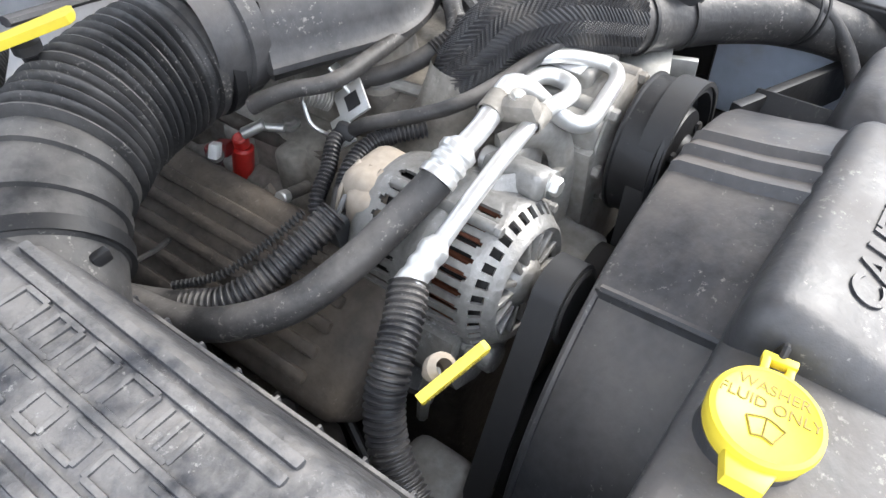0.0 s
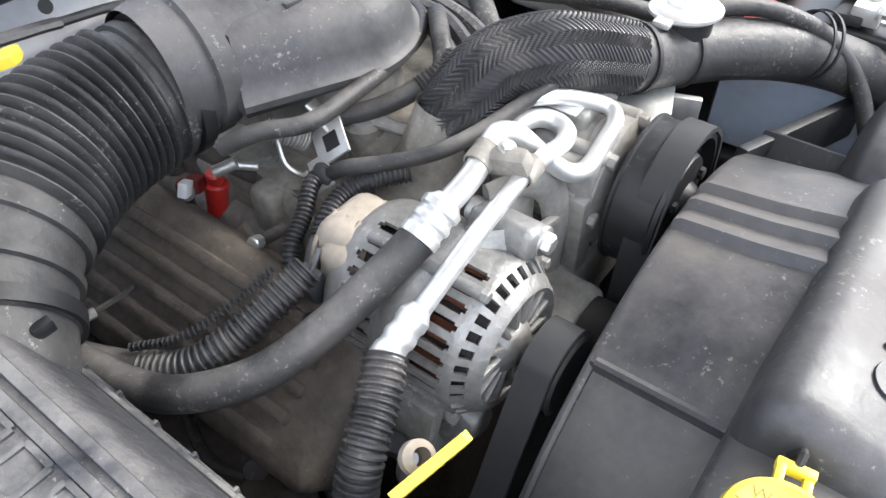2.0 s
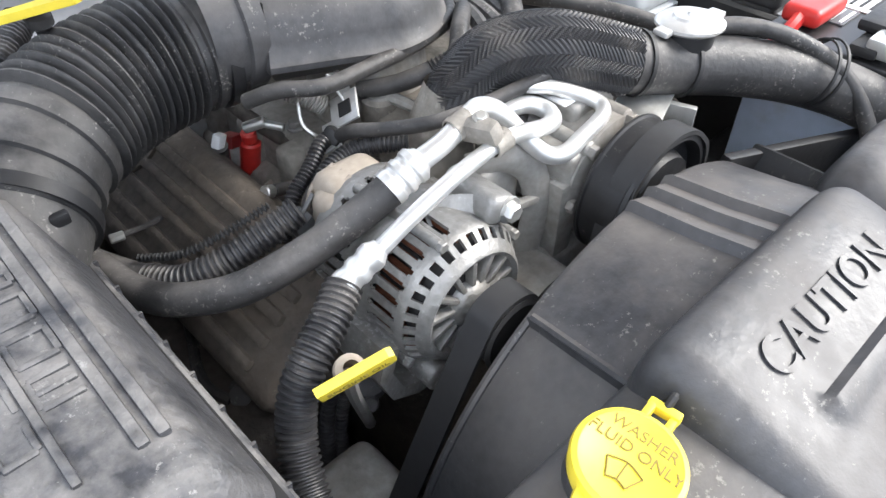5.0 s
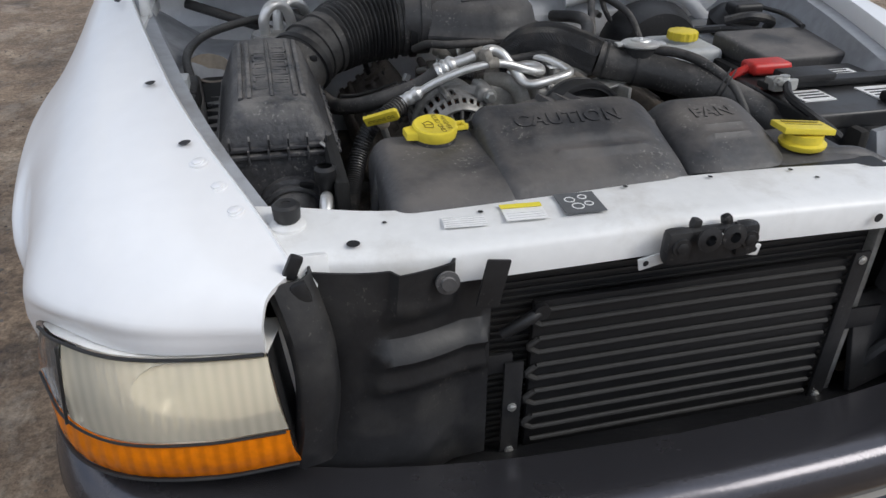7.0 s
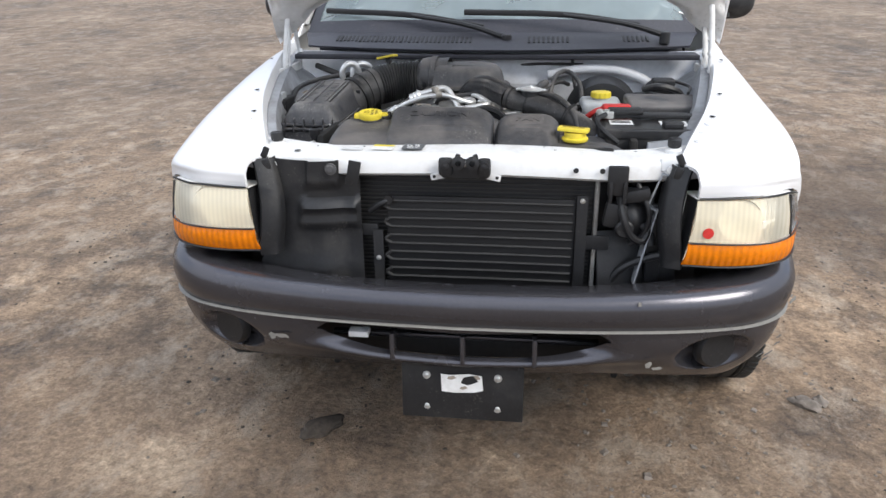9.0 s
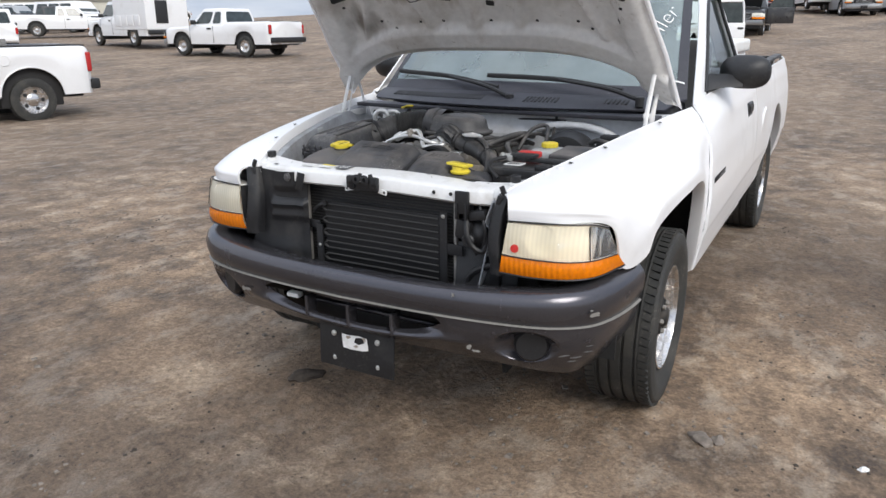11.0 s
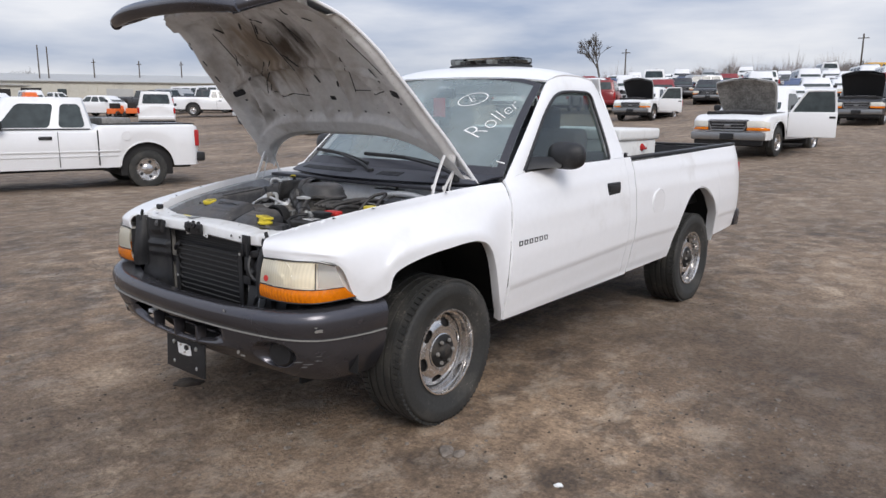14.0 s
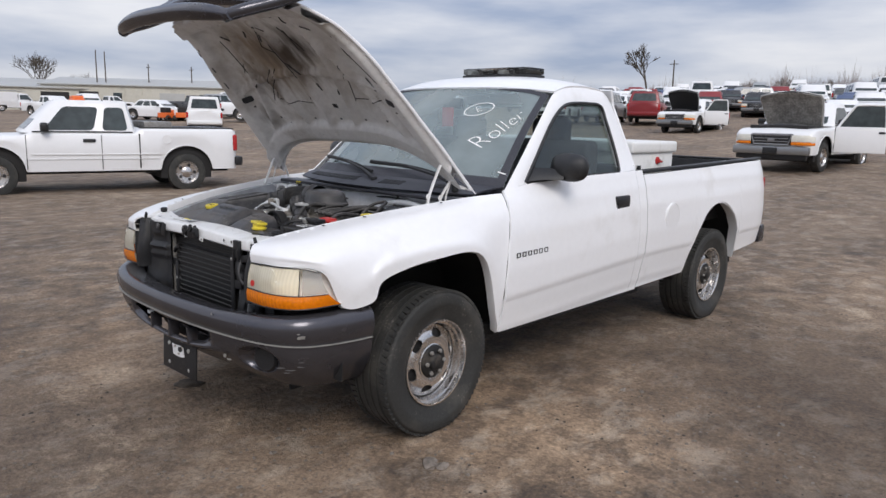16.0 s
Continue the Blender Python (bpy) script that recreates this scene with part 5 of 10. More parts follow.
# ---- headlamps ----
HL_TOP = [(0.524, -0.744, 0.834), (0.60, -0.735, 0.834), (0.68, -0.712, 0.834), (0.745, -0.660, 0.830), (0.778, -0.603, 0.812)]
HL_MID = [(0.512, -0.756, 0.735), (0.60, -0.752, 0.733), (0.69, -0.728, 0.731), (0.756, -0.672, 0.730), (0.802, -0.580, 0.733)]
HL_BOT = [(0.502, -0.750, 0.680), (0.60, -0.748, 0.678), (0.70, -0.722, 0.679), (0.768, -0.658, 0.681), (0.812, -0.530, 0.688)]
for s in (1, -1):
    t, m_, b = crom(HL_TOP, 41), crom(HL_MID, 41), crom(HL_BOT, 41)

    def strip(i0, i1, lo, hi, v0, v1, off, bulge=0.006):
        rows = []
        for i in range(i0, i1 + 1):
            rows.append([lo[i].lerp(hi[i], v) + Vector((0.35, -0.9, 0)) * (off + bulge * math.sin(math.pi * (v - v0) / (v1 - v0))) for v in span(v0, v1, 9)])
        g = grid_bm(rows, thick=0.003)
        bmesh.ops.recalc_face_normals(g, faces=g.faces)
        return g if s > 0 else mirrored(g)

    back = [[p + Vector((-0.02, 0.06, 0.0)) for p in (t[i], m_[i], b[i])] for i in range(41)]
    bk = grid_bm(back, thick=0.004)
    # housing walls close the sides
    wall = grid_bm([[t[i], t[i] + Vector((-0.02, 0.06, 0))] for i in range(41)], thick=0.002)
    wall2 = grid_bm([[b[i], b[i] + Vector((-0.02, 0.06, 0))] for i in range(41)], thick=0.002)
    wall3 = grid_bm([[p, p + Vector((-0.01, 0.06, 0))] for p in (t[0], m_[0], b[0])], thick=0.002)
    hb = join(bk, wall, wall2)
    lamp = part("headlamp", hb if s > 0 else mirrored(hb), M_REFL, truck, "headlamp with yellowed ribbed lens over an amber turn signal")
    part("lamp_side", wall3 if s > 0 else mirrored(wall3), M_BLACK, lamp)
    lens_ = part("lens", strip(0, 29, m_, t, 0.03, 0.97, 0.002), M_LENS, lamp, "yellowed clear ribbed lens")
    lens_.visible_shadow = False
    bowl = lathe([(0.052, 0.0), (0.05, 0.016), (0.04, 0.030), (0.022, 0.042), (0.006, 0.048)], (0.625, -0.744, 0.786), (-0.12, 0.99, 0), 40)
    part("reflector_bowl", bowl if s > 0 else mirrored(bowl), M_REFL, lamp)
    bulb = lathe([(0.0, 0.0), (0.002, 0.006), (0.02, 0.008), (0.045, 0.009), (0.046, 0)], (0.625, -0.728, 0.786), (-0.12, 0.99, 0), 16)
    part("bulb", bulb if s > 0 else mirrored(bulb), M_ALU, lamp)
    side_ = part("side_lens", strip(30, 40, m_, t, 0.03, 0.97, 0.002), M_LENSGREY, lamp, "clear grey corner lens")
    side_.visible_shadow = False
    part("turn_signal", strip(0, 40, b, m_, 0.02, 0.96, 0.002), M_AMBER, lamp, "amber turn signal lens")
    gap = Vector((0.004, -0.006, 0))
    for line, r_ in (([q + gap + Vector((0, 0, 0.003)) for q in t], 0.0022), ([q + gap for q in m_], 0.0018), ([q + gap + Vector((0, 0, -0.002)) for q in b], 0.0028), ([m_[29].lerp(t[29], f) + gap * 1.6 for f in span(0.02, 0.98, 6)], 0.0020)):
        g = tube(line[::4] if len(line) > 10 else line, r_, 6, 40)
        part("lamp_seal", g if s > 0 else mirrored(g), M_BLACK, lamp)
    if s > 0:
        part("red_sticker", lathe([(0, 0), (0.0005, 0.0125), (0.001, 0)], (0.553, -0.7615, 0.760), (0.1, -1, 0.08), 20), M_RED, lamp, "round red sticker")
        part("price_sticker", box((0.690, -0.726, 0.775), (0.036, 0.002, 0.018), 0, (0, 0, 33)), M_LABEL, lamp, "small white sticker")

# ---- wheels ----
def wheel(at, s, steer=0.0, worn=True):
    """A chromed steel wheel with oval holes in a road tyre; s is the outer side."""
    w = new("wheel")
    w.parent = truck
    w.location = at
    w.rotation_euler = (0, 0, radians(steer))
    w["label"] = "road tyre on a worn chrome steel wheel"
    R, W, K = 0.333, 0.116, 0.95
    ax = (s, 0, 0)
    prof = [(-W * 0.85, 0.205), (-W * 0.98, 0.235), (-W * 1.06, 0.285), (-W * 0.98, 0.316), (-W * 0.86, 0.322)]
    grooves = []
    for c in (-0.062, -0.022, 0.022, 0.062):
        grooves += [(c - 0.006, R - 0.001 - 40 * 0.0000), (c - 0.004, R - 0.010), (c + 0.004, R - 0.010), (c + 0.006, R - 0.001)]
    prof += [(-0.095, R - 0.010)] + grooves + [(0.095, R - 0.010)]
    prof += [(W * 0.86, 0.322), (W * 0.98, 0.316), (W * 1.02, 0.312), (W * 1.035, 0.306), (W * 1.06, 0.285), (W * 1.055, 0.262), (W * 1.03, 0.258), (W * 0.98, 0.222), (W * 0.85, 0.196), (W * 0.70, 0.188)]
    bm = lathe(prof, (0, 0, 0), ax, 96)
    # shoulder blocks cut by sipes
    part("tyre", bm, M_TIRE, w, "black road tyre with worn tread", smooth=35)
    k = 72
    blk = []
    for i in range(k):
        a = 2 * math.pi * i / k
        for side in (-1, 1):
            c = Vector((side * 0.093, math.cos(a) * (R - 0.0065), math.sin(a) * (R - 0.0065)))
            b = box((0, 0, 0), (0.034, 0.022, 0.012), 0)
            b.transform(Matrix.Translation(c) @ Matrix.Rotation(a, 4, "X") @ Matrix.Rotation(radians(90), 4, "X") @ Matrix.Rotation(radians(12 * side), 4, "Z"))
            blk.append(b)
    tagged(part("tread", join(*blk), M_TIRE, w, smooth=0), kind="stuff")
    rim = lathe([(W * 0.72, 0.200), (W * 0.86, 0.208), (W * 0.93, 0.206), (W * 0.93, 0.199), (W * 0.84, 0.195), (W * 0.72, 0.193), (W * 0.70, 0.186), (W * 0.55, 0.182), (W * 0.36, 0.178)], (0, 0, 0), ax, 64)
    # dished disc with six oval holes
    rows_r = span(0.070, 0.180, 26)
    n = 240
    g = []
    for r in rows_r:
        f = (r - 0.07) / 0.11
        h = 0.050 + 0.020 * math.sin(math.pi * min(1, f * 1.25)) - 0.014 * max(0.0, f - 0.75) * 4 + 0.012 * max(0.0, 1 - f * 3)
        g.append([(s * h, r * math.cos(2 * math.pi * j / n), r * math.sin(2 * math.pi * j / n)) for j in range(n)])
    disc = grid_bm(g, closed=True)
    turn = math.radians(17.0)

    def hole(c):
        a, r = math.atan2(c.z, c.y) - turn, math.hypot(c.y, c.z)
        d = ((a / (2 * math.pi) * 6 + 0.5) % 1.0 - 0.5) * 2 * math.pi / 6 * r
        return math.hypot(d / 0.033, (r - 0.135) / 0.0195)

    bmesh.ops.delete(disc, geom=[fc for fc in disc.faces if hole(fc.calc_center_median()) < 1], context="FACES")
    edge = [v for v in disc.verts if v.is_boundary and hole(v.co) < 1.5]
    for v in edge:
        # pull the ragged rim of each hole onto its oval
        a = math.atan2(v.co.z, v.co.y)
        k = round((a - turn) / (math.pi / 3)) * math.pi / 3 + turn
        r = math.hypot(v.co.y, v.co.z)
        d, q = (a - k) * r, r - 0.135
        m_ = math.hypot(d / 0.033, q / 0.0195)
        d, q = d / m_, q / m_
        v.co.y, v.co.z = (0.135 + q) * math.cos(k + d / (0.135 + q)), (0.135 + q) * math.sin(k + d / (0.135 + q))
    bmesh.ops.solidify(disc, geom=disc.faces[:], thickness=0.006)
    bmesh.ops.recalc_face_normals(disc, faces=disc.faces)
    collar = lathe([(0.058, 0.094), (0.066, 0.092), (0.074, 0.086), (0.076, 0.080), (0.070, 0.076)], (0, 0, 0), ax, 48)
    face_ = join(rim, disc, collar)
    face_.transform(Matrix.Diagonal((1, K, K, 1)))
    part("rim", face_, M_RIM, w, "worn chrome rim with oval holes", smooth=40)
    part("brake_drum", lathe([(0.0, 0), (0.0, 0.17), (0.045, 0.17), (0.05, 0.15), (0.05, 0)], (0, 0, 0), ax, 40), M_DARK, w)
    hub = join(lathe([(0.046, 0.078), (0.066, 0.076), (0.072, 0.070), (0.076, 0.040), (0.090, 0.034), (0.094, 0.028), (0.095, 0)], (0, 0, 0), ax, 40), *[rod((s * 0.066, 0.054 * math.cos(a), 0.054 * math.sin(a)), (s * 0.078, 0.054 * math.cos(a), 0.054 * math.sin(a)), 0.013, 14) for a in (2 * math.pi * i / 6 for i in range(6))])
    hub.transform(Matrix.Translation((s * 0.014, 0, 0)))
    hub_ob = part("hub", hub, M_HUB, w, "flaking black hub centre")
    for i in range(6):
        a = 2 * math.pi * i / 6
        part("lug_nut", hexbolt((s * 0.091, 0.054 * math.cos(a), 0.054 * math.sin(a)), ax, 0.0095, 0.012, False), M_ALU_DIRTY, hub_ob)
    rg = random.Random(round(at[1] * 10) + (3 if s > 0 else 8))
    for k in range(7):
        # flakes of black paint left on the chrome disc
        a0, r0 = rg.uniform(0, 6.28), rg.uniform(0.094, 0.108)
        pts = [(rg.uniform(0.6, 1.15) * 0.020 * math.cos(q), rg.uniform(0.6, 1.15) * 0.012 * math.sin(q)) for q in (2 * math.pi * j / 11 for j in range(11))]
        f = (r0 - 0.07) / 0.11
        h = 0.050 + 0.020 * math.sin(math.pi * min(1, f * 1.25))
        m_f = frame_at((s * (h + 0.0005), r0 * math.cos(a0), r0 * math.sin(a0)), Vector((0, -math.sin(a0), math.cos(a0))) * s, (0, math.cos(a0), math.sin(a0)))
        part("paint_flake", prism(pts, 0.0012, m_f), M_HUB, hub_ob)
    return w


for y in (-0.022, 2.825):
    for s in (1, -1):
        wheel((s * 0.748, y, 0.336), s, (1.5 if y < 1 else 0.0))


# ================= ENGINE BAY =================
def rbox(x0, x1, y0, y1, z0, z1, bev=0.03, slope=0.0, taper=0.0, seg=4):
    """A moulded tub: bevelled box whose top may slope along y and whose upper part may draw in."""
    bm = box(((x0 + x1) / 2, (y0 + y1) / 2, (z0 + z1) / 2), (x1 - x0, y1 - y0, z1 - z0), bev, None, seg)
    xc, yc = (x0 + x1) / 2, (y0 + y1) / 2
    for v in bm.verts:
        f = (v.co.z - z0) / (z1 - z0)
        v.co.x = xc + (v.co.x - xc) * (1 - taper * f)
        v.co.y = yc + (v.co.y - yc) * (1 - taper * f)
        v.co.z += slope * (v.co.y - yc) * f
    return bm


# shell of the bay: firewall, inner fenders, dark closing sheet
rows = []
for z in span(0.45, 0.88, 6) + span(0.895, 1.036, 12):
    rows.append([(x, 0.262 + 0.012 * math.sin(x * 9) - 0.10 * max(0, (0.80 - z)) + 0.085 * (abs(x) / 0.7) ** 2 - 0.02 * max(0.0, min(1.0, (0.955 - z) / 0.02)), z) for x in span(-0.74, 0.74, 31)] if z > 0.885 else [(x, 0.242 + 0.012 * math.sin(x * 9) - 0.10 * max(0, (0.80 - z)), z) for x in span(-0.40, 0.40, 31)])
firewall = part("firewall", grid_bm(rows, thick=0.006), M_FIREWALL, truck, "pale grey painted firewall")
part("cowl_seal", rbox(-0.70, 0.70, 0.215, 0.31, 1.020, 1.038, 0.006), M_COWL, truck, "black rubber cowl seal")
part("firewall_rail", join(tube([(0.20, 0.250, 0.965), (0.30, 0.245, 0.985), (0.42, 0.245, 0.985), (0.52, 0.25, 0.955), (0.58, 0.26, 0.91), (0.66, 0.27, 0.89)], 0.016, 10, 40)), M_FIREWALL, firewall)
for s in (1, -1):
    edge = crom(FEND[0], 30)
    rows = []
    for q in edge:
        low = 0.905 if abs(q.y) < 0.5 else 0.80
        if s < 0 and -0.58 < q.y < 0.02:
            # open well beside the air box
            rows.append([Vector((-(q.x - 0.012), q.y + 0.004, q.z - 0.03)), Vector((-(q.x - 0.036), q.y + 0.004, q.z - 0.034)), Vector((-(q.x - 0.050), q.y, q.z - 0.085)), Vector((-max(q.x - 0.055, 0.585), q.y, 0.80)), Vector((-0.595, q.y, 0.70)), Vector((-0.59, q.y, 0.58))])
            continue
        rows.append([Vector((s * (q.x - 0.012), q.y + 0.004, q.z - 0.03)), Vector((s * (q.x - 0.036), q.y + 0.004, q.z - 0.034)), Vector((s * (q.x - 0.055), q.y, max(low + 0.004, q.z - 0.085))), Vector((s * min(q.x - 0.06, 0.60), q.y, low)), Vector((s * 0.45, q.y, low - 0.01)), Vector((s * 0.41, q.y, 0.60))])
    part("inner_fender", grid_bm(rows, thick=0.004), M_BAYPAINT, truck, "dusty grey-blue inner fender", smooth=60)
# added dark sheet closes the deep view where the bay is only shade
part("bay_closing_sheet", box((0, -0.15, 0.42), (0.95, 0.95, 0.02), 0.004), M_DARK, truck)
part("engine_block", join(rbox(-0.19, 0.19, -0.20, 0.29, 0.44, 0.76, 0.03), rbox(-0.26, 0.26, -0.05, 0.28, 0.50, 0.72, 0.04)), M_IRON, truck, "grimy dark engine block")

# white core support with bolts and labels
SUP_B = [(-0.585, -0.560, 0.922), (-0.50, -0.568, 0.918), (-0.36, -0.600, 0.912), (-0.18, -0.604, 0.914), (0, -0.602, 0.918), (0.18, -0.602, 0.916), (0.36, -0.598, 0.908), (0.50, -0.562, 0.912), (0.585, -0.552, 0.920)]
SUP_F = [(-0.570, -0.655, 0.912), (-0.50, -0.672, 0.906), (-0.36, -0.692, 0.904), (-0.18, -0.698, 0.908), (0, -0.700, 0.912), (0.18, -0.698, 0.908), (0.36, -0.692, 0.902), (0.50, -0.672, 0.904), (0.570, -0.655, 0.910)]
b_, f_ = crom(SUP_B, 60), crom(SUP_F, 60)
rows = []
for p, q in zip(b_, f_):
    rows.append([p + Vector((0, 0.004, -0.05)), p + Vector((0, 0.003, -0.008)), p, p.lerp(q, 0.3) + Vector((0, 0, 0.003)), p.lerp(q, 0.8) + Vector((0, 0, 0.001)), q, q + Vector((0, -0.006, -0.008)), q + Vector((0, -0.008, -0.040)), q + Vector((0, 0.004, -0.048))])
support = part("core_support", grid_bm(rows, thick=0.003), M_WHITE2, truck, "white painted radiator core support bar", smooth=50)


def sup_at(x, f, dz=0.0):
    i = min(59, max(0, round((x + 0.58) / 1.16 * 59)))
    return b_[i].lerp(f_[i], f) + Vector((0, 0, 0.003 + dz))


for x, f, r in ((-0.34, 0.80, 0.008), (-0.42, 0.35, 0.003), (-0.30, 0.35, 0.003), (-0.21, 0.3, 0.0035), (-0.04, 0.15, 0.0035), (0.05, 0.15, 0.0035), (0.14, 0.15, 0.0035), (0.25, 0.15, 0.0035), (0.33, 0.3, 0.0035), (0.45, 0.3, 0.003), (0.16, 0.4, 0.003)):
    part("punched_hole", lathe([(0, 0), (0.0015, r), (0.0016, 0)], sup_at(x, f), (0, 0, 1), 12), M_INK, support)
for x in (0.255, 0.315):
    part("punched_hole", lathe([(0, 0), (0.0015, 0.0065), (0.0016, 0)], (x, -0.7085, 0.885), (0, -1, 0), 12), M_INK, support)
lab = part("emissions_label", box(sup_at(-0.225, 0.50, 0.002), (0.052, 0.024, 0.001), 0, (0, 0, -4)), M_LABEL, support, "white emissions label with fine print")
for i in range(5):
    part("print_bar", box(sup_at(-0.225, 0.50, 0.003) + Vector((0, 0.010 - 0.005 * i, 0)), (0.05, 0.0012, 0.0006), 0, (0, 0, -4)), M_PRINT, lab)
lab = part("warning_label", box(sup_at(-0.170, 0.44, 0.002), (0.052, 0.040, 0.001), 0, (0, 0, -3)), M_LABEL, support, "white and yellow warning label")
part("warning_band", box(sup_at(-0.170, 0.30, 0.003), (0.052, 0.010, 0.0008), 0, (0, 0, -3)), M_LABYEL, lab)
for i in range(3):
    part("print_bar", box(sup_at(-0.170, 0.48, 0.003) + Vector((0, 0.0 - 0.006 * i, 0)), (0.045, 0.0012, 0.0006), 0, (0, 0, -3)), M_PRINT, lab)
lab = part("belt_label", box(sup_at(-0.115, 0.40, 0.0025), (0.052, 0.052, 0.001), 0, (0, 0, -2)), M_LABGREY, support, "dark belt routing label with pale line drawing")
for dx, dy, rr in ((-0.010, 0.008, 0.007), (0.008, 0.012, 0.006), (0.010, -0.006, 0.006), (-0.006, -0.010, 0.008)):
    part("belt_drawing", lathe([(0, rr), (0.0006, rr), (0.0006, rr - 0.0015), (0, rr - 0.0015)], sup_at(-0.115, 0.40, 0.0032) + Vector((dx, dy, 0)), (0, 0, 1), 18), M_LABEL, lab)
# hood bump stops and mounting bolts
for s in (1, -1):
    c = Vector((s * 0.487, -0.612, 0.912))
    stop = part("bump_stop", join(lathe([(0.008, 0), (0.008, 0.012), (0.012, 0.0155), (0.028, 0.0165), (0.031, 0.013), (0.031, 0.006), (0.030, 0.006), (0.030, 0)], c, (0, 0, 1), 24)), M_BLACK, truck, "black rubber hood bump stop")
    part("stop_base", lathe([(-0.004, 0), (-0.004, 0.021), (0.004, 0.021), (0.008, 0.015), (0.0085, 0)], c, (0, 0, 1), 24), M_WHITE2, stop)
    part("stop_nut", lathe([(0, 0), (0, 0.018), (0.004, 0.019), (0.009, 0.016), (0.010, 0)], c - Vector((0, 0, 0.004)), (0, 0, 1), 20), M_WHITE2, stop)
    part("support_bolt", hexbolt((s * 0.468, -0.688, 0.885), (0, -1, 0.2), 0.010, 0.010), M_WHITE2, support)
    part("support_tab", box((s * 0.478, -0.676, 0.893), (0.06, 0.025, 0.03), 0.005, (-20, 0, 0)), M_WHITE2, support)
# latch
lt = part("hood_latch", box((0.0, -0.722, 0.888), (0.112, 0.016, 0.046), 0.010), M_BLACK, truck, "greasy black hood latch")
for x, w in ((-0.045, 0.034), (0.045, 0.030)):
    part("latch_cheek", box((x, -0.727, 0.893), (w, 0.020, 0.044), 0.012), M_BLACK, lt)
for x in (-0.014, 0.018):
    part("latch_claw", lathe([(0, 0.008), (0.010, 0.016), (0.012, 0.016), (0.014, 0.007)], (x, -0.733, 0.905), (0, -1, 0.1), 20), M_BLACK, lt)
    part("latch_ear", box((x * 1.3, -0.717, 0.914), (0.012, 0.012, 0.014), 0.004, (0, -900 * x, 0)), M_BLACK, lt)
for s in (1, -1):
    part("latch_plate", box((s * 0.066, -0.713, 0.866), (0.034, 0.003, 0.016), 0.002, (0, s * 12, 0)), M_WHITE2, lt)
    part("latch_bolt", hexbolt((s * 0.045, -0.738, 0.896), (0, -1, 0), 0.008, 0.004), M_BLACK, lt)
    part("plate_hole", lathe([(0, 0), (0.0006, 0.004), (0.001, 0)], (s * 0.074, -0.7148, 0.865), (0, -1, 0), 10), M_INK, lt)
part("latch_tongue", box((0.002, -0.742, 0.905), (0.006, 0.004, 0.014), 0.001, (0, 25, 0)), M_STEEL, lt)

# radiator, condenser and cooler behind the missing grille
# dark panel added to hide the see-through gap below the cooler
part("gap_closing_panel", grid_bm([[(x, -0.775 + 0.05 * (x / 0.5) ** 2, 0.600), (x, -0.735, 0.572), (x, -0.655, 0.540), (x, -0.60, 0.50)] for x in span(-0.50, 0.50, 15)], thick=0.006), M_BLACK, truck, "added dark panel closing the gap under the cooler", smooth=50)
rad = part("radiator", box((0.0, -0.600, 0.70), (0.70, 0.045, 0.42), 0.006), M_FIN, truck, "black radiator core")
cond = part("condenser", box((0.013, -0.648, 0.70), (0.590, 0.018, 0.335), 0.003), M_FIN, truck, "dark condenser core")
for i in range(30):
    part("condenser_fin", box((0.013, -0.6585, 0.545 + i * 0.0107), (0.575, 0.004, 0.0042), 0.0008), M_TUBE if i % 3 == 0 else M_COOLDARK, cond)
part("radiator_top_tank", rbox(-0.33, 0.33, -0.655, -0.575, 0.862, 0.892, 0.01), M_BLACK, truck)
for x in (-0.284, 0.310):
    part("condenser_end", box((x, -0.664, 0.70), (0.010, 0.02, 0.35), 0.003), M_ALU_DIRTY, cond, "pale metal condenser edge")
cool = part("cooler", box((0.032, -0.676, 0.680), (0.460, 0.010, 0.250), 0.002), M_FIN, truck, "black finned oil cooler with serpentine tube")
for i in range(11):
    z = 0.793 - 0.0222 * i
    part("cooler_tube", tube([(-0.190, -0.684, z), (0.032, -0.6842, z + 0.001), (0.255, -0.684, z)], 0.0036, 8, 8), M_TUBE, cool)
for i in range(0, 10, 2):
    z = 0.793 - 0.0222 * i
    part("tube_bend", tube([(-0.190, -0.684, z), (-0.203, -0.684, z - 0.0111), (-0.190, -0.684, z - 0.0222)], 0.0044, 8, 10), M_TUBE, cool)
for x, zc, h in ((-0.222, 0.630, 0.175), (0.276, 0.680, 0.275)):
    br = part("cooler_bracket", box((x, -0.686, zc), (0.026, 0.005, h), 0.001), M_BLACK, cool)
    for z in (zc - h / 2 + 0.02, zc + h / 2 - (0.075 if x < 0 else 0.012)):
        part("bracket_bolt", hexbolt((x, -0.689, z), (0, -1, 0), 0.0045, 0.003), M_STEEL, br)
part("cooler_rail", box((0.03, -0.688, 0.547), (0.54, 0.012, 0.014), 0.003), M_TUBE, cool, "dusty lower cooler rail")
for x in (-0.16, 0.0, 0.14):
    part("rail_bolt", hexbolt((x, -0.694, 0.549), (0, -1, 0), 0.004, 0.003), M_STEEL, cool)
part("bracket_arm", box((0.313, -0.684, 0.700), (0.06, 0.005, 0.036), 0.002), M_BLACK, cool)
part("bracket_arm", box((-0.248, -0.680, 0.715), (0.05, 0.006, 0.030), 0.002), M_BLACK, cool)
part("bracket_edge", box((0.313, -0.667, 0.70), (0.006, 0.006, 0.33), 0.001), M_ALU_DIRTY, cool)
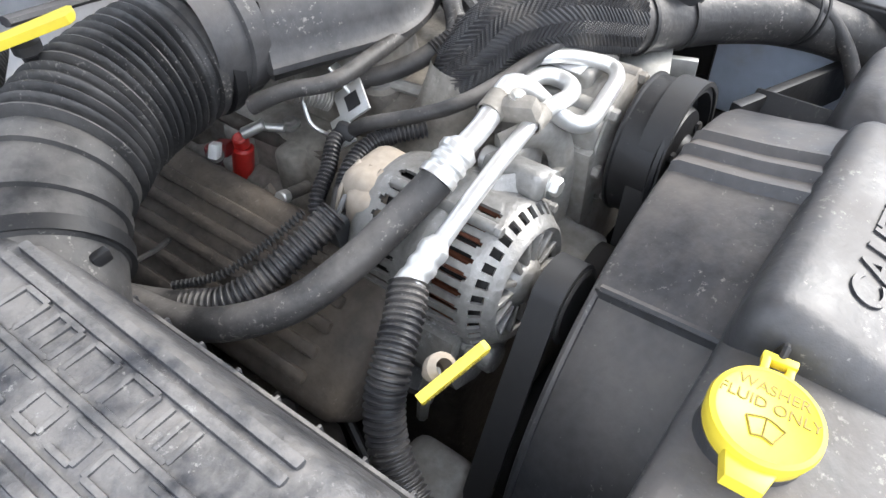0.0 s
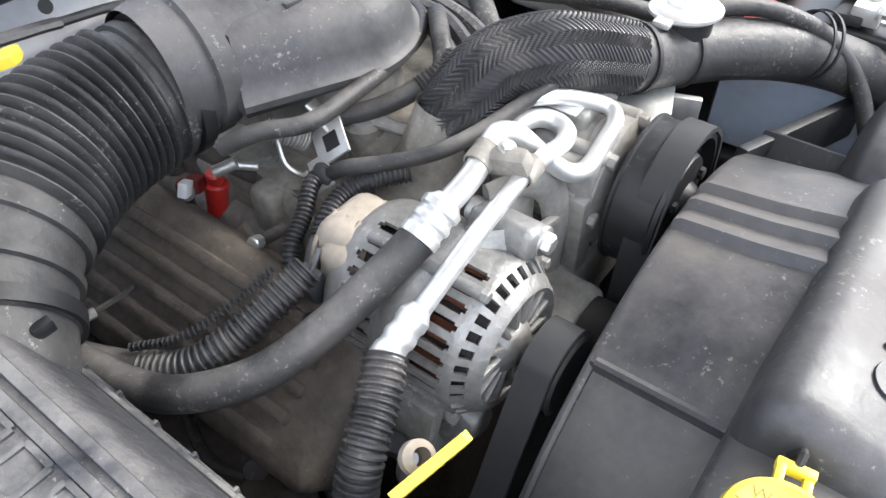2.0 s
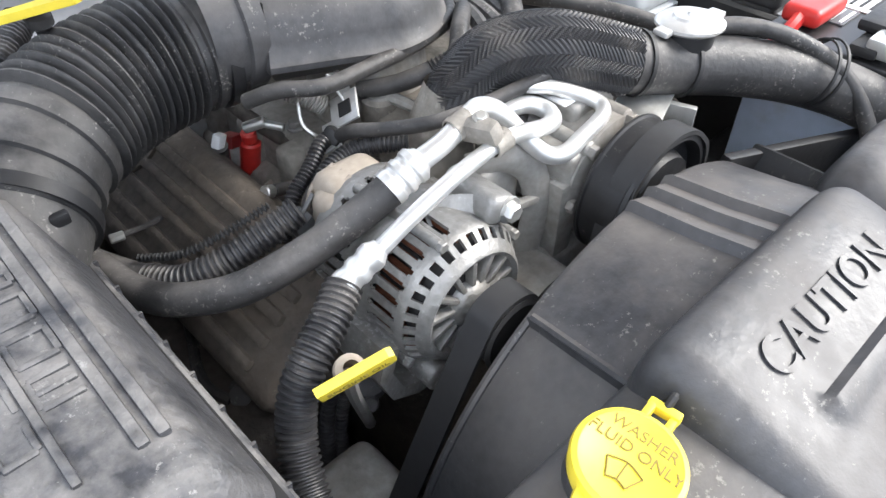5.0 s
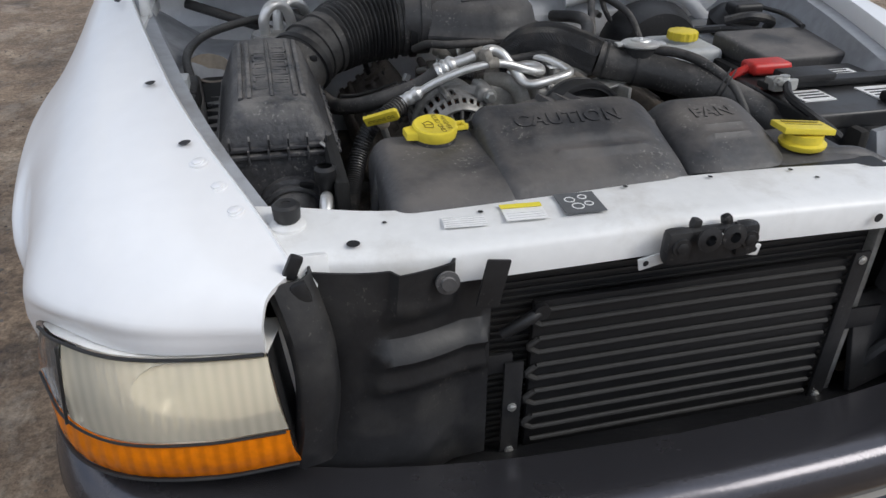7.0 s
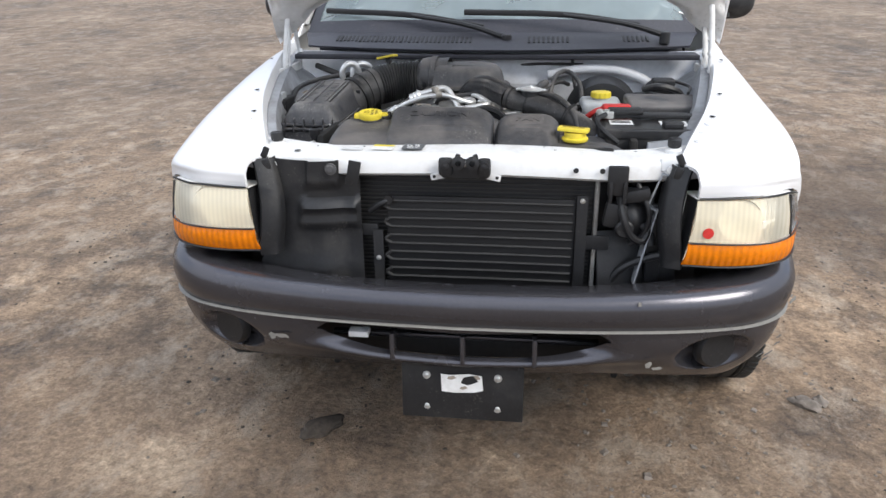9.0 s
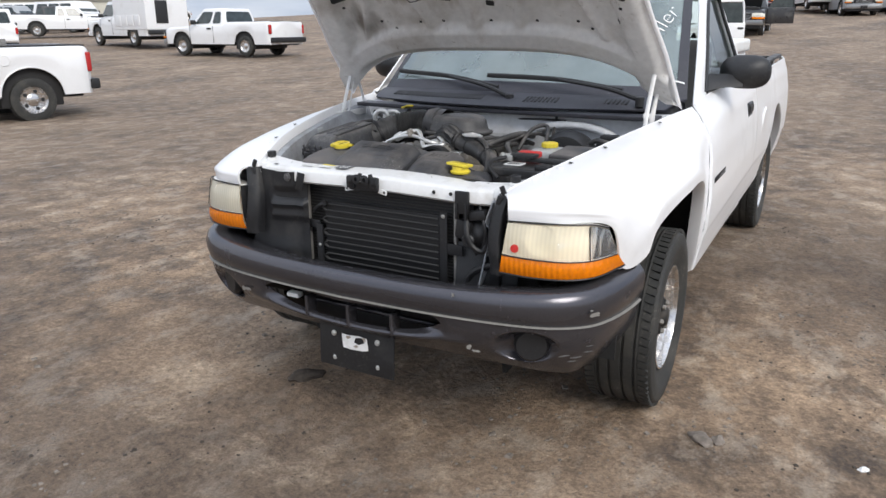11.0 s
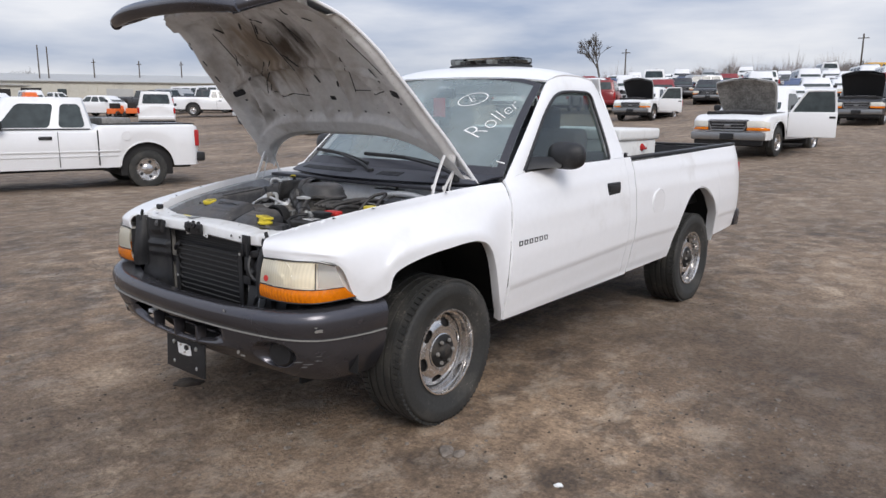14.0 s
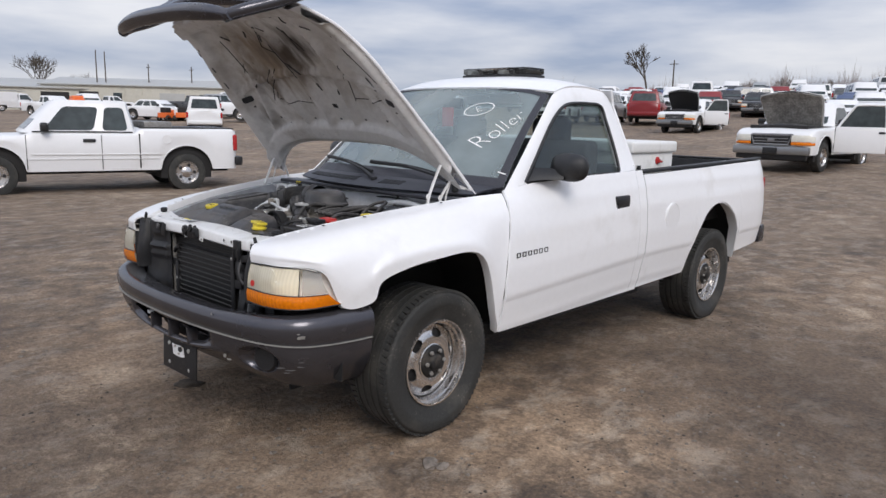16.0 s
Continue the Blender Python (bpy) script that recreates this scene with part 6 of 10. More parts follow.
part("cooler_fitting", join(tube([(-0.186, -0.684, 0.796), (-0.210, -0.692, 0.788), (-0.240, -0.684, 0.765)], 0.008, 10, 14), lathe([(0, 0.0), (0, 0.011), (0.008, 0.011), (0.008, 0)], (-0.192, -0.687, 0.797), (0, -1, 0), 14)), M_BLACK, cool)
# air shield beside the condenser
rows = []
for i in range(25):
    u = i / 24
    row = []
    for j in range(29):
        v = j / 28
        z = 0.575 + 0.322 * v
        x = -0.475 + 0.215 * u - (0.03 * (1 - v) if u < 0.5 else -0.0) - 0.05 * max(0, 0.35 - v) * (1 - u) * 3
        y = -0.694 - 0.020 * math.sin(math.pi * min(1, u * 1.2)) - 0.014 * math.exp(-((u - 0.65) / 0.20) ** 2) * math.exp(-((v - 0.10) / 0.14) ** 2)
        bump = math.exp(-((v - 0.645) / 0.045) ** 4) + 0.75 * math.exp(-((v - 0.53) / 0.05) ** 4)
        y -= 0.022 * bump * (1 if 0.40 < u < 0.98 else max(0, 1 - abs(u - 0.40) / 0.05))
        y -= 0.012 * (1 if 0.45 < u < 0.78 and v > 0.80 else 0)
        row.append((x, y, z))
    rows.append(row)
shield = part("air_shield", grid_bm(rows, thick=-0.003), M_BLACK, truck, "black plastic radiator air shield", smooth=50)
part("shield_fastener", lathe([(0, 0), (0, 0.014), (0.004, 0.014), (0.005, 0.009), (0.008, 0.008), (0.008, 0)], (-0.322, -0.722, 0.880), (0, -1, 0.1), 24), M_DUSTY, shield)
part("shield_flap", box((-0.268, -0.722, 0.870), (0.030, 0.004, 0.062), 0.002, (0, 12, 6)), M_BLACK, shield)
# dark side with horn and washer parts
part("splash_panel", join(box((0.415, -0.655, 0.645), (0.20, 0.01, 0.16), 0.004, (-14, 0, 14)), tube([(0.345, -0.675, 0.575), (0.375, -0.682, 0.63), (0.43, -0.69, 0.665), (0.49, -0.70, 0.685)], 0.010, 8, 20)), M_BLACK, truck, "black plastic splash panel")
# dark sheets added beside the radiator in place of deep shade
part("side_closing_sheet", box((0.44, -0.60, 0.72), (0.26, 0.02, 0.36), 0.004), M_DARK, truck)
part("side_closing_sheet", box((-0.46, -0.60, 0.72), (0.26, 0.02, 0.36), 0.004), M_DARK, truck)
hornb = part("horn_bracket", join(box((0.352, -0.705, 0.862), (0.046, 0.014, 0.070), 0.004), box((0.336, -0.712, 0.835), (0.008, 0.01, 0.05), 0.002), box((0.368, -0.712, 0.835), (0.008, 0.01, 0.05), 0.002)), M_BLACK, truck, "black relay bracket clipped to the support")
horn = part("horn", join(lathe([(0, 0.0), (0, 0.036), (0.014, 0.040), (0.022, 0.030), (0.03, 0.012), (0.034, 0)], (0.395, -0.665, 0.760), (0.2, -1, 0.1), 28), tube([(0.395, -0.67, 0.76), (0.43, -0.68, 0.735), (0.44, -0.69, 0.70)], 0.014, 10, 14), box((0.40, -0.66, 0.815), (0.05, 0.02, 0.045), 0.006)), M_BLACK, truck, "black horn")
part("horn_wire", tube([(0.40, -0.68, 0.85), (0.425, -0.70, 0.80), (0.43, -0.70, 0.76), (0.415, -0.695, 0.72), (0.39, -0.69, 0.70)], 0.006, 8, 26), M_BLACK, truck)
part("horn_wire", tube([(0.36, -0.69, 0.82), (0.372, -0.712, 0.77), (0.39, -0.71, 0.73), (0.42, -0.70, 0.715), (0.437, -0.69, 0.755)], 0.009, 8, 30), M_BLACK, truck)
part("pump_bracket", join(box((0.352, -0.690, 0.775), (0.05, 0.03, 0.06), 0.008, (0, 8, 0)), box((0.40, -0.69, 0.825), (0.06, 0.03, 0.03), 0.008, (0, -12, 0)), rod((0.375, -0.68, 0.745), (0.375, -0.715, 0.745), 0.022, 16)), M_BLACK, truck, "black pump and bracket beside the condenser")
for s in (1, -1):
    # curved dark filler between fender and lamp, with rubber tab
    rows = []
    for i in range(17):
        f = i / 16
        z = 0.900 - 0.235 * f
        x = 0.517 - 0.016 * math.sin(math.pi * min(1, f * 1.1)) - 0.010 * f
        y = -0.712 - 0.036 * math.sin(math.pi * 0.6 * f)
        rows.append([(s * x, y + 0.03, z), (s * x, y, z), (s * (x - 0.006), y - 0.006, z), (s * (x - 0.036), y + 0.002, z), (s * (x - 0.044), y + 0.012, z), (s * (x - 0.046), y + 0.06, z)])
    part("lamp_filler", grid_bm(rows, thick=0.003), M_BLACK, truck, "black lamp filler strip", smooth=60)
    part("rubber_tab", join(box((s * 0.488, -0.704, 0.912), (0.016, 0.010, 0.030), 0.006, (0, s * -25, 0)), box((s * 0.482, -0.716, 0.886), (0.018, 0.010, 0.028), 0.006, (0, s * 15, 0))), M_BLACK, truck)
part("vertical_strut", tube([(-0.462, -0.68, 0.89), (-0.455, -0.678, 0.82), (-0.445, -0.672, 0.76)], 0.006, 8, 14), M_BLACK, truck)
part("lamp_bracket", box((-0.452, -0.672, 0.70), (0.035, 0.02, 0.20), 0.004), M_BLACK, truck)
part("lamp_bracket", box((0.452, -0.672, 0.70), (0.035, 0.02, 0.20), 0.004), M_BLACK, truck)

# ---- air box, passenger side ----
bx = rbox(-0.572, -0.402, -0.345, 0.005, 0.66, 0.893, 0.02)
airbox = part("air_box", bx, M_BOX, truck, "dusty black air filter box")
part("box_flange", join(box((-0.487, -0.170, 0.892), (0.186, 0.366, 0.007), 0.003), box((-0.487, -0.170, 0.903), (0.178, 0.358, 0.006), 0.003)), M_BOX, airbox)
LID = []
for f in span(0, 1, 22):
    prof = [(-0.576, 0.900), (-0.570, 0.915), (-0.552, 0.950), (-0.543, 0.963), (-0.530, 0.968), (-0.486, 0.9705), (-0.444, 0.968), (-0.431, 0.963), (-0.422, 0.950), (-0.406, 0.915), (-0.400, 0.900)]
    LID.append([(x, f, z) for x, z in prof])
rows = []
for f in span(0, 1, 30):
    y = -0.342 + 0.352 * f
    e = min(1.0, min(f, 1 - f) / 0.085)
    e = math.sin(e * math.pi / 2)
    row = []
    for k, (x, _, z) in enumerate(LID[0]):
        zz = 0.900 + (z - 0.900) * e + 0.030 * (f - 0.4) * e * ((z - 0.9) / 0.07)
        xx = -0.488 + (x + 0.488) * (0.985 + 0.015 * e)
        row.append((xx, y, zz))
    rows.append(row)
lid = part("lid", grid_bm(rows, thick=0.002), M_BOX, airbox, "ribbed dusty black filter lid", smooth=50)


def lid_z(y):
    f = (y + 0.342) / 0.352
    return 0.970 + 0.030 * (f - 0.4)


for x in (-0.534, -0.521, -0.452, -0.440):
    part("lid_rib", join(box((x, -0.165, lid_z(-0.165) - 0.0022), (0.008, 0.245, 0.008), 0.003, (4.9, 0, 0))), M_BOX, lid)
part("lid_rib", box((-0.487, -0.165, lid_z(-0.165) - 0.0005), (0.006, 0.245, 0.007), 0.003, (4.9, 0, 0)), M_BOX, lid)
# worn raised block emblem: plain hollow blocks in two rows
def emblem_block(x, y, wx, wy, sides, name="raised_bar"):
    bars = []
    for side in sides:
        c, d = {"a": ((-wx / 2, 0), (0.0045, wy)), "b": ((wx / 2, 0), (0.0045, wy)), "c": ((0, -wy / 2), (wx, 0.0050)), "d": ((0, wy / 2), (wx, 0.0050)), "e": ((0, 0), (wx, 0.0045))}[side]
        yy = y + c[1]
        bars.append(box((x + c[0], yy, lid_z(yy) - 0.0013), (d[0], d[1], 0.0048), 0.0018, (4.9, 0, 0)))
    part(name, join(*bars), M_BOX, lid)


for x, y0, step_, wx, blocks in ((-0.470, -0.222, 0.0335, 0.024, ("acde", "abcd", "abcd", "abcde", "abcd")), (-0.502, -0.245, 0.0290, 0.019, ("abc", "abd", "abc", "abcd", "abd", "abe"))):
    for i, sides in enumerate(blocks):
        emblem_block(x, y0 + step_ * i, wx, step_ * 0.66, sides)
for i in range(6):
    x = -0.560 + 0.029 * i
    part("flange_rib", box((x, -0.349, 0.893), (0.003, 0.014, 0.022), 0.001), M_BOX, airbox)
for i in range(9):
    y = -0.32 + 0.038 * i
    part("flange_rib", box((-0.397, y, 0.893), (0.008, 0.003, 0.012), 0.001), M_BOX, airbox)
    part("flange_tooth", prism([(0, -0.011), (0.022, -0.002), (0.020, 0.006), (0, 0.011)], 0.006, Matrix.Translation((-0.578, y, 0.889)) @ Matrix.Rotation(math.pi, 4, "Z"), 0.001), M_BOX, airbox)
for i in range(6):
    part("lid_gusset", box((-0.556 + 0.028 * i, -0.3475, 0.912), (0.003, 0.010, 0.026), 0.001, (28, 0, 0)), M_BOX, lid)
part("box_clip", tube([(-0.425, -0.350, 0.908), (-0.412, -0.358, 0.898), (-0.405, -0.352, 0.885)], 0.003, 8, 12), M_STEEL, airbox)
part("box_clip", tube([(-0.402, 0.0, 0.915), (-0.392, -0.01, 0.90), (-0.398, -0.01, 0.88)], 0.006, 8, 12), M_STEEL, airbox)
# snorkel below the front
snork = part("snorkel", tube([(-0.474, -0.340, 0.803), (-0.474, -0.372, 0.802), (-0.478, -0.402, 0.797), (-0.492, -0.428, 0.786), (-0.520, -0.443, 0.774), (-0.560, -0.448, 0.765), (-0.625, -0.440, 0.758)], [0.043, 0.043, 0.044, 0.046, 0.046, 0.044, 0.042], 28, 40), M_BOX, truck, "dusty black intake snorkel elbow", smooth=60)
part("snorkel_collar", lathe([(0, 0.045), (0, 0.053), (0.018, 0.054), (0.022, 0.047), (0.028, 0.046), (0.032, 0.050), (0.037, 0.050), (0.040, 0.045)], (-0.474, -0.340, 0.803), (0, -1, -0.03), 32), M_BOX, snork)
part("collar_tab", box((-0.452, -0.372, 0.850), (0.022, 0.010, 0.008), 0.002, (0, 12, 0)), M_BLACK, snork)

# ---- intake duct: accordion between box and throttle hat ----
DUCT = [(-0.462, -0.052, 0.905), (-0.436, -0.018, 0.925), (-0.405, 0.018, 0.942), (-0.365, 0.048, 0.955), (-0.320, 0.070, 0.963), (-0.270, 0.082, 0.967), (-0.220, 0.084, 0.969), (-0.165, 0.080, 0.970)]
path, dl = even(DUCT, 260)
rows, prev = [], None
for i, q in enumerate(path):
    t = (path[min(i + 1, 259)] - path[max(i - 1, 0)]).normalized()
    a = t.cross(Vector((0, 0, 1))).normalized()
    b = a.cross(t)
    f = i / 259
    r = 0.058
    if 0.42 < f < 0.82:
        k = (f - 0.42) / 0.40 * 14
        r = 0.0560 + 0.0085 * (0.5 - 0.5 * math.cos(2 * math.pi * k))
    elif f < 0.42:
        r = 0.0575 + (0.004 if 0.16 < f < 0.20 or 0.26 < f < 0.29 or 0.36 < f < 0.40 else 0)
    else:
        r = 0.0575 + (0.004 if 0.845 < f < 0.86 or 0.86 < f < 0.875 else 0) + (0.005 if 0.90 < f < 0.93 else 0)
    rows.append([q + a * r * math.cos(w) + b * r * math.sin(w) for w in (2 * math.pi * j / 40 for j in range(40))])
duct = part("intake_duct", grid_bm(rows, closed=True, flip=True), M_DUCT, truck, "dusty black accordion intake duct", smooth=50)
for f in (0.18, 0.91):
    i = int(f * 259)
    t = (path[i + 1] - path[i - 1]).normalized()
    part("hose_clamp", join(lathe([(-0.006, 0.0585), (-0.006, 0.0635), (0.006, 0.0635), (0.006, 0.0585)], path[i], t, 40), box(path[i] + Vector((0.02, -0.054, 0.022)), (0.014, 0.008, 0.010), 0.002)), M_BLACK, duct)

# throttle hat
HC = Vector((-0.050, 0.062, 0.985))
hat_dir = Vector((-0.99, 0.10, 0)).normalized()
hat_nrm = Vector((0.10, 0.99, 0))


def hat_outline(r, reach):
    pts = []
    for i in range(33):
        w = -math.pi / 2 + math.pi * i / 32
        pts.append(HC - hat_dir * r * math.cos(w) * 1.0 + hat_nrm * r * math.sin(w))
    pts += [HC + hat_dir * reach + hat_nrm * r * 0.62, HC + hat_dir * reach - hat_nrm * r * 0.62]
    return pts


hat_rows = []
for dz, r, reach in ((-0.045, 0.080, 0.11), (-0.030, 0.106, 0.12), (-0.026, 0.112, 0.122), (-0.020, 0.112, 0.122), (-0.016, 0.106, 0.120), (0.0, 0.102, 0.118), (0.020, 0.096, 0.116), (0.034, 0.084, 0.112), (0.040, 0.068, 0.10), (0.043, 0.045, 0.08), (0.044, 0.02, 0.04), (0.0442, 0.002, 0.01)):
    hat_rows.append([q + Vector((0, 0, dz)) for q in hat_outline(r, reach)])
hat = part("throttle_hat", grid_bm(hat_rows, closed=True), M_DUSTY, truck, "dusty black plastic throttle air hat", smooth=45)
for i in range(-3, 4):
    part("hat_rib", box(HC + hat_nrm * (0.018 * i) + Vector((0, 0, 0.0405)) + hat_dir * 0.02, (0.110 - 0.012 * abs(i), 0.007, 0.005), 0.002, (0, 0, math.degrees(math.atan2(hat_dir.y, hat_dir.x)))), M_DUSTY, hat)
part("hat_neck", lathe([(0, 0.056), (0.02, 0.060), (0.03, 0.060), (0.032, 0.064), (0.05, 0.064), (0.052, 0.058), (0.09, 0.06)], HC + hat_dir * 0.165 + Vector((0, 0, 0.0)), -hat_dir, 36), M_DUSTY, hat)
rim_hose = [HC + hat_dir * 0.150 - hat_nrm * 0.066 + Vector((0, 0, -0.046)), HC + hat_dir * 0.128 - hat_nrm * 0.092 + Vector((0, 0, -0.030))]
rim_hose += [HC - hat_dir * 0.117 * math.cos(w) + hat_nrm * 0.117 * math.sin(w) + hat_dir * 0.10 * max(0.0, -math.sin(w)) ** 6 + Vector((0, 0, -0.026)) for w in (radians(a) for a in (-88, -74, -58, -42, -26, -8, 12, 34))]
part("breather_hose", tube(rim_hose, 0.0078, 12, 60), M_RUBBER, truck, "grey breather hose along the hat rim")

# ---- fan shroud: a curved duct over the fan ----
SC_X, SC_Z, SC_R = -0.050, 0.680, 0.263
rows = []
RIDGES = (96.0, 91.0, 86.0)
for i in range(150):
    th = 56 + (212 - 56) * i / 149
    r = SC_R
    if th > 122:
        r -= 0.008
    for q in RIDGES:
        d = th - q
        if -3.4 < d < 0:
            r += 0.007 * (1 + d / 3.4)
    w = radians(th)
    c, s = math.cos(w), math.sin(w)
    rows.append([(SC_X + (r - 0.012) * c, -0.332, SC_Z + (r - 0.012) * s), (SC_X + (r - 0.002) * c, -0.334, SC_Z + (r - 0.002) * s), (SC_X + r * c, -0.337, SC_Z + r * s), (SC_X + (r + 0.006) * c, -0.39, SC_Z + (r + 0.006) * s), (SC_X + (r + 0.018) * c, -0.455, SC_Z + (r + 0.018) * s), (SC_X + (r - 0.03) * c, -0.52, SC_Z + (r - 0.03) * s)])
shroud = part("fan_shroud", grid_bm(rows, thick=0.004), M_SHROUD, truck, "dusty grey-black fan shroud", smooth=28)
rim_pts = []
for i in range(60):
    w = radians(212 - 156 * i / 59)
    rim_pts.append((SC_X + (SC_R - 0.006) * math.cos(w), -0.331, SC_Z + (SC_R - 0.006) * math.sin(w)))
part("shroud_rim", tube(rim_pts, 0.004, 8, 80), M_SHROUD, shroud)
step = []
for y in span(-0.335, -0.46, 14):
    w = radians(122)
    r = SC_R + 0.002 + (-0.335 - y) * 0.14
    step.append((SC_X + r * math.cos(w), y, SC_Z + r * math.sin(w)))
part("shroud_seam", tube(step, 0.0034, 6, 16), M_SHROUD, shroud)
part("shroud_side", box((0.105, -0.42, 0.845), (0.02, 0.17, 0.14), 0.004, (0, 30, 0)), M_BLACK, truck)
part("shroud_bar", box((0.20, -0.36, 0.868), (0.25, 0.012, 0.05), 0.003, (0, 10, -14)), M_BLACK, truck)
part("fan_hub", lathe([(0, 0.0), (0, 0.06), (0.03, 0.06), (0.035, 0.09), (0.05, 0.09), (0.055, 0)], (SC_X, -0.34, SC_Z), (0, -1, 0), 32), M_DARK, truck)
for i in range(7):
    w = 2 * math.pi * i / 7 + 0.3
    b = box((0, 0, 0.15), (0.07, 0.012, 0.18), 0.004, (0, 0, 30))
    b.transform(Matrix.Translation((SC_X, -0.385, SC_Z)) @ Matrix.Rotation(w, 4, "Y"))
    part("fan_blade", b, M_DARK, truck)

# ---- washer and overflow tanks moulded over the fan ----
def tank_block(x0, x1, prof, round_x=0.028, ribs=(), round_e=None):
    """A moulded block: prof lists (y, top z); ends rounded over in x; ribs are (xa, xb, y, half width, height)."""
    line = [(q.y, q.z) for q in crom([(0, y, z) for y, z in prof], 90)]
    yc = sum(q[0] for q in prof) / len(prof)
    round_e = round_e or round_x
    xs = [x0 + round_x * (1 - math.cos(a)) for a in span(0.15, math.pi / 2, 9)] + span(x0 + round_x * 1.15, x1 - round_e * 1.15, 30) + [x1 - round_e * (1 - math.cos(a)) for a in span(math.pi / 2, 0.15, 9)]
    rows = []
    for x in xs:
        d = min((x - x0) / round_x, (x1 - x) / round_e)
        k = math.sqrt(max(0.0, 1 - (1 - min(1, d)) ** 2))
        row = []
        for y, z in line:
            zz = 0.70 + (z - 0.70) * (0.86 + 0.14 * k)
            if z > 0.90:
                for xa, xb, ry, rw, rh in ribs:
                    fx = min(1, max(0, (x - xa) / 0.008)) * min(1, max(0, (xb - x) / 0.008))
                    fy = min(1, max(0, (rw - abs(y - ry)) / 0.004))
                    zz += rh * fx * fy
            row.append((x, yc + (y - yc) * (0.90 + 0.10 * k), zz))
        rows.append(row)
    for end, at in ((rows[0], 0), (rows[-1], len(rows) + 1)):
        rows.insert(at, [(q[0], yc + (q[1] - yc) * 0.05, 0.78 + (q[2] - 0.78) * 0.05) for q in end])
    bm = grid_bm(rows)
    bmesh.ops.recalc_face_normals(bm, faces=bm.faces)
    return bm


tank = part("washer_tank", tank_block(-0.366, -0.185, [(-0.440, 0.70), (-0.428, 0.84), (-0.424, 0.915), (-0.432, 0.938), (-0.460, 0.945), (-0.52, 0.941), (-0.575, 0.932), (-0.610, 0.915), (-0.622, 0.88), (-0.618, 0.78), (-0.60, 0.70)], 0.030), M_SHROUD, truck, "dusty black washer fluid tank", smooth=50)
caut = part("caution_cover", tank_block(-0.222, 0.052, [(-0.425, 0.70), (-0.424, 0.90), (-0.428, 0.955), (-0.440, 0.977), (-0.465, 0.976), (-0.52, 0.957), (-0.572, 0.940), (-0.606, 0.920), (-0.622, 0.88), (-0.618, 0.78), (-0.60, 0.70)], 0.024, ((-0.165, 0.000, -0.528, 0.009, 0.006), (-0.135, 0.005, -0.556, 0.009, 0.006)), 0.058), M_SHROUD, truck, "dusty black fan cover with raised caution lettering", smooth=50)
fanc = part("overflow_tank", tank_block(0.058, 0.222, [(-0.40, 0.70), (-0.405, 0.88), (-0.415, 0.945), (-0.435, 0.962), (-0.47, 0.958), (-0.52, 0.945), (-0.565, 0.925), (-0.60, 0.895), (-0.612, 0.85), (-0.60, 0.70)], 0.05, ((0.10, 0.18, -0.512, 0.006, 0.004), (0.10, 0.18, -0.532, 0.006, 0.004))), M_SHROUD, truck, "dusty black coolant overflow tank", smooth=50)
part("tank_base", rbox(-0.355, 0.32, -0.615, -0.45, 0.66, 0.865, 0.02), M_BLACK, truck)
part("overflow_spout", join(rbox(0.17, 0.345, -0.605, -0.44, 0.80, 0.912, 0.035), tube([(0.27, -0.55, 0.90), (0.33, -0.565, 0.902), (0.375, -0.575, 0.885)], 0.016, 10, 14)), M_SHROUD, fanc)


m = frame_at((-0.092, -0.489, 0.9695), (1, 0, 0), (0, 1, 0.345))
part("raised_lettering", lettering("CAUTION", 0.0335, m, 0.0008, 1.05, 0.0005), M_SHROUD, caut, "raised caution lettering")
m = frame_at((0.140, -0.480, 0.9565), (1, 0, 0), (0, 1, 0.22))
part("raised_lettering", lettering("FAN", 0.0335, m, 0.0008, 1.05, 0.0005), M_SHROUD, fanc, "raised fan lettering")

# yellow flip caps
CAPC, CAPN = Vector((-0.277, -0.467, 0.960)), Vector((0.0, -0.12, 1)).normalized()
ux = Vector((0.985, 0.10, 0.02)).normalized()
CR = 0.0315


def cap_at(a, b, c=0.0):
    """A point of the cap: a along the hinge axis direction, b across, c up."""
    vy = CAPN.cross(ux).normalized()
    return CAPC + ux * a + vy * b + CAPN * c


cap = part("washer_cap", join(lathe([(-0.010, 0.0), (-0.010, CR * 0.9), (-0.006, CR * 0.96), (0.004, CR), (0.0075, CR * 0.97), (0.0085, CR * 0.88), (0.0078, CR * 0.85), (0.0078, 0)], CAPC, CAPN, 56),
     prism([(-0.015, -0.010), (0.0, -0.014), (0.0, 0.014), (-0.015, 0.010)], 0.010, frame_at(cap_at(-CR + 0.004, 0, -0.006), ux, CAPN.cross(ux)), 0.002),
     ), M_YELLOW, truck, "bright yellow flip cap of the washer tank")
for a_, b_, d_ in ((CR + 0.004, 0.008, (0.016, 0.005, 0.006)), (CR + 0.004, -0.006, (0.016, 0.005, 0.006)), (CR + 0.012, 0.001, (0.006, 0.02, 0.007))):
    part("hinge_tab", box(cap_at(a_, b_), d_, 0.0015, (0, 0, 6)), M_YELLOW, cap)
mx = frame_at(cap_at(0, 0, 0.0080), Vector((0.12, -0.99, 0)) - CAPN * Vector((0.12, -0.99, 0)).dot(CAPN), Vector((0.99, 0.12, 0)))
part("cap_lettering", join(lettering("WASHER", 0.0098, mx @ Matrix.Translation((0, 0.0160, 0)), 0.0004), lettering("FLUID ONLY", 0.0098, mx @ Matrix.Translation((0, 0.0055, 0)), 0.0004)), M_YELLOW_D, cap, "dark engraved lettering")
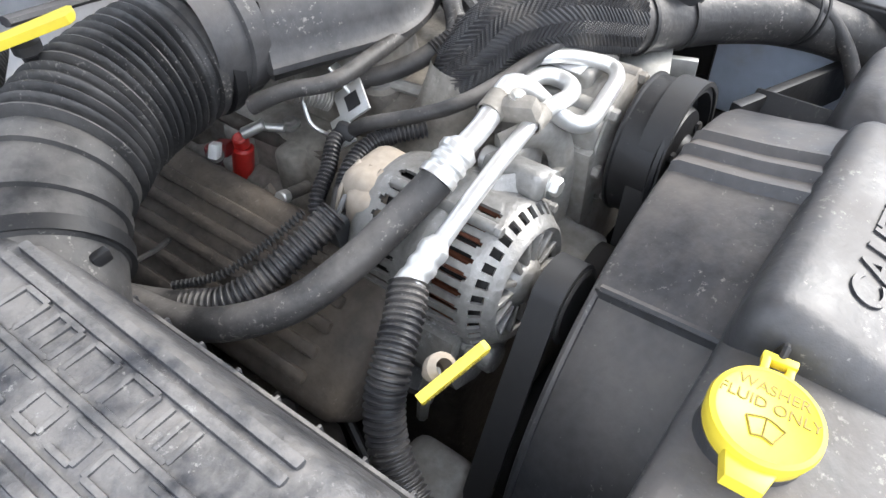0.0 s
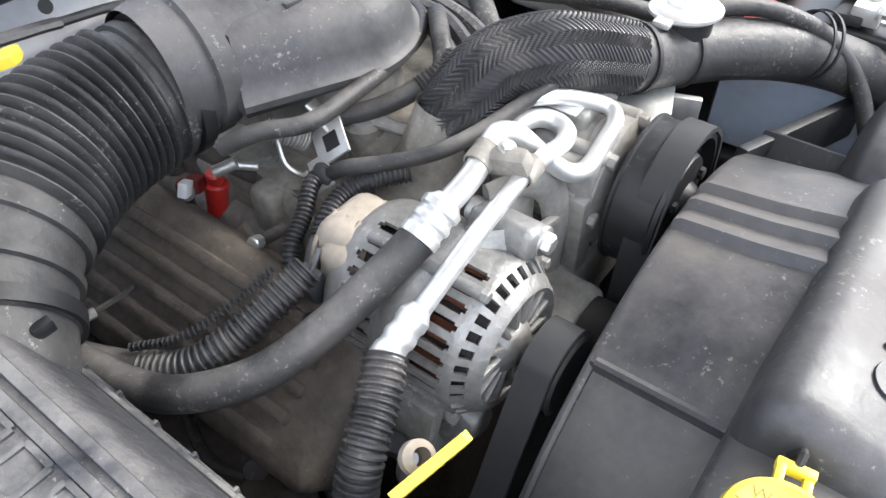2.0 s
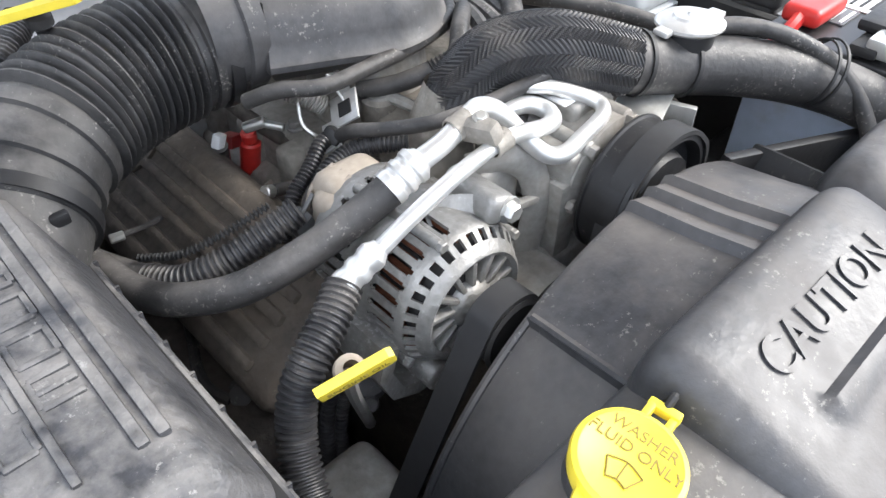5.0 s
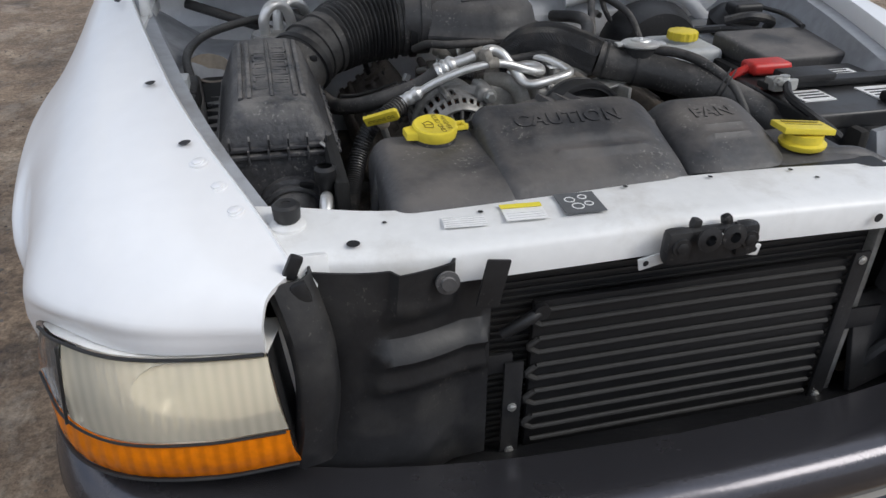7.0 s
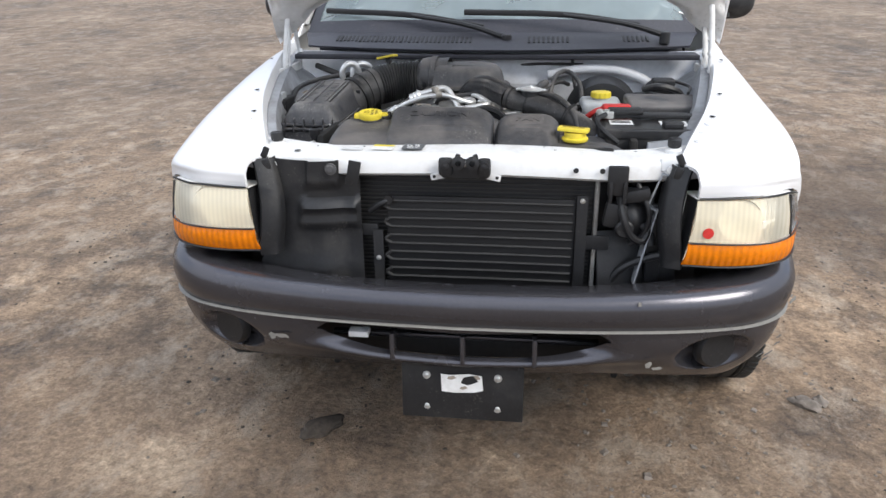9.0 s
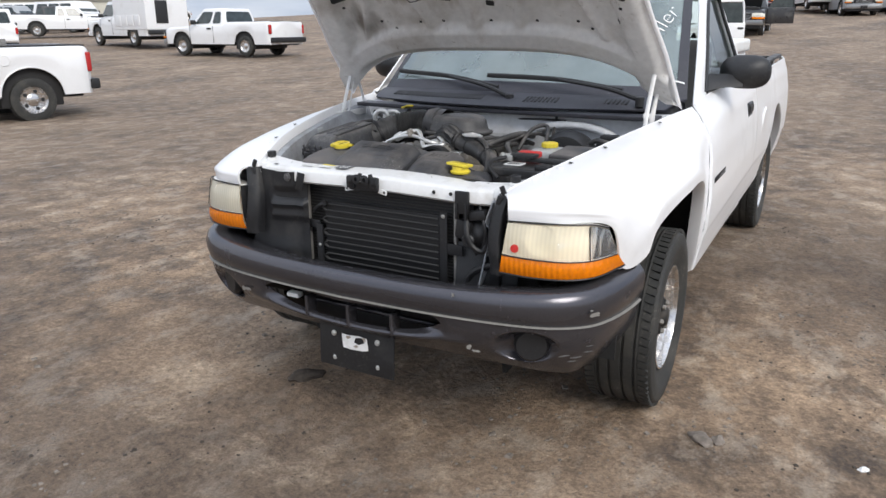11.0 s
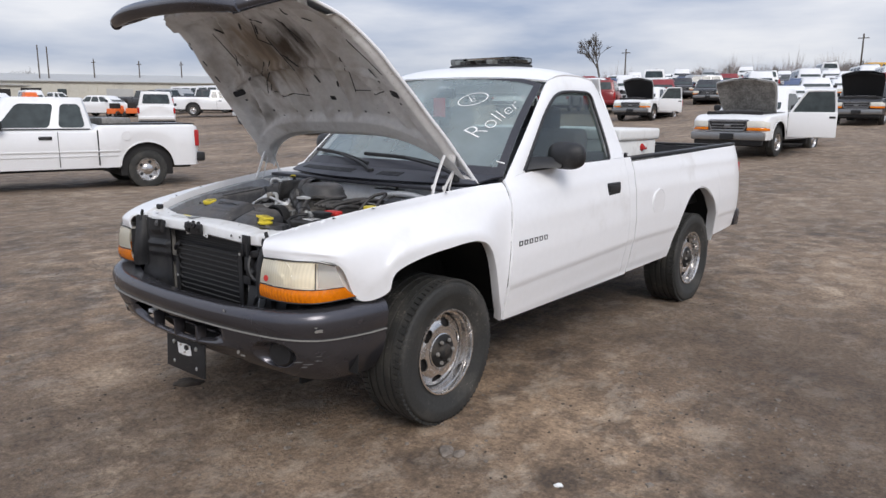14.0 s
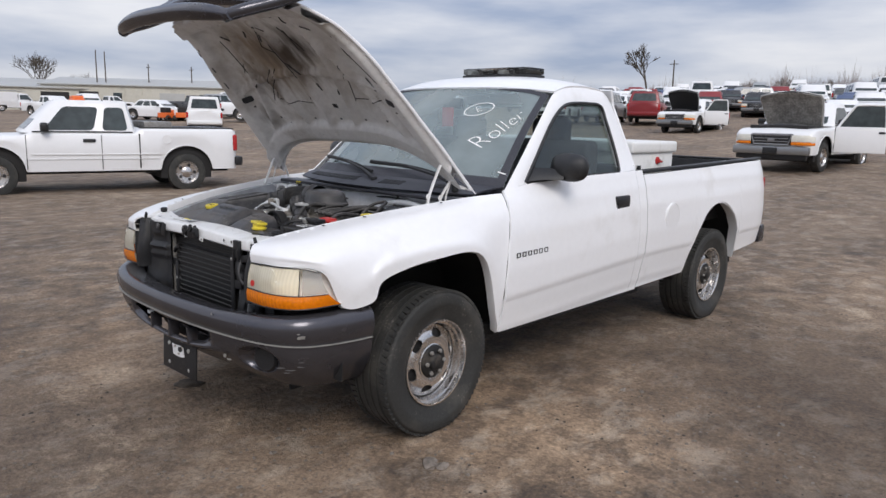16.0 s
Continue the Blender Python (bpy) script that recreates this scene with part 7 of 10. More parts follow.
ic = [tube([mx @ Vector((p[0] * 0.8, p[1] * 0.8 - 0.001, 0.0002)) for p in pts], 0.0005, 5, 20) for pts in (
    [(-0.013, -0.006, 0), (0, -0.002, 0), (0.013, -0.006, 0)], [(-0.013, -0.006, 0), (-0.010, -0.012, 0), (-0.007, -0.019, 0)], [(0.013, -0.006, 0), (0.010, -0.012, 0), (0.007, -0.019, 0)], [(-0.007, -0.019, 0), (0, -0.017, 0), (0.007, -0.019, 0)], [(0, -0.003, 0), (0, -0.010, 0), (0, -0.017, 0)])]
part("cap_symbol", join(*ic), M_YELLOW_D, cap, "engraved windscreen washer symbol")
part("cap_neck", lathe([(-0.03, 0.03), (-0.008, 0.030), (-0.008, 0)], CAPC, CAPN, 32), M_SHROUD, cap)
part("cap_strap", tube([cap_at(CR + 0.012, 0.001), cap_at(CR + 0.02, 0.001, 0.006), cap_at(CR + 0.024, 0.003, -0.008)], 0.0025, 8, 12), M_BLACK, cap)
PSC = Vector((0.258, -0.540, 0.940))
pcap = part("overflow_cap", lathe([(-0.024, 0.030), (-0.020, 0.033), (-0.016, 0.033), (-0.014, 0.027), (-0.002, 0.027), (-0.001, 0)], PSC, (0, 0, 1), 36), M_YELLOW, truck, "yellow overflow tank cap with a flat lid")
part("cap_lid", box(PSC + Vector((-0.004, 0.002, 0.004)), (0.076, 0.046, 0.009), 0.002, (-4, 3, -10)), M_YELLOW, pcap)
for i in range(3):
    part("print_bar", box(PSC + Vector((-0.004, 0.012 - 0.010 * i, 0.0092 - 0.0007 * i)), (0.056, 0.003, 0.0008), 0, (-4, 3, -10)), M_YELLOW_D, pcap)

# dipstick handles
for a, b, txt, grip in ((Vector((-0.349, -0.289, 0.911)), Vector((-0.298, -0.306, 0.927)), "ENGINE OIL", -0.05), (Vector((-0.372, 0.1050, 1.0360)), Vector((-0.3027, 0.0646, 1.0528)), "TRANS FLUID", 0.0)):
    d = (b - a)
    ex = d.normalized()
    mh = frame_at((a + b) / 2, ex, Vector((-0.3, -0.35, 1)) if grip else Vector((-0.6, -0.8, 0.1)))
    hb = prism([(-d.length / 2, -0.0085), (d.length / 2 - 0.004, -0.0105 if grip else -0.0125), (d.length / 2, -0.007), (d.length / 2, 0.007), (d.length / 2 - 0.004, 0.0105 if grip else 0.0125), (-d.length / 2, 0.0085)], 0.007, mh @ Matrix.Translation((0, 0, -0.0035)), 0.0015)
    dip = part("dipstick", hb, M_YELLOW, truck, "yellow dipstick pull handle")
    part("handle_lettering", lettering(txt, 0.0085, mh @ Matrix.Translation((0, -0.0005, 0.0036)), 0.0003), M_YELLOW_D, dip)
    mid = (a + b) / 2
    part("dipstick_stopper", lathe([(0, 0.006), (0.004, 0.011), (0.012, 0.011), (0.016, 0.006), (0.03, 0.005)], mid + Vector((0.004, 0.010, -0.006)), (0.1, 0.55, -0.8) if grip else (0.05, 0.1, -1), 18), M_TAN if grip else M_BLACK, dip)
    part("dipstick_tube", tube([mid + Vector((0.006, 0.02, -0.025)), mid + Vector((0.03, 0.05, -0.10)), mid + Vector((0.07, 0.09, -0.22))], 0.006, 8, 20), M_STEEL if grip else M_BLACK, dip)

# ---- alternator ----
AC_ = Vector((-0.183, 0, 0.862))
ALT_SLOTS, PITCH = 30, 7


def alternator_shell():
    """Cast housing turned from a profile, with rows of slots left open between its bars."""
    prof = [(0.120, 0.0), (0.120, 0.046), (0.124, 0.056), (0.132, 0.0645), (0.140, 0.0670), (0.147, 0.0675), (0.150, 0.0676), (0.176, 0.0676), (0.180, 0.0675), (0.186, 0.0680), (0.189, 0.0715), (0.206, 0.0715), (0.209, 0.0685),
            (0.215, 0.0682), (0.218, 0.0682), (0.244, 0.0680), (0.247, 0.0678), (0.252, 0.0672), (0.255, 0.0655), (0.263, 0.0590), (0.266, 0.0565), (0.270, 0.0540), (0.272, 0.0510), (0.270, 0.0470), (0.262, 0.0455)]
    n = ALT_SLOTS * PITCH
    rows = [[AC_ + Vector((r * math.sin(2 * math.pi * j / n), -a, r * math.cos(2 * math.pi * j / n))) for j in range(n)] for a, r in prof]
    bm = bmesh.new()
    vs = [[bm.verts.new(q) for q in row] for row in rows[1:]]
    hub = bm.verts.new(rows[0][0])
    for j in range(n):
        bm.faces.new((hub, vs[0][(j + 1) % n], vs[0][j]))
    wide, tip = (1, 2, 3, 4), (2, 3)
    cut = {4: tip, 5: wide, 6: tip, 12: tip, 13: wide, 14: tip, 17: wide}
    for i in range(len(vs) - 1):
        for j in range(n):
            deg = (360.0 * (j - j % PITCH + 3.5) / n + 180) % 360 - 180
            solid = (-4 < deg < 60 and i < 16) or deg > 150 or -168 < deg < -128
            if not solid and i in cut and j % PITCH in cut[i]:
                continue
            bm.faces.new((vs[i][j], vs[i][(j + 1) % n], vs[i + 1][(j + 1) % n], vs[i + 1][j]))
    bmesh.ops.recalc_face_normals(bm, faces=bm.faces)
    bm.normal_update()
    bmesh.ops.solidify(bm, geom=bm.faces[:], thickness=0.0035)
    bmesh.ops.recalc_face_normals(bm, faces=bm.faces)
    return bm


alt = part("alternator", alternator_shell(), M_ALU, truck, "cast aluminium alternator with cooling slots", smooth=50)
part("bearing_hub", lathe([(0.250, 0.024), (0.268, 0.022), (0.276, 0.012), (0.276, 0.0)], AC_, (0, -1, 0), 48), M_ALU, alt, smooth=45)
part("upper_lug", join(grid_bm([[AC_ + Vector((x + w * 0.9, -y, z - w * 0.4)) for w in (-h_, h_)] for x, y, z, h_ in ((0.020, 0.206, 0.058, 0.024), (0.030, 0.212, 0.064, 0.021), (0.040, 0.222, 0.068, 0.018), (0.049, 0.234, 0.070, 0.016), (0.053, 0.250, 0.070, 0.015))], thick=-0.020), box((-0.138, -0.228, 0.927), (0.030, 0.058, 0.026), 0.009, (0, 20, 0), 3)), M_ALU, alt, smooth=50)
part("lower_lug", join(grid_bm([[AC_ + Vector((x, -y, z)) for y in (0.185, 0.20, 0.235, 0.25)] for x, z in ((-0.064, -0.020), (-0.072, -0.046), (-0.062, -0.072), (-0.040, -0.084), (0.0, -0.086), (0.04, -0.078))], thick=0.014), rod((-0.210, -0.19, 0.782), (-0.210, -0.262, 0.782), 0.015, 20)), M_ALU, alt, smooth=50)
for a0 in (-18, 66, -124, 150):
    w = radians(a0)
    c = AC_ + Vector((0.0700 * math.sin(w), -0.200, 0.0700 * math.cos(w)))
    part("through_bolt", join(rod(c + Vector((0, 0.05, 0)), c + Vector((0, -0.052, 0)), 0.0048, 10), hexbolt(c + Vector((0, -0.052, 0)), (0, -1, 0), 0.0052, 0.005, False)), M_ALU, alt)
part("stator", lathe([(0.135, 0.0), (0.135, 0.056), (0.260, 0.056), (0.262, 0.0)], AC_, (0, -1, 0), 40), M_DARK, alt)
for a0 in range(0, 360, 9):
    w = radians(a0)
    c = AC_ + Vector((0.0578 * math.cos(w), -0.232, 0.0578 * math.sin(w)))
    part("winding", tube([c + Vector((0, 0.018, 0)), c + Vector((0.0015 * math.cos(w), 0.0, 0.0015 * math.sin(w))), c + Vector((0, -0.018, 0))], 0.0032, 6, 6), M_COPPER, alt)
for i in range(14):
    w = 2 * math.pi * i / 14
    b = box((0, 0, 0.036), (0.0050, 0.010, 0.030), 0.002)
    b.transform(Matrix.Translation(AC_ + Vector((0, -0.265, 0))) @ Matrix.Rotation(w, 4, "Y"))
    part("spoke", b, M_ALU, alt)
part("mount_bolt", join(hexbolt((-0.132, -0.256, 0.926), (0, -1, 0), 0.0085, 0.009), rod((-0.132, -0.19, 0.926), (-0.132, -0.257, 0.926), 0.011, 16)), M_STEEL, alt)
part("alt_pulley", lathe([(0.285, 0.0), (0.285, 0.026), (0.288, 0.033), (0.290, 0.031), (0.312, 0.031), (0.314, 0.033), (0.316, 0.029), (0.312, 0.024), (0.311, 0)], AC_, (0, -1, 0), 40), M_DARK, alt, "black belt pulley")
tan = part("brush_cover", join(rbox(-0.232, -0.150, -0.150, -0.112, 0.850, 0.918, 0.022), rbox(-0.222, -0.158, -0.140, -0.100, 0.856, 0.926, 0.020)), M_TAN, truck, "tan heat-stained plastic cover", smooth=60)
for i in range(3):
    part("cover_rib", tube([(-0.229, -0.128 + 0.012 * i, 0.882), (-0.219, -0.130 + 0.012 * i, 0.912), (-0.196, -0.132 + 0.012 * i, 0.925)], 0.0024, 6, 12), M_TAN, tan)
part("alt_connector", join(box((-0.238, -0.112, 0.880), (0.020, 0.020, 0.034), 0.004, (10, -20, 0)), tube([(-0.244, -0.118, 0.897), (-0.236, -0.118, 0.905), (-0.226, -0.116, 0.912)], 0.0022, 6, 10)), M_LABGREY, truck, "grey wiring connector with a wire clip")

# ---- serpentine belt, in the plane of the pulleys ----
BY = -0.300
loop = [(-0.150, 0.872), (-0.163, 0.890), (-0.183, 0.8955), (-0.203, 0.889), (-0.216, 0.868), (-0.255, 0.795), (-0.300, 0.705), (-0.318, 0.66), (-0.310, 0.62), (-0.28, 0.60), (-0.10, 0.55), (0.02, 0.56), (0.085, 0.70), (0.088, 0.885), (0.066, 0.935), (0.020, 0.9535), (-0.026, 0.935), (-0.046, 0.885), (-0.060, 0.80), (-0.090, 0.775), (-0.120, 0.79), (-0.145, 0.84)]
n = 160
pts = [Vector((q.x, 0, q.z)) for q in crom([(x, 0, z) for x, z in loop + loop[:1]], n)][:-1]
rows = []
for i, q in enumerate(pts):
    t = (pts[(i + 1) % len(pts)] - pts[i - 1]).normalized()
    o = Vector((-t.z, 0, t.x)) * -0.0022
    rows.append([q + o + Vector((0, BY - 0.0125, 0)), q + o + Vector((0, BY + 0.0125, 0)), q - o + Vector((0, BY + 0.0125, 0)), q - o + Vector((0, BY - 0.0125, 0))])
rows.append(rows[0])
part("serpentine_belt", grid_bm(rows, closed=True), M_BELT, truck, "black rubber serpentine belt", smooth=40)
for x, z, r in ((-0.100, 0.812, 0.034), (-0.288, 0.640, 0.034), (-0.05, 0.60, 0.07)):
    pul = part("idler_pulley", lathe([(0, 0), (0, r * 0.5), (0.004, r * 0.9), (0.002, r), (0.028, r), (0.026, r * 0.9), (0.024, r * 0.4), (0.030, r * 0.3), (0.030, 0)], (x, BY + 0.014, z), (0, -1, 0), 32), M_DARK, truck, "dark idler pulley")
    part("pulley_bolt", hexbolt((x, BY - 0.018, z), (0, -1, 0), 0.009, 0.008), M_STEEL, pul)
part("tensioner", rbox(-0.34, -0.27, -0.29, -0.22, 0.62, 0.72, 0.02), M_ALU_DIRTY, truck, "dirty cast belt tensioner")
part("idler_mount", rbox(-0.13, -0.06, -0.29, -0.20, 0.79, 0.835, 0.015), M_ALU_DIRTY, truck)

# ---- compressor ----
CC = Vector((0.018, 0, 0.884))
comp = part("ac_compressor", join(
    lathe([(0.120, 0.0), (0.120, 0.045), (0.128, 0.055), (0.170, 0.057), (0.172, 0.061), (0.184, 0.061), (0.186, 0.056), (0.225, 0.056), (0.228, 0.062), (0.252, 0.062), (0.256, 0.05), (0.258, 0)], CC, (0, -1, 0), 44),
    rbox(-0.045, 0.0, -0.25, -0.15, 0.86, 0.930, 0.008), rbox(-0.005, 0.06, -0.22, -0.155, 0.925, 0.952, 0.008)), M_ALU_DIRTY, truck, "dirty aluminium air-conditioning compressor", smooth=40)
for w in (20, 75, 130, 185, 240, 300):
    a = radians(w)
    c = CC + Vector((0.058 * math.cos(a), -0.252, 0.058 * math.sin(a)))
    part("compressor_lug", join(rod(c + Vector((0, 0.07, 0)), c, 0.009, 14), hexbolt(c, (0, -1, 0), 0.007, 0.007, False)), M_ALU_DIRTY, comp)
part("compressor_label", box((0.0085, -0.19, 0.9535), (0.04, 0.045, 0.002), 0.0), M_LABEL, comp, "worn pale compressor label")
part("corner_bolt", hexbolt((-0.036, -0.237, 0.900), (0.05, -0.1, 1), 0.009, 0.008), M_STEEL, comp)
part("bracket_post", box((-0.040, -0.238, 0.86), (0.026, 0.028, 0.085), 0.004), M_ALU_DIRTY, comp)
part("clutch_pulley", lathe([(0.264, 0.0), (0.264, 0.060), (0.266, 0.0685), (0.2685, 0.0685), (0.270, 0.0665), (0.304, 0.0665), (0.306, 0.0690), (0.310, 0.0680), (0.311, 0.062), (0.300, 0.058), (0.299, 0.048), (0.308, 0.044), (0.310, 0.022), (0.318, 0.018), (0.319, 0)], CC, (0, -1, 0), 64), M_BLACK, comp, "black clutch pulley", smooth=35)
for w in (30, 150, 270):
    a = radians(w)
    part("clutch_rivet", hexbolt(CC + Vector((0.034 * math.cos(a), -0.310, 0.034 * math.sin(a))), (0, -1, 0), 0.006, 0.004, False), M_DARK, comp)
# accessory bracket behind the alternator
arc = [(-0.125, -0.20, 0.935), (-0.095, -0.215, 0.938), (-0.070, -0.225, 0.920), (-0.062, -0.23, 0.890), (-0.066, -0.232, 0.855), (-0.080, -0.235, 0.82)]
part("accessory_bracket", join(tube(arc, 0.0065, 8, 40, flat=2.2), rbox(-0.16, -0.07, -0.215, -0.20, 0.80, 0.93, 0.01), box((-0.085, -0.232, 0.893), (0.05, 0.008, 0.008), 0.002, (0, 14, 0)), rbox(-0.10, 0.07, -0.255, -0.14, 0.74, 0.825, 0.02)), M_ALU_DIRTY, truck, "dirty cast accessory bracket")
part("strut_plate", join(box((0.085, -0.235, 0.928), (0.07, 0.05, 0.005), 0.002, (0, -4, 20)), box((0.105, -0.255, 0.915), (0.008, 0.05, 0.03), 0.002, (0, 0, 20))), M_STEEL, truck, "bent zinc bracket under the radiator hose")

# ---- air-conditioning pipes and hoses ----
PIPE1 = [(-0.184, -0.204, 0.970), (-0.158, -0.206, 0.978), (-0.131, -0.203, 0.986), (-0.112, -0.200, 0.988), (-0.096, -0.207, 0.980), (-0.080, -0.220, 0.958), (-0.066, -0.236, 0.940), (-0.052, -0.246, 0.938), (-0.024, -0.244, 0.942), (0.008, -0.240, 0.948), (0.020, -0.228, 0.951), (0.010, -0.212, 0.957), (-0.010, -0.196, 0.965), (-0.030, -0.180, 0.968)]
p1 = part("suction_pipe", tube(PIPE1, [0.0092, 0.0088, 0.0080, 0.0072, 0.0068], 14, 120), M_PIPE, truck, "bright aluminium suction pipe")
PIPE2 = [(-0.246, -0.229, 0.934), (-0.215, -0.232, 0.951), (-0.169, -0.233, 0.967), (-0.124, -0.232, 0.974), (-0.095, -0.231, 0.971), (-0.058, -0.226, 0.958), (-0.032, -0.216, 0.950), (-0.024, -0.200, 0.950), (-0.034, -0.186, 0.953), (-0.055, -0.178, 0.95), (-0.07, -0.172, 0.935)]
p2 = part("pressure_pipe", tube(PIPE2, [0.0070, 0.0068, 0.0066, 0.0072, 0.0085, 0.0080], 14, 110), M_PIPE, truck, "bright aluminium pressure pipe")
for a, b, r in ((Vector((-0.210, -0.199, 0.955)), Vector((-0.178, -0.203, 0.972)), 0.0155), (Vector((-0.279, -0.224, 0.914)), Vector((-0.243, -0.2285, 0.936)), 0.0118)):
    ln = (b - a).length
    part("crimp_collar", lathe([(0, r * 0.9), (0, r), (ln * 0.18, r), (ln * 0.24, r * 0.90), (ln * 0.32, r * 0.90), (ln * 0.38, r), (ln * 0.48, r), (ln * 0.54, r * 0.90), (ln * 0.62, r * 0.90), (ln * 0.68, r), (ln * 0.82, r), (ln * 0.92, r * 0.75), (ln, r * 0.62)], a, b - a, 24), M_PIPE, truck, "crimped aluminium hose collar", smooth=30)
part("pipe_clamp", join(box((-0.133, -0.217, 0.984), (0.016, 0.044, 0.022), 0.007, (-12, -20, 12)), lathe([(-0.009, 0.0078), (-0.009, 0.0095), (0.009, 0.0095), (0.009, 0.0078)], (-0.122, -0.232, 0.9745), (0.9, 0.02, 0.12), 20), lathe([(-0.009, 0.0092), (-0.009, 0.0110), (0.009, 0.0110), (0.009, 0.0092)], (-0.138, -0.2035, 0.984), (0.9, 0.02, 0.25), 20)), M_MANIF, truck, "grey steel clamp joining both pipes")
part("clamp_bolt", hexbolt((-0.131, -0.219, 0.9945), (-0.2, -0.25, 1), 0.0048, 0.004), M_STEEL, truck)
HOSE1 = [(-0.206, -0.199, 0.955), (-0.240, -0.184, 0.929), (-0.284, -0.172, 0.910), (-0.328, -0.152, 0.892), (-0.363, -0.112, 0.876), (-0.378, -0.068, 0.864), (-0.385, -0.020, 0.858), (-0.395, 0.050, 0.85), (-0.42, 0.14, 0.85)]
part("suction_hose", tube(HOSE1, 0.0140, 20, 90), M_RUBBER, truck, "thick grey-black rubber suction hose")
CORR = [(-0.276, -0.2235, 0.915), (-0.300, -0.236, 0.904), (-0.327, -0.247, 0.892), (-0.346, -0.254, 0.870), (-0.361, -0.270, 0.842), (-0.375, -0.305, 0.815), (-0.392, -0.365, 0.800), (-0.415, -0.43, 0.805), (-0.430, -0.47, 0.84)]
part("ribbed_hose", tube(CORR, 0.0142, 18, None, 0.0012, 0.0052), M_CORR, truck, "ribbed black hose sleeve", smooth=25)
part("pressure_line", tube([(-0.430, -0.474, 0.862), (-0.432, -0.492, 0.885), (-0.436, -0.52, 0.87), (-0.440, -0.555, 0.82), (-0.44, -0.58, 0.74)], 0.009, 12, 30), M_PIPE, truck, "bare aluminium line beside the radiator")
part("line_fitting", join(lathe([(0, 0.010), (0.004, 0.015), (0.022, 0.015), (0.028, 0.011), (0.045, 0.010)], (-0.430, -0.476, 0.925), (0, 0, -1), 20)), M_BLACK, truck, "black service port cap")
part("port_neck", tube([(-0.430, -0.476, 0.89), (-0.432, -0.482, 0.87), (-0.434, -0.50, 0.84)], 0.008, 10, 12), M_PIPE, truck)
LOOM = [(-0.245, -0.121, 0.908), (-0.276, -0.114, 0.894), (-0.313, -0.104, 0.879), (-0.343, -0.087, 0.867), (-0.362, -0.056, 0.859)]
part("wiring_loom", tube(LOOM, 0.0125, 16, None, 0.0011, 0.0055), M_CORR, truck, "ribbed black wiring loom", smooth=25)
part("loom_tail", tube([(-0.362, -0.056, 0.859), (-0.378, -0.01, 0.852), (-0.40, 0.05, 0.85), (-0.43, 0.12, 0.86)], 0.012, 12, 30), M_RUBBER, truck)
part("loom_lacing", tube([(-0.262, -0.103, 0.912), (-0.30, -0.092, 0.897), (-0.335, -0.076, 0.884), (-0.36, -0.045, 0.874)], 0.0028, 6, None, 0.0012, 0.004), M_INK, truck)
THIN = [(-0.155, -0.052, 0.905), (-0.150, -0.074, 0.922), (-0.138, -0.113, 0.938), (-0.116, -0.146, 0.950), (-0.081, -0.164, 0.958), (-0.041, -0.176, 0.966), (-0.014, -0.186, 0.974), (0.01, -0.186, 0.972)]
part("vacuum_hose", tube(THIN, 0.0068, 12, 70), M_RUBBER, truck, "thin grey rubber hose")
CORRB = [(-0.118, -0.118, 0.918), (-0.142, -0.098, 0.916), (-0.166, -0.087, 0.911), (-0.192, -0.090, 0.905), (-0.210, -0.097, 0.895)]
part("small_loom", tube(CORRB, 0.0085, 14, None, 0.0009, 0.0042), M_CORR, truck, "small ribbed loom", smooth=25)
part("small_loom", tube([(-0.141, -0.045, 0.902), (-0.168, -0.050, 0.906), (-0.194, -0.063, 0.894), (-0.224, -0.075, 0.880), (-0.245, -0.095, 0.850), (-0.262, -0.10, 0.81)], 0.0070, 12, None, 0.0009, 0.0042), M_CORR, truck, smooth=25)
part("tape_wrap", tube([(-0.208, -0.096, 0.897), (-0.224, -0.102, 0.880), (-0.238, -0.106, 0.862)], 0.0095, 12, 16), M_RUBBER, truck)
part("lower_loom", tube([(-0.252, -0.125, 0.86), (-0.270, -0.118, 0.80), (-0.290, -0.104, 0.745)], 0.0085, 12, None, 0.0009, 0.0045), M_CORR, truck, smooth=25)
part("lower_wire", tube([(-0.290, -0.104, 0.745), (-0.293, -0.112, 0.715), (-0.290, -0.135, 0.690), (-0.300, -0.165, 0.665), (-0.315, -0.20, 0.65), (-0.33, -0.24, 0.62)], 0.0055, 8, 40), M_RUBBER, truck)
part("wire_clip", box((-0.291, -0.106, 0.742), (0.034, 0.018, 0.014), 0.003, (0, -10, 20)), M_DUSTY, truck)
for dx in (0.0, 0.022):
    part("lower_loom", tube([(-0.235 + dx, -0.165, 0.82), (-0.26 + dx, -0.172, 0.76), (-0.285 + dx * 0.8, -0.18, 0.70), (-0.30 + dx * 0.5, -0.20, 0.62)], 0.0075, 10, None, 0.0008, 0.0045), M_CORR, truck, smooth=25)

part("lower_wire", tube([(-0.315, 0.03, 0.72), (-0.327, 0.0, 0.70), (-0.342, -0.036, 0.70), (-0.346, -0.066, 0.70), (-0.338, -0.095, 0.70)], 0.0062, 8, 30), M_RUBBER, truck)
part("sensor_plug", lathe([(0, 0.0), (0, 0.012), (0.006, 0.017), (0.018, 0.017), (0.022, 0.012), (0.034, 0.011), (0.035, 0)], (-0.312, -0.082, 0.685), (-0.5, -0.5, 0.6), 20), M_DUSTY, truck, "dusty round sensor plug")
part("tensioner_post", join(rod((-0.225, -0.165, 0.70), (-0.245, -0.200, 0.752), 0.020, 18), rod((-0.236, -0.188, 0.712), (-0.258, -0.218, 0.742), 0.0075, 12)), M_RUBBER, truck, "dark rubber elbow under the alternator")
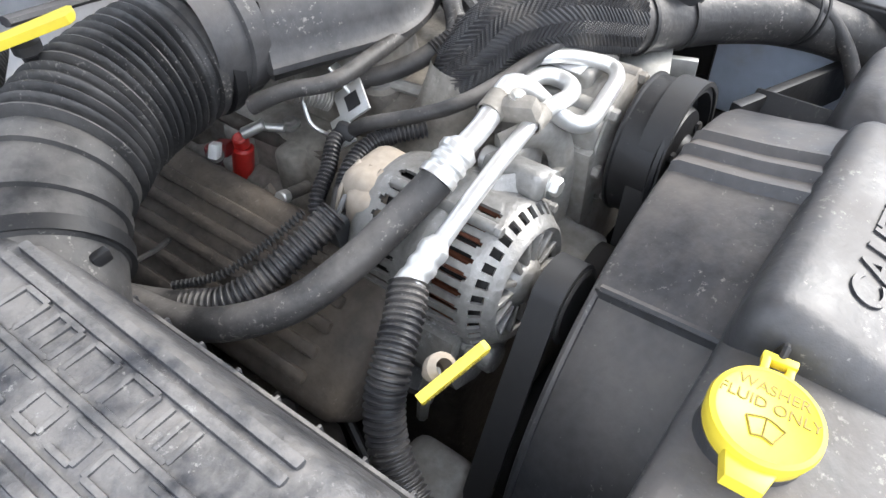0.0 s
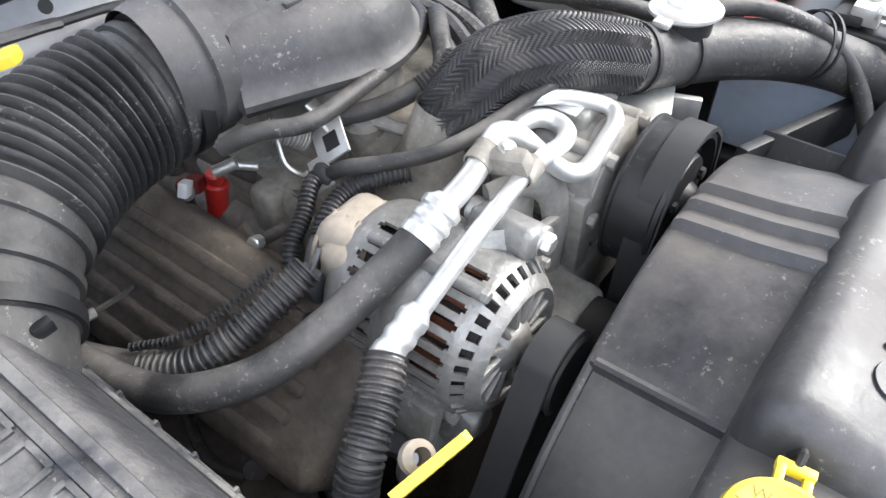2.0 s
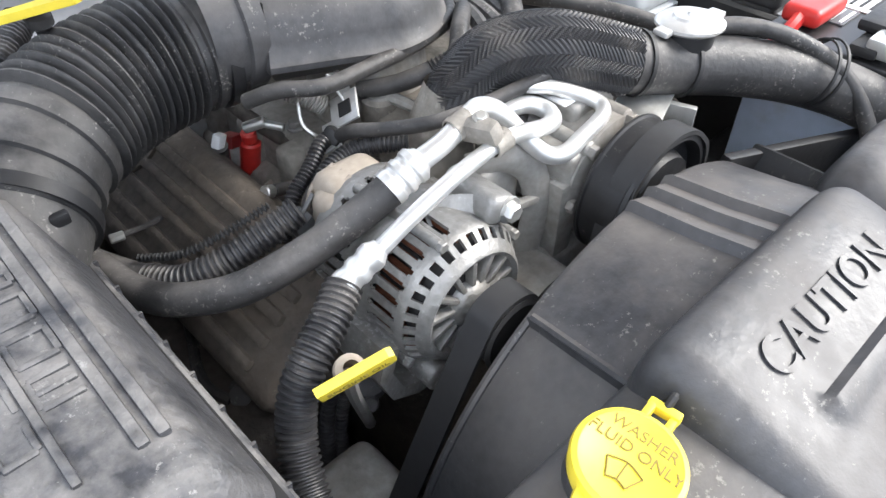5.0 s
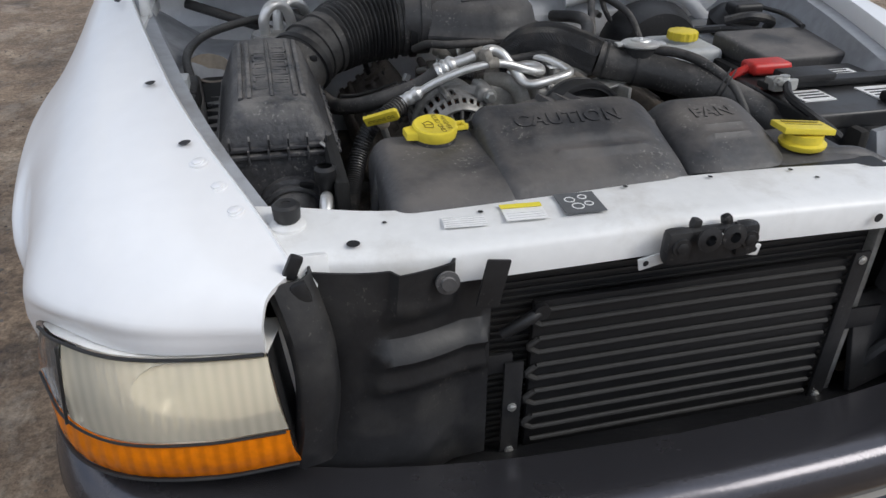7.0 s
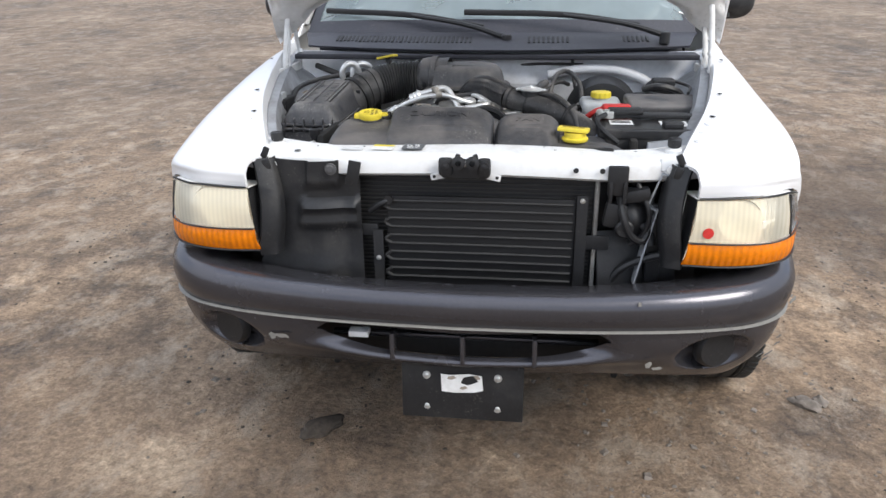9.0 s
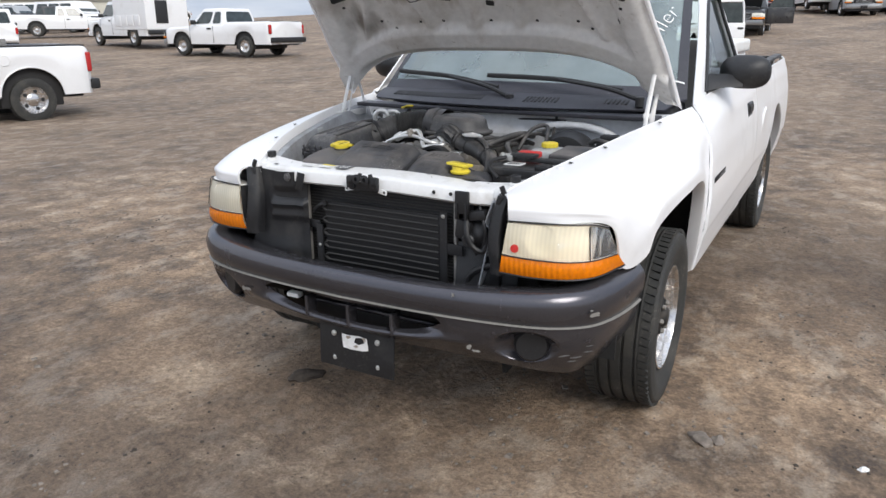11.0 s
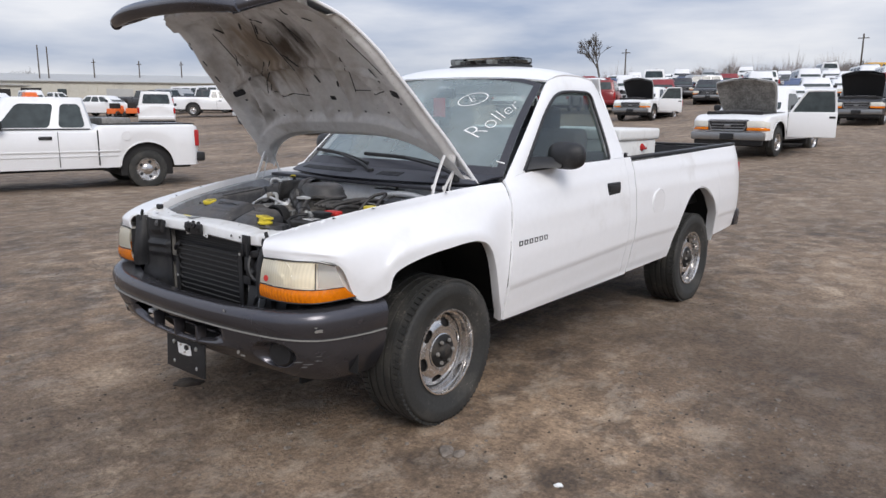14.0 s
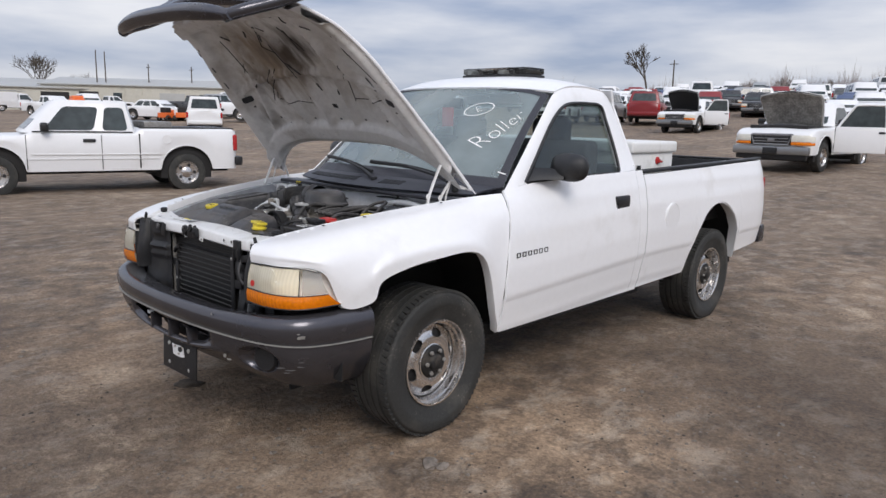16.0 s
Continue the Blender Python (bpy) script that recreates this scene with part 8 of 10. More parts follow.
part("bulkhead_strip", join(tube([(-0.30, 0.205, 1.004), (-0.225, 0.215, 0.992), (-0.205, 0.218, 0.988)], 0.0085, 8, 20, flat=0.6), tube([(-0.205, 0.218, 0.988), (-0.16, 0.226, 0.980), (-0.126, 0.232, 0.973), (-0.09, 0.235, 0.97)], 0.0048, 8, 20)), M_DUSTY, truck, "dusty dark strip along the bulkhead")
part("panel_hole", lathe([(0, 0), (0.001, 0.007), (0.0012, 0)], (-0.204, 0.232, 0.9995), (0, -1, 0.3), 12), M_INK, firewall)

# radiator hose with woven sleeve, filler neck and cap
BRA = [(-0.052, -0.112, 0.925), (-0.046, -0.122, 0.952), (-0.022, -0.138, 0.976), (0.010, -0.166, 0.985), (0.048, -0.192, 0.976), (0.078, -0.214, 0.966)]


def weave(pts, r, n, seg):
    path, ln = even(pts, n)
    rows, prev = [], None
    for i, q in enumerate(path):
        t = (path[min(i + 1, n - 1)] - path[max(i - 1, 0)]).normalized()
        a = t.cross(Vector((0, 0, 1))).normalized()
        b = a.cross(t)
        row = []
        for j in range(seg):
            w = 2 * math.pi * j / seg
            k = 0.0007 * (1 if ((i + abs(j % 16 - 8)) // 2) % 2 else -1)
            bulge = 0.003 * math.sin(math.pi * i / (n - 1))
            row.append(q + (a * math.cos(w) + b * math.sin(w)) * (r + k + bulge))
        rows.append(row)
    return grid_bm(rows, closed=True, flip=True)


part("woven_sleeve", weave(BRA, 0.0325, 190, 144), M_CORR, truck, "black woven sleeve on the radiator hose", smooth=0)
part("water_neck", join(lathe([(0, 0.050), (0.02, 0.045), (0.045, 0.034), (0.08, 0.031), (0.09, 0.031)], (-0.078, -0.100, 0.860), (0.28, -0.14, 0.95), 32), rbox(-0.14, -0.03, -0.15, -0.07, 0.83, 0.875, 0.015)), M_MANIF, truck, "grey dusty thermostat housing")
RADH = [(0.074, -0.211, 0.967), (0.115, -0.226, 0.956), (0.150, -0.245, 0.950), (0.195, -0.275, 0.943), (0.245, -0.315, 0.930), (0.30, -0.365, 0.905), (0.345, -0.42, 0.87), (0.37, -0.50, 0.84), (0.34, -0.57, 0.83)]
part("radiator_hose", tube(RADH, [0.0305, 0.030, 0.0295, 0.029, 0.028, 0.026, 0.025], 28, 80), M_RUBBER, truck, "thick black upper radiator hose")
for k, c in ((0, (0.088, -0.217, 0.963)), (1, (0.138, -0.238, 0.952))):
    part("hose_band", lathe([(-0.002, 0.0305), (-0.002, 0.0325), (0.002, 0.0325), (0.002, 0.0305)], c, (0.87, -0.42, -0.2), 32), M_INK, truck)
part("filler_neck", lathe([(0, 0.018), (0.012, 0.020), (0.016, 0.026), (0.034, 0.027), (0.036, 0.022)], (0.142, -0.236, 0.957), (0.02, 0.05, 1), 28), M_BLACK, truck)
rcap = part("radiator_cap", join(lathe([(0.0, 0.030), (0.003, 0.0335), (0.006, 0.0335), (0.009, 0.030), (0.010, 0.018), (0.0125, 0.016), (0.0125, 0.004), (0.0155, 0.003), (0.0155, 0)], (0.144, -0.234, 0.988), (0.02, 0.05, 1), 40), box((0.144 - 0.034, -0.228, 0.992), (0.018, 0.016, 0.006), 0.002), box((0.144 + 0.034, -0.240, 0.992), (0.018, 0.016, 0.006), 0.002)), M_PIPE, truck, "shiny metal radiator pressure cap")
part("overflow_hose", tube([(0.168, -0.238, 0.980), (0.198, -0.262, 0.982), (0.232, -0.300, 0.972), (0.262, -0.345, 0.945), (0.275, -0.385, 0.90), (0.265, -0.41, 0.86), (0.245, -0.43, 0.83)], 0.0085, 12, 60), M_RUBBER, truck, "overflow hose tied to the radiator hose")
for f in (0, 0.006):
    part("zip_tie", lathe([(-0.0015, 0.0335), (-0.0015, 0.0355), (0.0015, 0.0355), (0.0015, 0.0335)], (0.254 + f, -0.326 - f, 0.936), (0.70, -0.62, -0.32), 30), M_INK, truck)

# ---- engine top, passenger side ----
manif = part("intake_manifold", rbox(-0.15, 0.17, -0.115, 0.24, 0.70, 0.855, 0.03), M_MANIF, truck, "dusty beige-grey intake manifold casting")
part("plenum", rbox(-0.10, 0.12, -0.09, 0.20, 0.84, 0.905, 0.025), M_MANIF, manif)
part("flange", rbox(-0.175, -0.09, 0.0, 0.22, 0.72, 0.80, 0.02), M_MANIF, manif)
for y in (-0.06, 0.02, 0.10, 0.18):
    part("runner", rbox(-0.165, -0.085, y, y + 0.035, 0.74, 0.85, 0.012), M_MANIF, manif)
for x, y in ((-0.125, -0.075), (-0.128, 0.06), (-0.120, 0.15)):
    part("manifold_bolt", hexbolt((x, y, 0.856), (-0.1, 0, 1), 0.008, 0.008), M_ALU_DIRTY, manif)
part("throttle_body", lathe([(0, 0.07), (0.02, 0.065), (0.05, 0.06), (0.055, 0.07)], (-0.045, 0.03, 0.895), (0, 0, 1), 32), M_ALU_DIRTY, truck)
post = part("coil_post", rod((-0.080, -0.030, 0.84), (-0.082, -0.033, 0.918), 0.022, 20, 0.019), M_MANIF, truck, "cast post with a bolt")
part("post_bolt", join(hexbolt((-0.082, -0.033, 0.918), (0, 0, 1), 0.0105, 0.014), tube([(-0.082, -0.033, 0.919), (-0.075, -0.055, 0.917), (-0.066, -0.085, 0.912), (-0.062, -0.11, 0.905)], 0.0065, 8, 14)), M_ALU_DIRTY, post)
part("fuel_rail", tube([(-0.150, 0.22, 0.856), (-0.154, 0.12, 0.853), (-0.142, 0.070, 0.841), (-0.137, 0.002, 0.843), (-0.150, -0.05, 0.85)], 0.0085, 12, 30), M_IRON, truck, "grimy fuel rail")
part("cable_bracket", join(prism([(-0.016, -0.018), (0.016, -0.018), (0.016, 0.018), (-0.016, 0.018)], 0.0025, frame_at((-0.1315, -0.041, 0.9235), (0.55, -0.62, 0.55), (0.5, 0.75, 0.35)), 0.0008),
     box((-0.118, -0.018, 0.935), (0.028, 0.03, 0.003), 0.001, (50, 20, 30)), prism([(-0.010, -0.016), (0.010, -0.016), (0.010, 0.016), (-0.010, 0.016)], 0.0025, frame_at((-0.153, -0.047, 0.905), (0.55, -0.62, 0.55), (0.5, 0.75, 0.35)), 0.0008)), M_PIPE, truck, "bright zinc cable bracket with a square hole")
part("bracket_hole", prism([(-0.007, -0.008), (0.007, -0.008), (0.007, 0.008), (-0.007, 0.008)], 0.0012, frame_at((-0.1330, -0.043, 0.9265), (0.55, -0.62, 0.55), (0.5, 0.75, 0.35))), M_INK, truck)
part("cable_plug", box((-0.155, -0.053, 0.909), (0.016, 0.020, 0.014), 0.004, (20, 30, 20)), M_BLACK, truck)
part("throttle_spring", tube([(-0.165, 0.005, 0.938), (-0.150, -0.012, 0.93), (-0.140, -0.020, 0.922)], 0.010, 10, None, 0.0012, 0.003), M_ALU_DIRTY, truck)
part("spring_leg", tube([(-0.163, -0.008, 0.930), (-0.168, -0.020, 0.912), (-0.160, -0.030, 0.900), (-0.152, -0.026, 0.896)], 0.002, 6, 20), M_STEEL, truck)
part("hose_barb", join(rod((-0.190, 0.060, 0.880), (-0.172, 0.045, 0.888), 0.006, 12), rod((-0.176, 0.05, 0.885), (-0.16, 0.03, 0.882), 0.0045, 10)), M_STEEL, truck)
part("rear_hose", tube([(-0.098, -0.020, 0.922), (-0.075, -0.045, 0.930), (-0.052, -0.066, 0.942), (-0.02, -0.078, 0.955), (0.01, -0.055, 0.968), (0.05, -0.02, 0.965)], 0.0095, 10, 40), M_RUBBER, truck)
part("rear_loom", tube([(-0.045, -0.072, 0.944), (-0.022, -0.082, 0.953), (-0.002, -0.082, 0.962)], 0.0115, 12, None, 0.001, 0.0045), M_CORR, truck, smooth=25)
for i in range(4):
    part("hidden_hose", tube([(0.02 + 0.03 * i, -0.07, 0.93), (0.05 + 0.03 * i, 0.0, 0.955 - 0.01 * i), (0.07 + 0.035 * i, 0.12, 0.93), (0.10 + 0.03 * i, 0.24, 0.90)], 0.009, 8, 24), M_RUBBER, truck)
# valve covers, ribbed and grimy
for s in (-1, 1):
    vb = rbox(-0.075, 0.075, -0.24, 0.24, -0.035, 0.035, 0.02)
    mv = Matrix.Translation((s * 0.268, 0.055, 0.795)) @ Matrix.Rotation(radians(s * 38), 4, "Y")
    vb.transform(mv)
    vc = part("valve_cover", vb, M_IRON, truck, "grimy dark valve cover")
    for i in range(5):
        b = box((-0.05 + 0.024 * i, 0, 0.036), (0.012, 0.40, 0.010), 0.004)
        b.transform(mv)
        part("cover_rib", b, M_IRON, vc)
part("oil_filler", lathe([(0, 0.03), (0.012, 0.032), (0.014, 0.02), (0.02, 0.018), (0.02, 0)], (-0.262, 0.165, 0.835), (-0.6, 0, 0.8), 28), M_IRON, truck, "grimy oil filler cap")
part("exhaust_manifold", rbox(-0.40, -0.30, -0.16, 0.26, 0.60, 0.70, 0.03), M_IRON, truck, "rusty exhaust manifold")
part("thin_cable", tube([(-0.250, 0.135, 0.862), (-0.254, 0.122, 0.841), (-0.262, 0.098, 0.824), (-0.280, 0.074, 0.818), (-0.306, 0.062, 0.818), (-0.352, 0.066, 0.8185)], 0.0028, 6, 50), M_RUBBER, truck, "thin black cable loop")
part("cable_end", rod((-0.352, 0.066, 0.8185), (-0.338, 0.063, 0.8185), 0.005, 8), M_STEEL, truck)
rc = part("red_connector", join(rod((-0.168, 0.112, 0.778), (-0.164, 0.103, 0.832), 0.0115, 16, 0.0125), rod((-0.164, 0.103, 0.832), (-0.166, 0.101, 0.846), 0.009, 14)), M_RED, truck, "red injector connector")
part("plug_housing", join(box((-0.184, 0.110, 0.838), (0.024, 0.018, 0.016), 0.004, (0, 20, 30)), rod((-0.194, 0.118, 0.80), (-0.192, 0.118, 0.842), 0.008, 12)), M_REDDK, rc, "dull dark red plug housing")
part("white_tag", box((-0.2085, 0.086, 0.860), (0.014, 0.010, 0.016), 0.002, (10, 20, 30)), M_LABEL, rc)
part("brown_boot", lathe([(0, 0.011), (0.012, 0.014), (0.022, 0.012), (0.024, 0)], (-0.175, 0.065, 0.775), (0.3, -0.3, 0.6), 16), M_TAN, truck)
part("plug_wire", tube([(-0.207, 0.090, 0.852), (-0.200, 0.108, 0.826), (-0.212, 0.076, 0.808), (-0.205, 0.045, 0.790), (-0.210, -0.008, 0.806), (-0.222, -0.05, 0.822)], 0.009, 10, 50), M_RUBBER, truck, "dark spark plug lead")
part("plug_wire", tube([(-0.235, 0.095, 0.85), (-0.24, 0.06, 0.82), (-0.236, 0.02, 0.81), (-0.228, -0.03, 0.82), (-0.238, -0.08, 0.83)], 0.008, 10, 50), M_RUBBER, truck)
part("plug_stub", join(rod((-0.212, -0.019, 0.854), (-0.178, -0.010, 0.838), 0.0065, 10)), M_RUBBER, truck)
part("stub_end", rod((-0.223, -0.022, 0.859), (-0.212, -0.019, 0.854), 0.007, 8), M_STEEL, truck)

# ---- driver side: battery, reservoir, fuse box ----
batt = part("battery", join(rbox(0.325, 0.585, -0.470, -0.235, 0.745, 0.925, 0.008), rbox(0.322, 0.588, -0.473, -0.232, 0.905, 0.932, 0.006)), M_BATT, truck, "black car battery with worn top labels")
part("battery_wrap", box((0.3215, -0.352, 0.83), (0.004, 0.225, 0.15), 0.001), M_BATTLAB, batt, "blue-grey battery side")
part("battery_tray", rbox(0.30, 0.61, -0.50, -0.20, 0.70, 0.75, 0.01), M_BLACK, batt)
for c, d, mt in (((0.50, -0.29, 0.933), (0.11, 0.04, 0.002), M_LABEL), ((0.415, -0.28, 0.933), (0.05, 0.035, 0.002), M_LABGREY), ((0.52, -0.40, 0.933), (0.07, 0.06, 0.002), M_LABEL), ((0.385, -0.39, 0.933), (0.06, 0.05, 0.002), M_LABEL)):
    lb = part("battery_label", box(c, d, 0), mt, batt)
    for i in range(3):
        part("print_bar", box((c[0], c[1] - 0.012 + 0.012 * i, c[2] + 0.0015), (d[0] * 0.8, 0.004, 0.0008), 0), M_INK if mt is M_LABEL else M_LABEL, lb)
part("hold_down", join(box((0.455, -0.345, 0.942), (0.27, 0.030, 0.012), 0.004), box((0.40, -0.345, 0.955), (0.09, 0.05, 0.014), 0.006)), M_BLACK, batt, "black battery hold-down")
part("battery_terminal", join(box((0.345, -0.360, 0.948), (0.045, 0.03, 0.020), 0.004), lathe([(0, 0.009), (0.016, 0.008), (0.016, 0)], (0.35, -0.36, 0.945), (0, 0, 1), 16), hexbolt((0.33, -0.37, 0.955), (0, -1, 0), 0.007, 0.01)), M_STEEL, batt, "corroded battery terminal")
part("red_terminal_cover", join(rbox(0.345, 0.425, -0.285, -0.240, 0.935, 0.957, 0.010), tube([(0.35, -0.262, 0.945), (0.325, -0.262, 0.935), (0.30, -0.25, 0.91), (0.29, -0.23, 0.86)], 0.008, 8, 20)), M_RED, truck, "red positive terminal cover and cable")
part("battery_cap", join(rbox(0.485, 0.535, -0.465, -0.425, 0.93, 0.948, 0.006)), M_BLACK, batt)
part("ground_cable", tube([(0.345, -0.375, 0.95), (0.32, -0.42, 0.945), (0.33, -0.47, 0.93), (0.37, -0.49, 0.90)], 0.007, 8, 24), M_INK, truck)
resv = part("brake_reservoir", join(rbox(0.300, 0.424, -0.080, 0.055, 0.855, 0.888, 0.016), rbox(0.296, 0.428, -0.084, 0.059, 0.886, 0.892, 0.003), rbox(0.300, 0.424, -0.080, 0.055, 0.890, 0.928, 0.022), lathe([(0, 0.030), (0.01, 0.026), (0.02, 0.026)], (0.362, -0.012, 0.922), (0, 0, 1), 28)), M_RESV, truck, "translucent grey brake fluid reservoir")
rcp = lathe([(0, 0.029), (0.002, 0.0305), (0.016, 0.0295), (0.018, 0.026), (0.018, 0)], (0.362, -0.012, 0.934), (0, 0, 1), 60)
for v in rcp.verts:
    d = Vector((v.co.x - 0.362, v.co.y + 0.012, 0))
    if d.length > 0.02:
        # moulded grip ribs
        v.co += d.normalized() * (0.0016 if math.cos(12 * math.atan2(d.y, d.x)) > 0.2 else -0.0008)
part("reservoir_cap", rcp, M_YELLOW, resv, "yellow ribbed reservoir cap")
part("master_cylinder", join(rod((0.362, 0.05, 0.85), (0.362, -0.10, 0.85), 0.028, 20), lathe([(0, 0), (0, 0.11), (0.05, 0.12), (0.10, 0.10), (0.11, 0)], (0.38, 0.20, 0.86), (0, -1, 0), 32)), M_BLACK, truck, "black brake booster and master cylinder")
pdc = part("fuse_box", join(rbox(0.435, 0.64, -0.20, -0.02, 0.80, 0.915, 0.012), rbox(0.430, 0.645, -0.205, -0.015, 0.905, 0.945, 0.012, 0.03)), M_DUSTY, truck, "dusty black power distribution box")
part("speed_servo", join(lathe([(0, 0), (0, 0.05), (0.03, 0.055), (0.05, 0.04), (0.06, 0.02), (0.06, 0)], (0.56, 0.12, 0.91), (0, -0.3, 1), 28), rbox(0.53, 0.60, 0.06, 0.11, 0.93, 0.98, 0.01)), M_BLACK, truck, "black round cruise control servo")
part("servo_loom", tube([(0.50, 0.05, 0.95), (0.54, 0.02, 0.965), (0.60, 0.03, 0.95), (0.63, 0.08, 0.92)], 0.010, 8, 30), M_CORR, truck)
part("servo_loom", tube([(0.46, 0.10, 0.92), (0.52, 0.04, 0.935), (0.58, 0.0, 0.93), (0.63, 0.02, 0.91)], 0.009, 8, 30), M_CORR, truck)
for pts, r in (([(0.20, 0.06, 0.90), (0.22, 0.14, 0.97), (0.26, 0.20, 0.985), (0.30, 0.12, 0.96), (0.31, 0.05, 0.90)], 0.008), ([(0.28, 0.27, 1.03), (0.285, 0.245, 0.985), (0.29, 0.20, 0.94), (0.30, 0.12, 0.90)], 0.006), ([(0.16, 0.02, 0.93), (0.20, 0.10, 0.95), (0.24, 0.16, 0.955), (0.27, 0.2, 0.94)], 0.007),
               ([(-0.10, 0.285, 1.0), (0.05, 0.28, 0.995), (0.20, 0.275, 1.0), (0.32, 0.275, 0.998)], 0.005), ([(0.62, -0.05, 0.955), (0.64, 0.05, 0.96), (0.60, 0.15, 0.965)], 0.005), ([(0.30, -0.20, 0.90), (0.24, -0.12, 0.93), (0.20, -0.04, 0.935), (0.18, 0.08, 0.92)], 0.010), ([(0.29, -0.22, 0.86), (0.27, -0.10, 0.90), (0.30, 0.02, 0.90)], 0.012)):
    part("bay_hose", tube(pts, r, 10, 30), M_RUBBER, truck)
part("heater_hose", tube([(0.10, -0.06, 0.92), (0.16, 0.02, 0.95), (0.19, 0.12, 0.955), (0.18, 0.26, 0.93)], 0.013, 12, 30), M_RUBBER, truck)

# ---- passenger rear: accumulator, cup, relays ----
part("accumulator", join(lathe([(0, 0), (0, 0.040), (0.10, 0.042), (0.115, 0.036), (0.12, 0)], (-0.475, 0.075, 0.855), (0, 0, 1), 32)), M_ALU, truck, "silver air-conditioning accumulator")
part("accumulator_pipe", tube([(-0.485, 0.060, 0.970), (-0.485, 0.055, 1.000), (-0.470, 0.060, 1.022), (-0.448, 0.075, 1.020), (-0.436, 0.085, 0.995), (-0.43, 0.10, 0.95)], 0.010, 12, 40), M_PIPE, truck, "bright bent accumulator pipe")
part("accumulator_pipe", tube([(-0.460, 0.090, 0.970), (-0.455, 0.095, 1.005), (-0.43, 0.11, 1.018), (-0.405, 0.13, 1.00), (-0.40, 0.15, 0.95)], 0.010, 12, 40), M_PIPE, truck)
part("cream_cup", lathe([(0, 0.0), (0, 0.030), (0.03, 0.040), (0.034, 0.042), (0.036, 0.039), (0.01, 0.027), (0.01, 0)], (-0.600, 0.065, 0.885), (0.15, -0.4, 0.9), 30), M_TAN, truck, "cream plastic cup beside the air box")
part("relay_box", join(rbox(-0.648, -0.605, -0.185, -0.10, 0.90, 0.948, 0.006), box((-0.625, -0.20, 0.93), (0.04, 0.02, 0.03), 0.004)), M_BLACK, truck, "black relay block on the inner fender")
part("relay", box((-0.628, -0.165, 0.955), (0.026, 0.040, 0.022), 0.003), M_RESV, truck, "grey relay")
for pts, r in (([(-0.64, 0.28, 0.99), (-0.55, 0.24, 0.965), (-0.47, 0.17, 0.95), (-0.44, 0.12, 0.94)], 0.010), ([(-0.62, -0.08, 0.93), (-0.63, 0.02, 0.95), (-0.60, 0.12, 0.96), (-0.52, 0.18, 0.97), (-0.40, 0.24, 0.97)], 0.008), ([(-0.60, -0.22, 0.90), (-0.61, -0.10, 0.90), (-0.62, 0.0, 0.91)], 0.009)):
    part("bay_hose", tube(pts, r, 10, 30), M_RUBBER, truck)
part("bay_loom", tube([(-0.44, 0.16, 0.985), (-0.40, 0.10, 0.975), (-0.37, 0.13, 0.99), (-0.33, 0.18, 1.0)], 0.014, 12, None, 0.001, 0.005), M_CORR, truck, smooth=25)
part("front_connector", join(tube([(-0.372, -0.52, 0.84), (-0.365, -0.51, 0.88), (-0.36, -0.50, 0.905), (-0.352, -0.48, 0.915)], 0.010, 10, 20), box((-0.368, -0.525, 0.85), (0.03, 0.025, 0.04), 0.005)), M_BLACK, truck, "black tank pump connector")
part("pump_body", rod((-0.385, -0.545, 0.72), (-0.37, -0.53, 0.83), 0.016, 16), M_RESV, truck)
# one more added dark sheet, for the shade down beside the air box
part("well_closing_sheet", box((-0.42, -0.42, 0.55), (0.30, 0.40, 0.02), 0.01), M_DARK, truck)


# ---- cab interior, glass marks, roof bar, toolbox ----
part("dashboard", join(rbox(-0.70, 0.70, 0.50, 0.78, 0.92, 1.075, 0.05), rbox(0.16, 0.56, 0.62, 0.80, 1.02, 1.10, 0.03)), M_SEAT, truck, "dark dashboard")
part("bench_seat", join(rbox(-0.66, 0.66, 1.02, 1.48, 0.74, 0.90, 0.05), rbox(-0.66, -0.02, 1.42, 1.56, 0.82, 1.30, 0.05), rbox(0.02, 0.66, 1.42, 1.56, 0.82, 1.30, 0.05)), M_SEAT, truck, "grey cloth bench seat")
for s in (-1, 1):
    part("headrest", rbox(s * 0.34 - 0.13, s * 0.34 + 0.13, 1.46, 1.55, 1.27, 1.43, 0.04), M_SEAT, truck)
sw = lathe([(0, 0.175), (0.012, 0.19), (0.024, 0.175), (0.012, 0.16)], (0.36, 0.86, 1.06), (0, -0.85, 0.5), 40)
part("steering_wheel", join(sw, box((0.36, 0.865, 1.06), (0.33, 0.02, 0.05), 0.008, (-30, 0, 0)), box((0.36, 0.86, 1.06), (0.12, 0.03, 0.12), 0.02, (-30, 0, 0))), M_INK, truck, "black steering wheel")
part("headliner", grid_bm([[(x, y, 1.585 - 0.02 * abs(x)) for x in span(-0.56, 0.56, 8)] for y in (1.05, 1.35, 1.66)]), M_RESV, truck)
part("mirror_inside", box((0.0, 0.93, 1.50), (0.22, 0.03, 0.06), 0.015), M_INK, truck, "black inside mirror")
part("red_hang_tag", box((0.02, 0.90, 1.42), (0.09, 0.004, 0.11), 0.002), M_RED, truck, "red paper tag behind the glass")


def ws_exact(u, v):
    i = (u + 1) / 2 * 60
    k = min(59, max(0, int(i)))
    a, b = WS_LO[k].lerp(WS_LO[k + 1], i - k), WS_HI[k].lerp(WS_HI[k + 1], i - k)
    n = Vector((0, -0.68, 0.73))
    return a.lerp(b, v) + n * (0.02 * math.sin(math.pi * v) + 0.004)


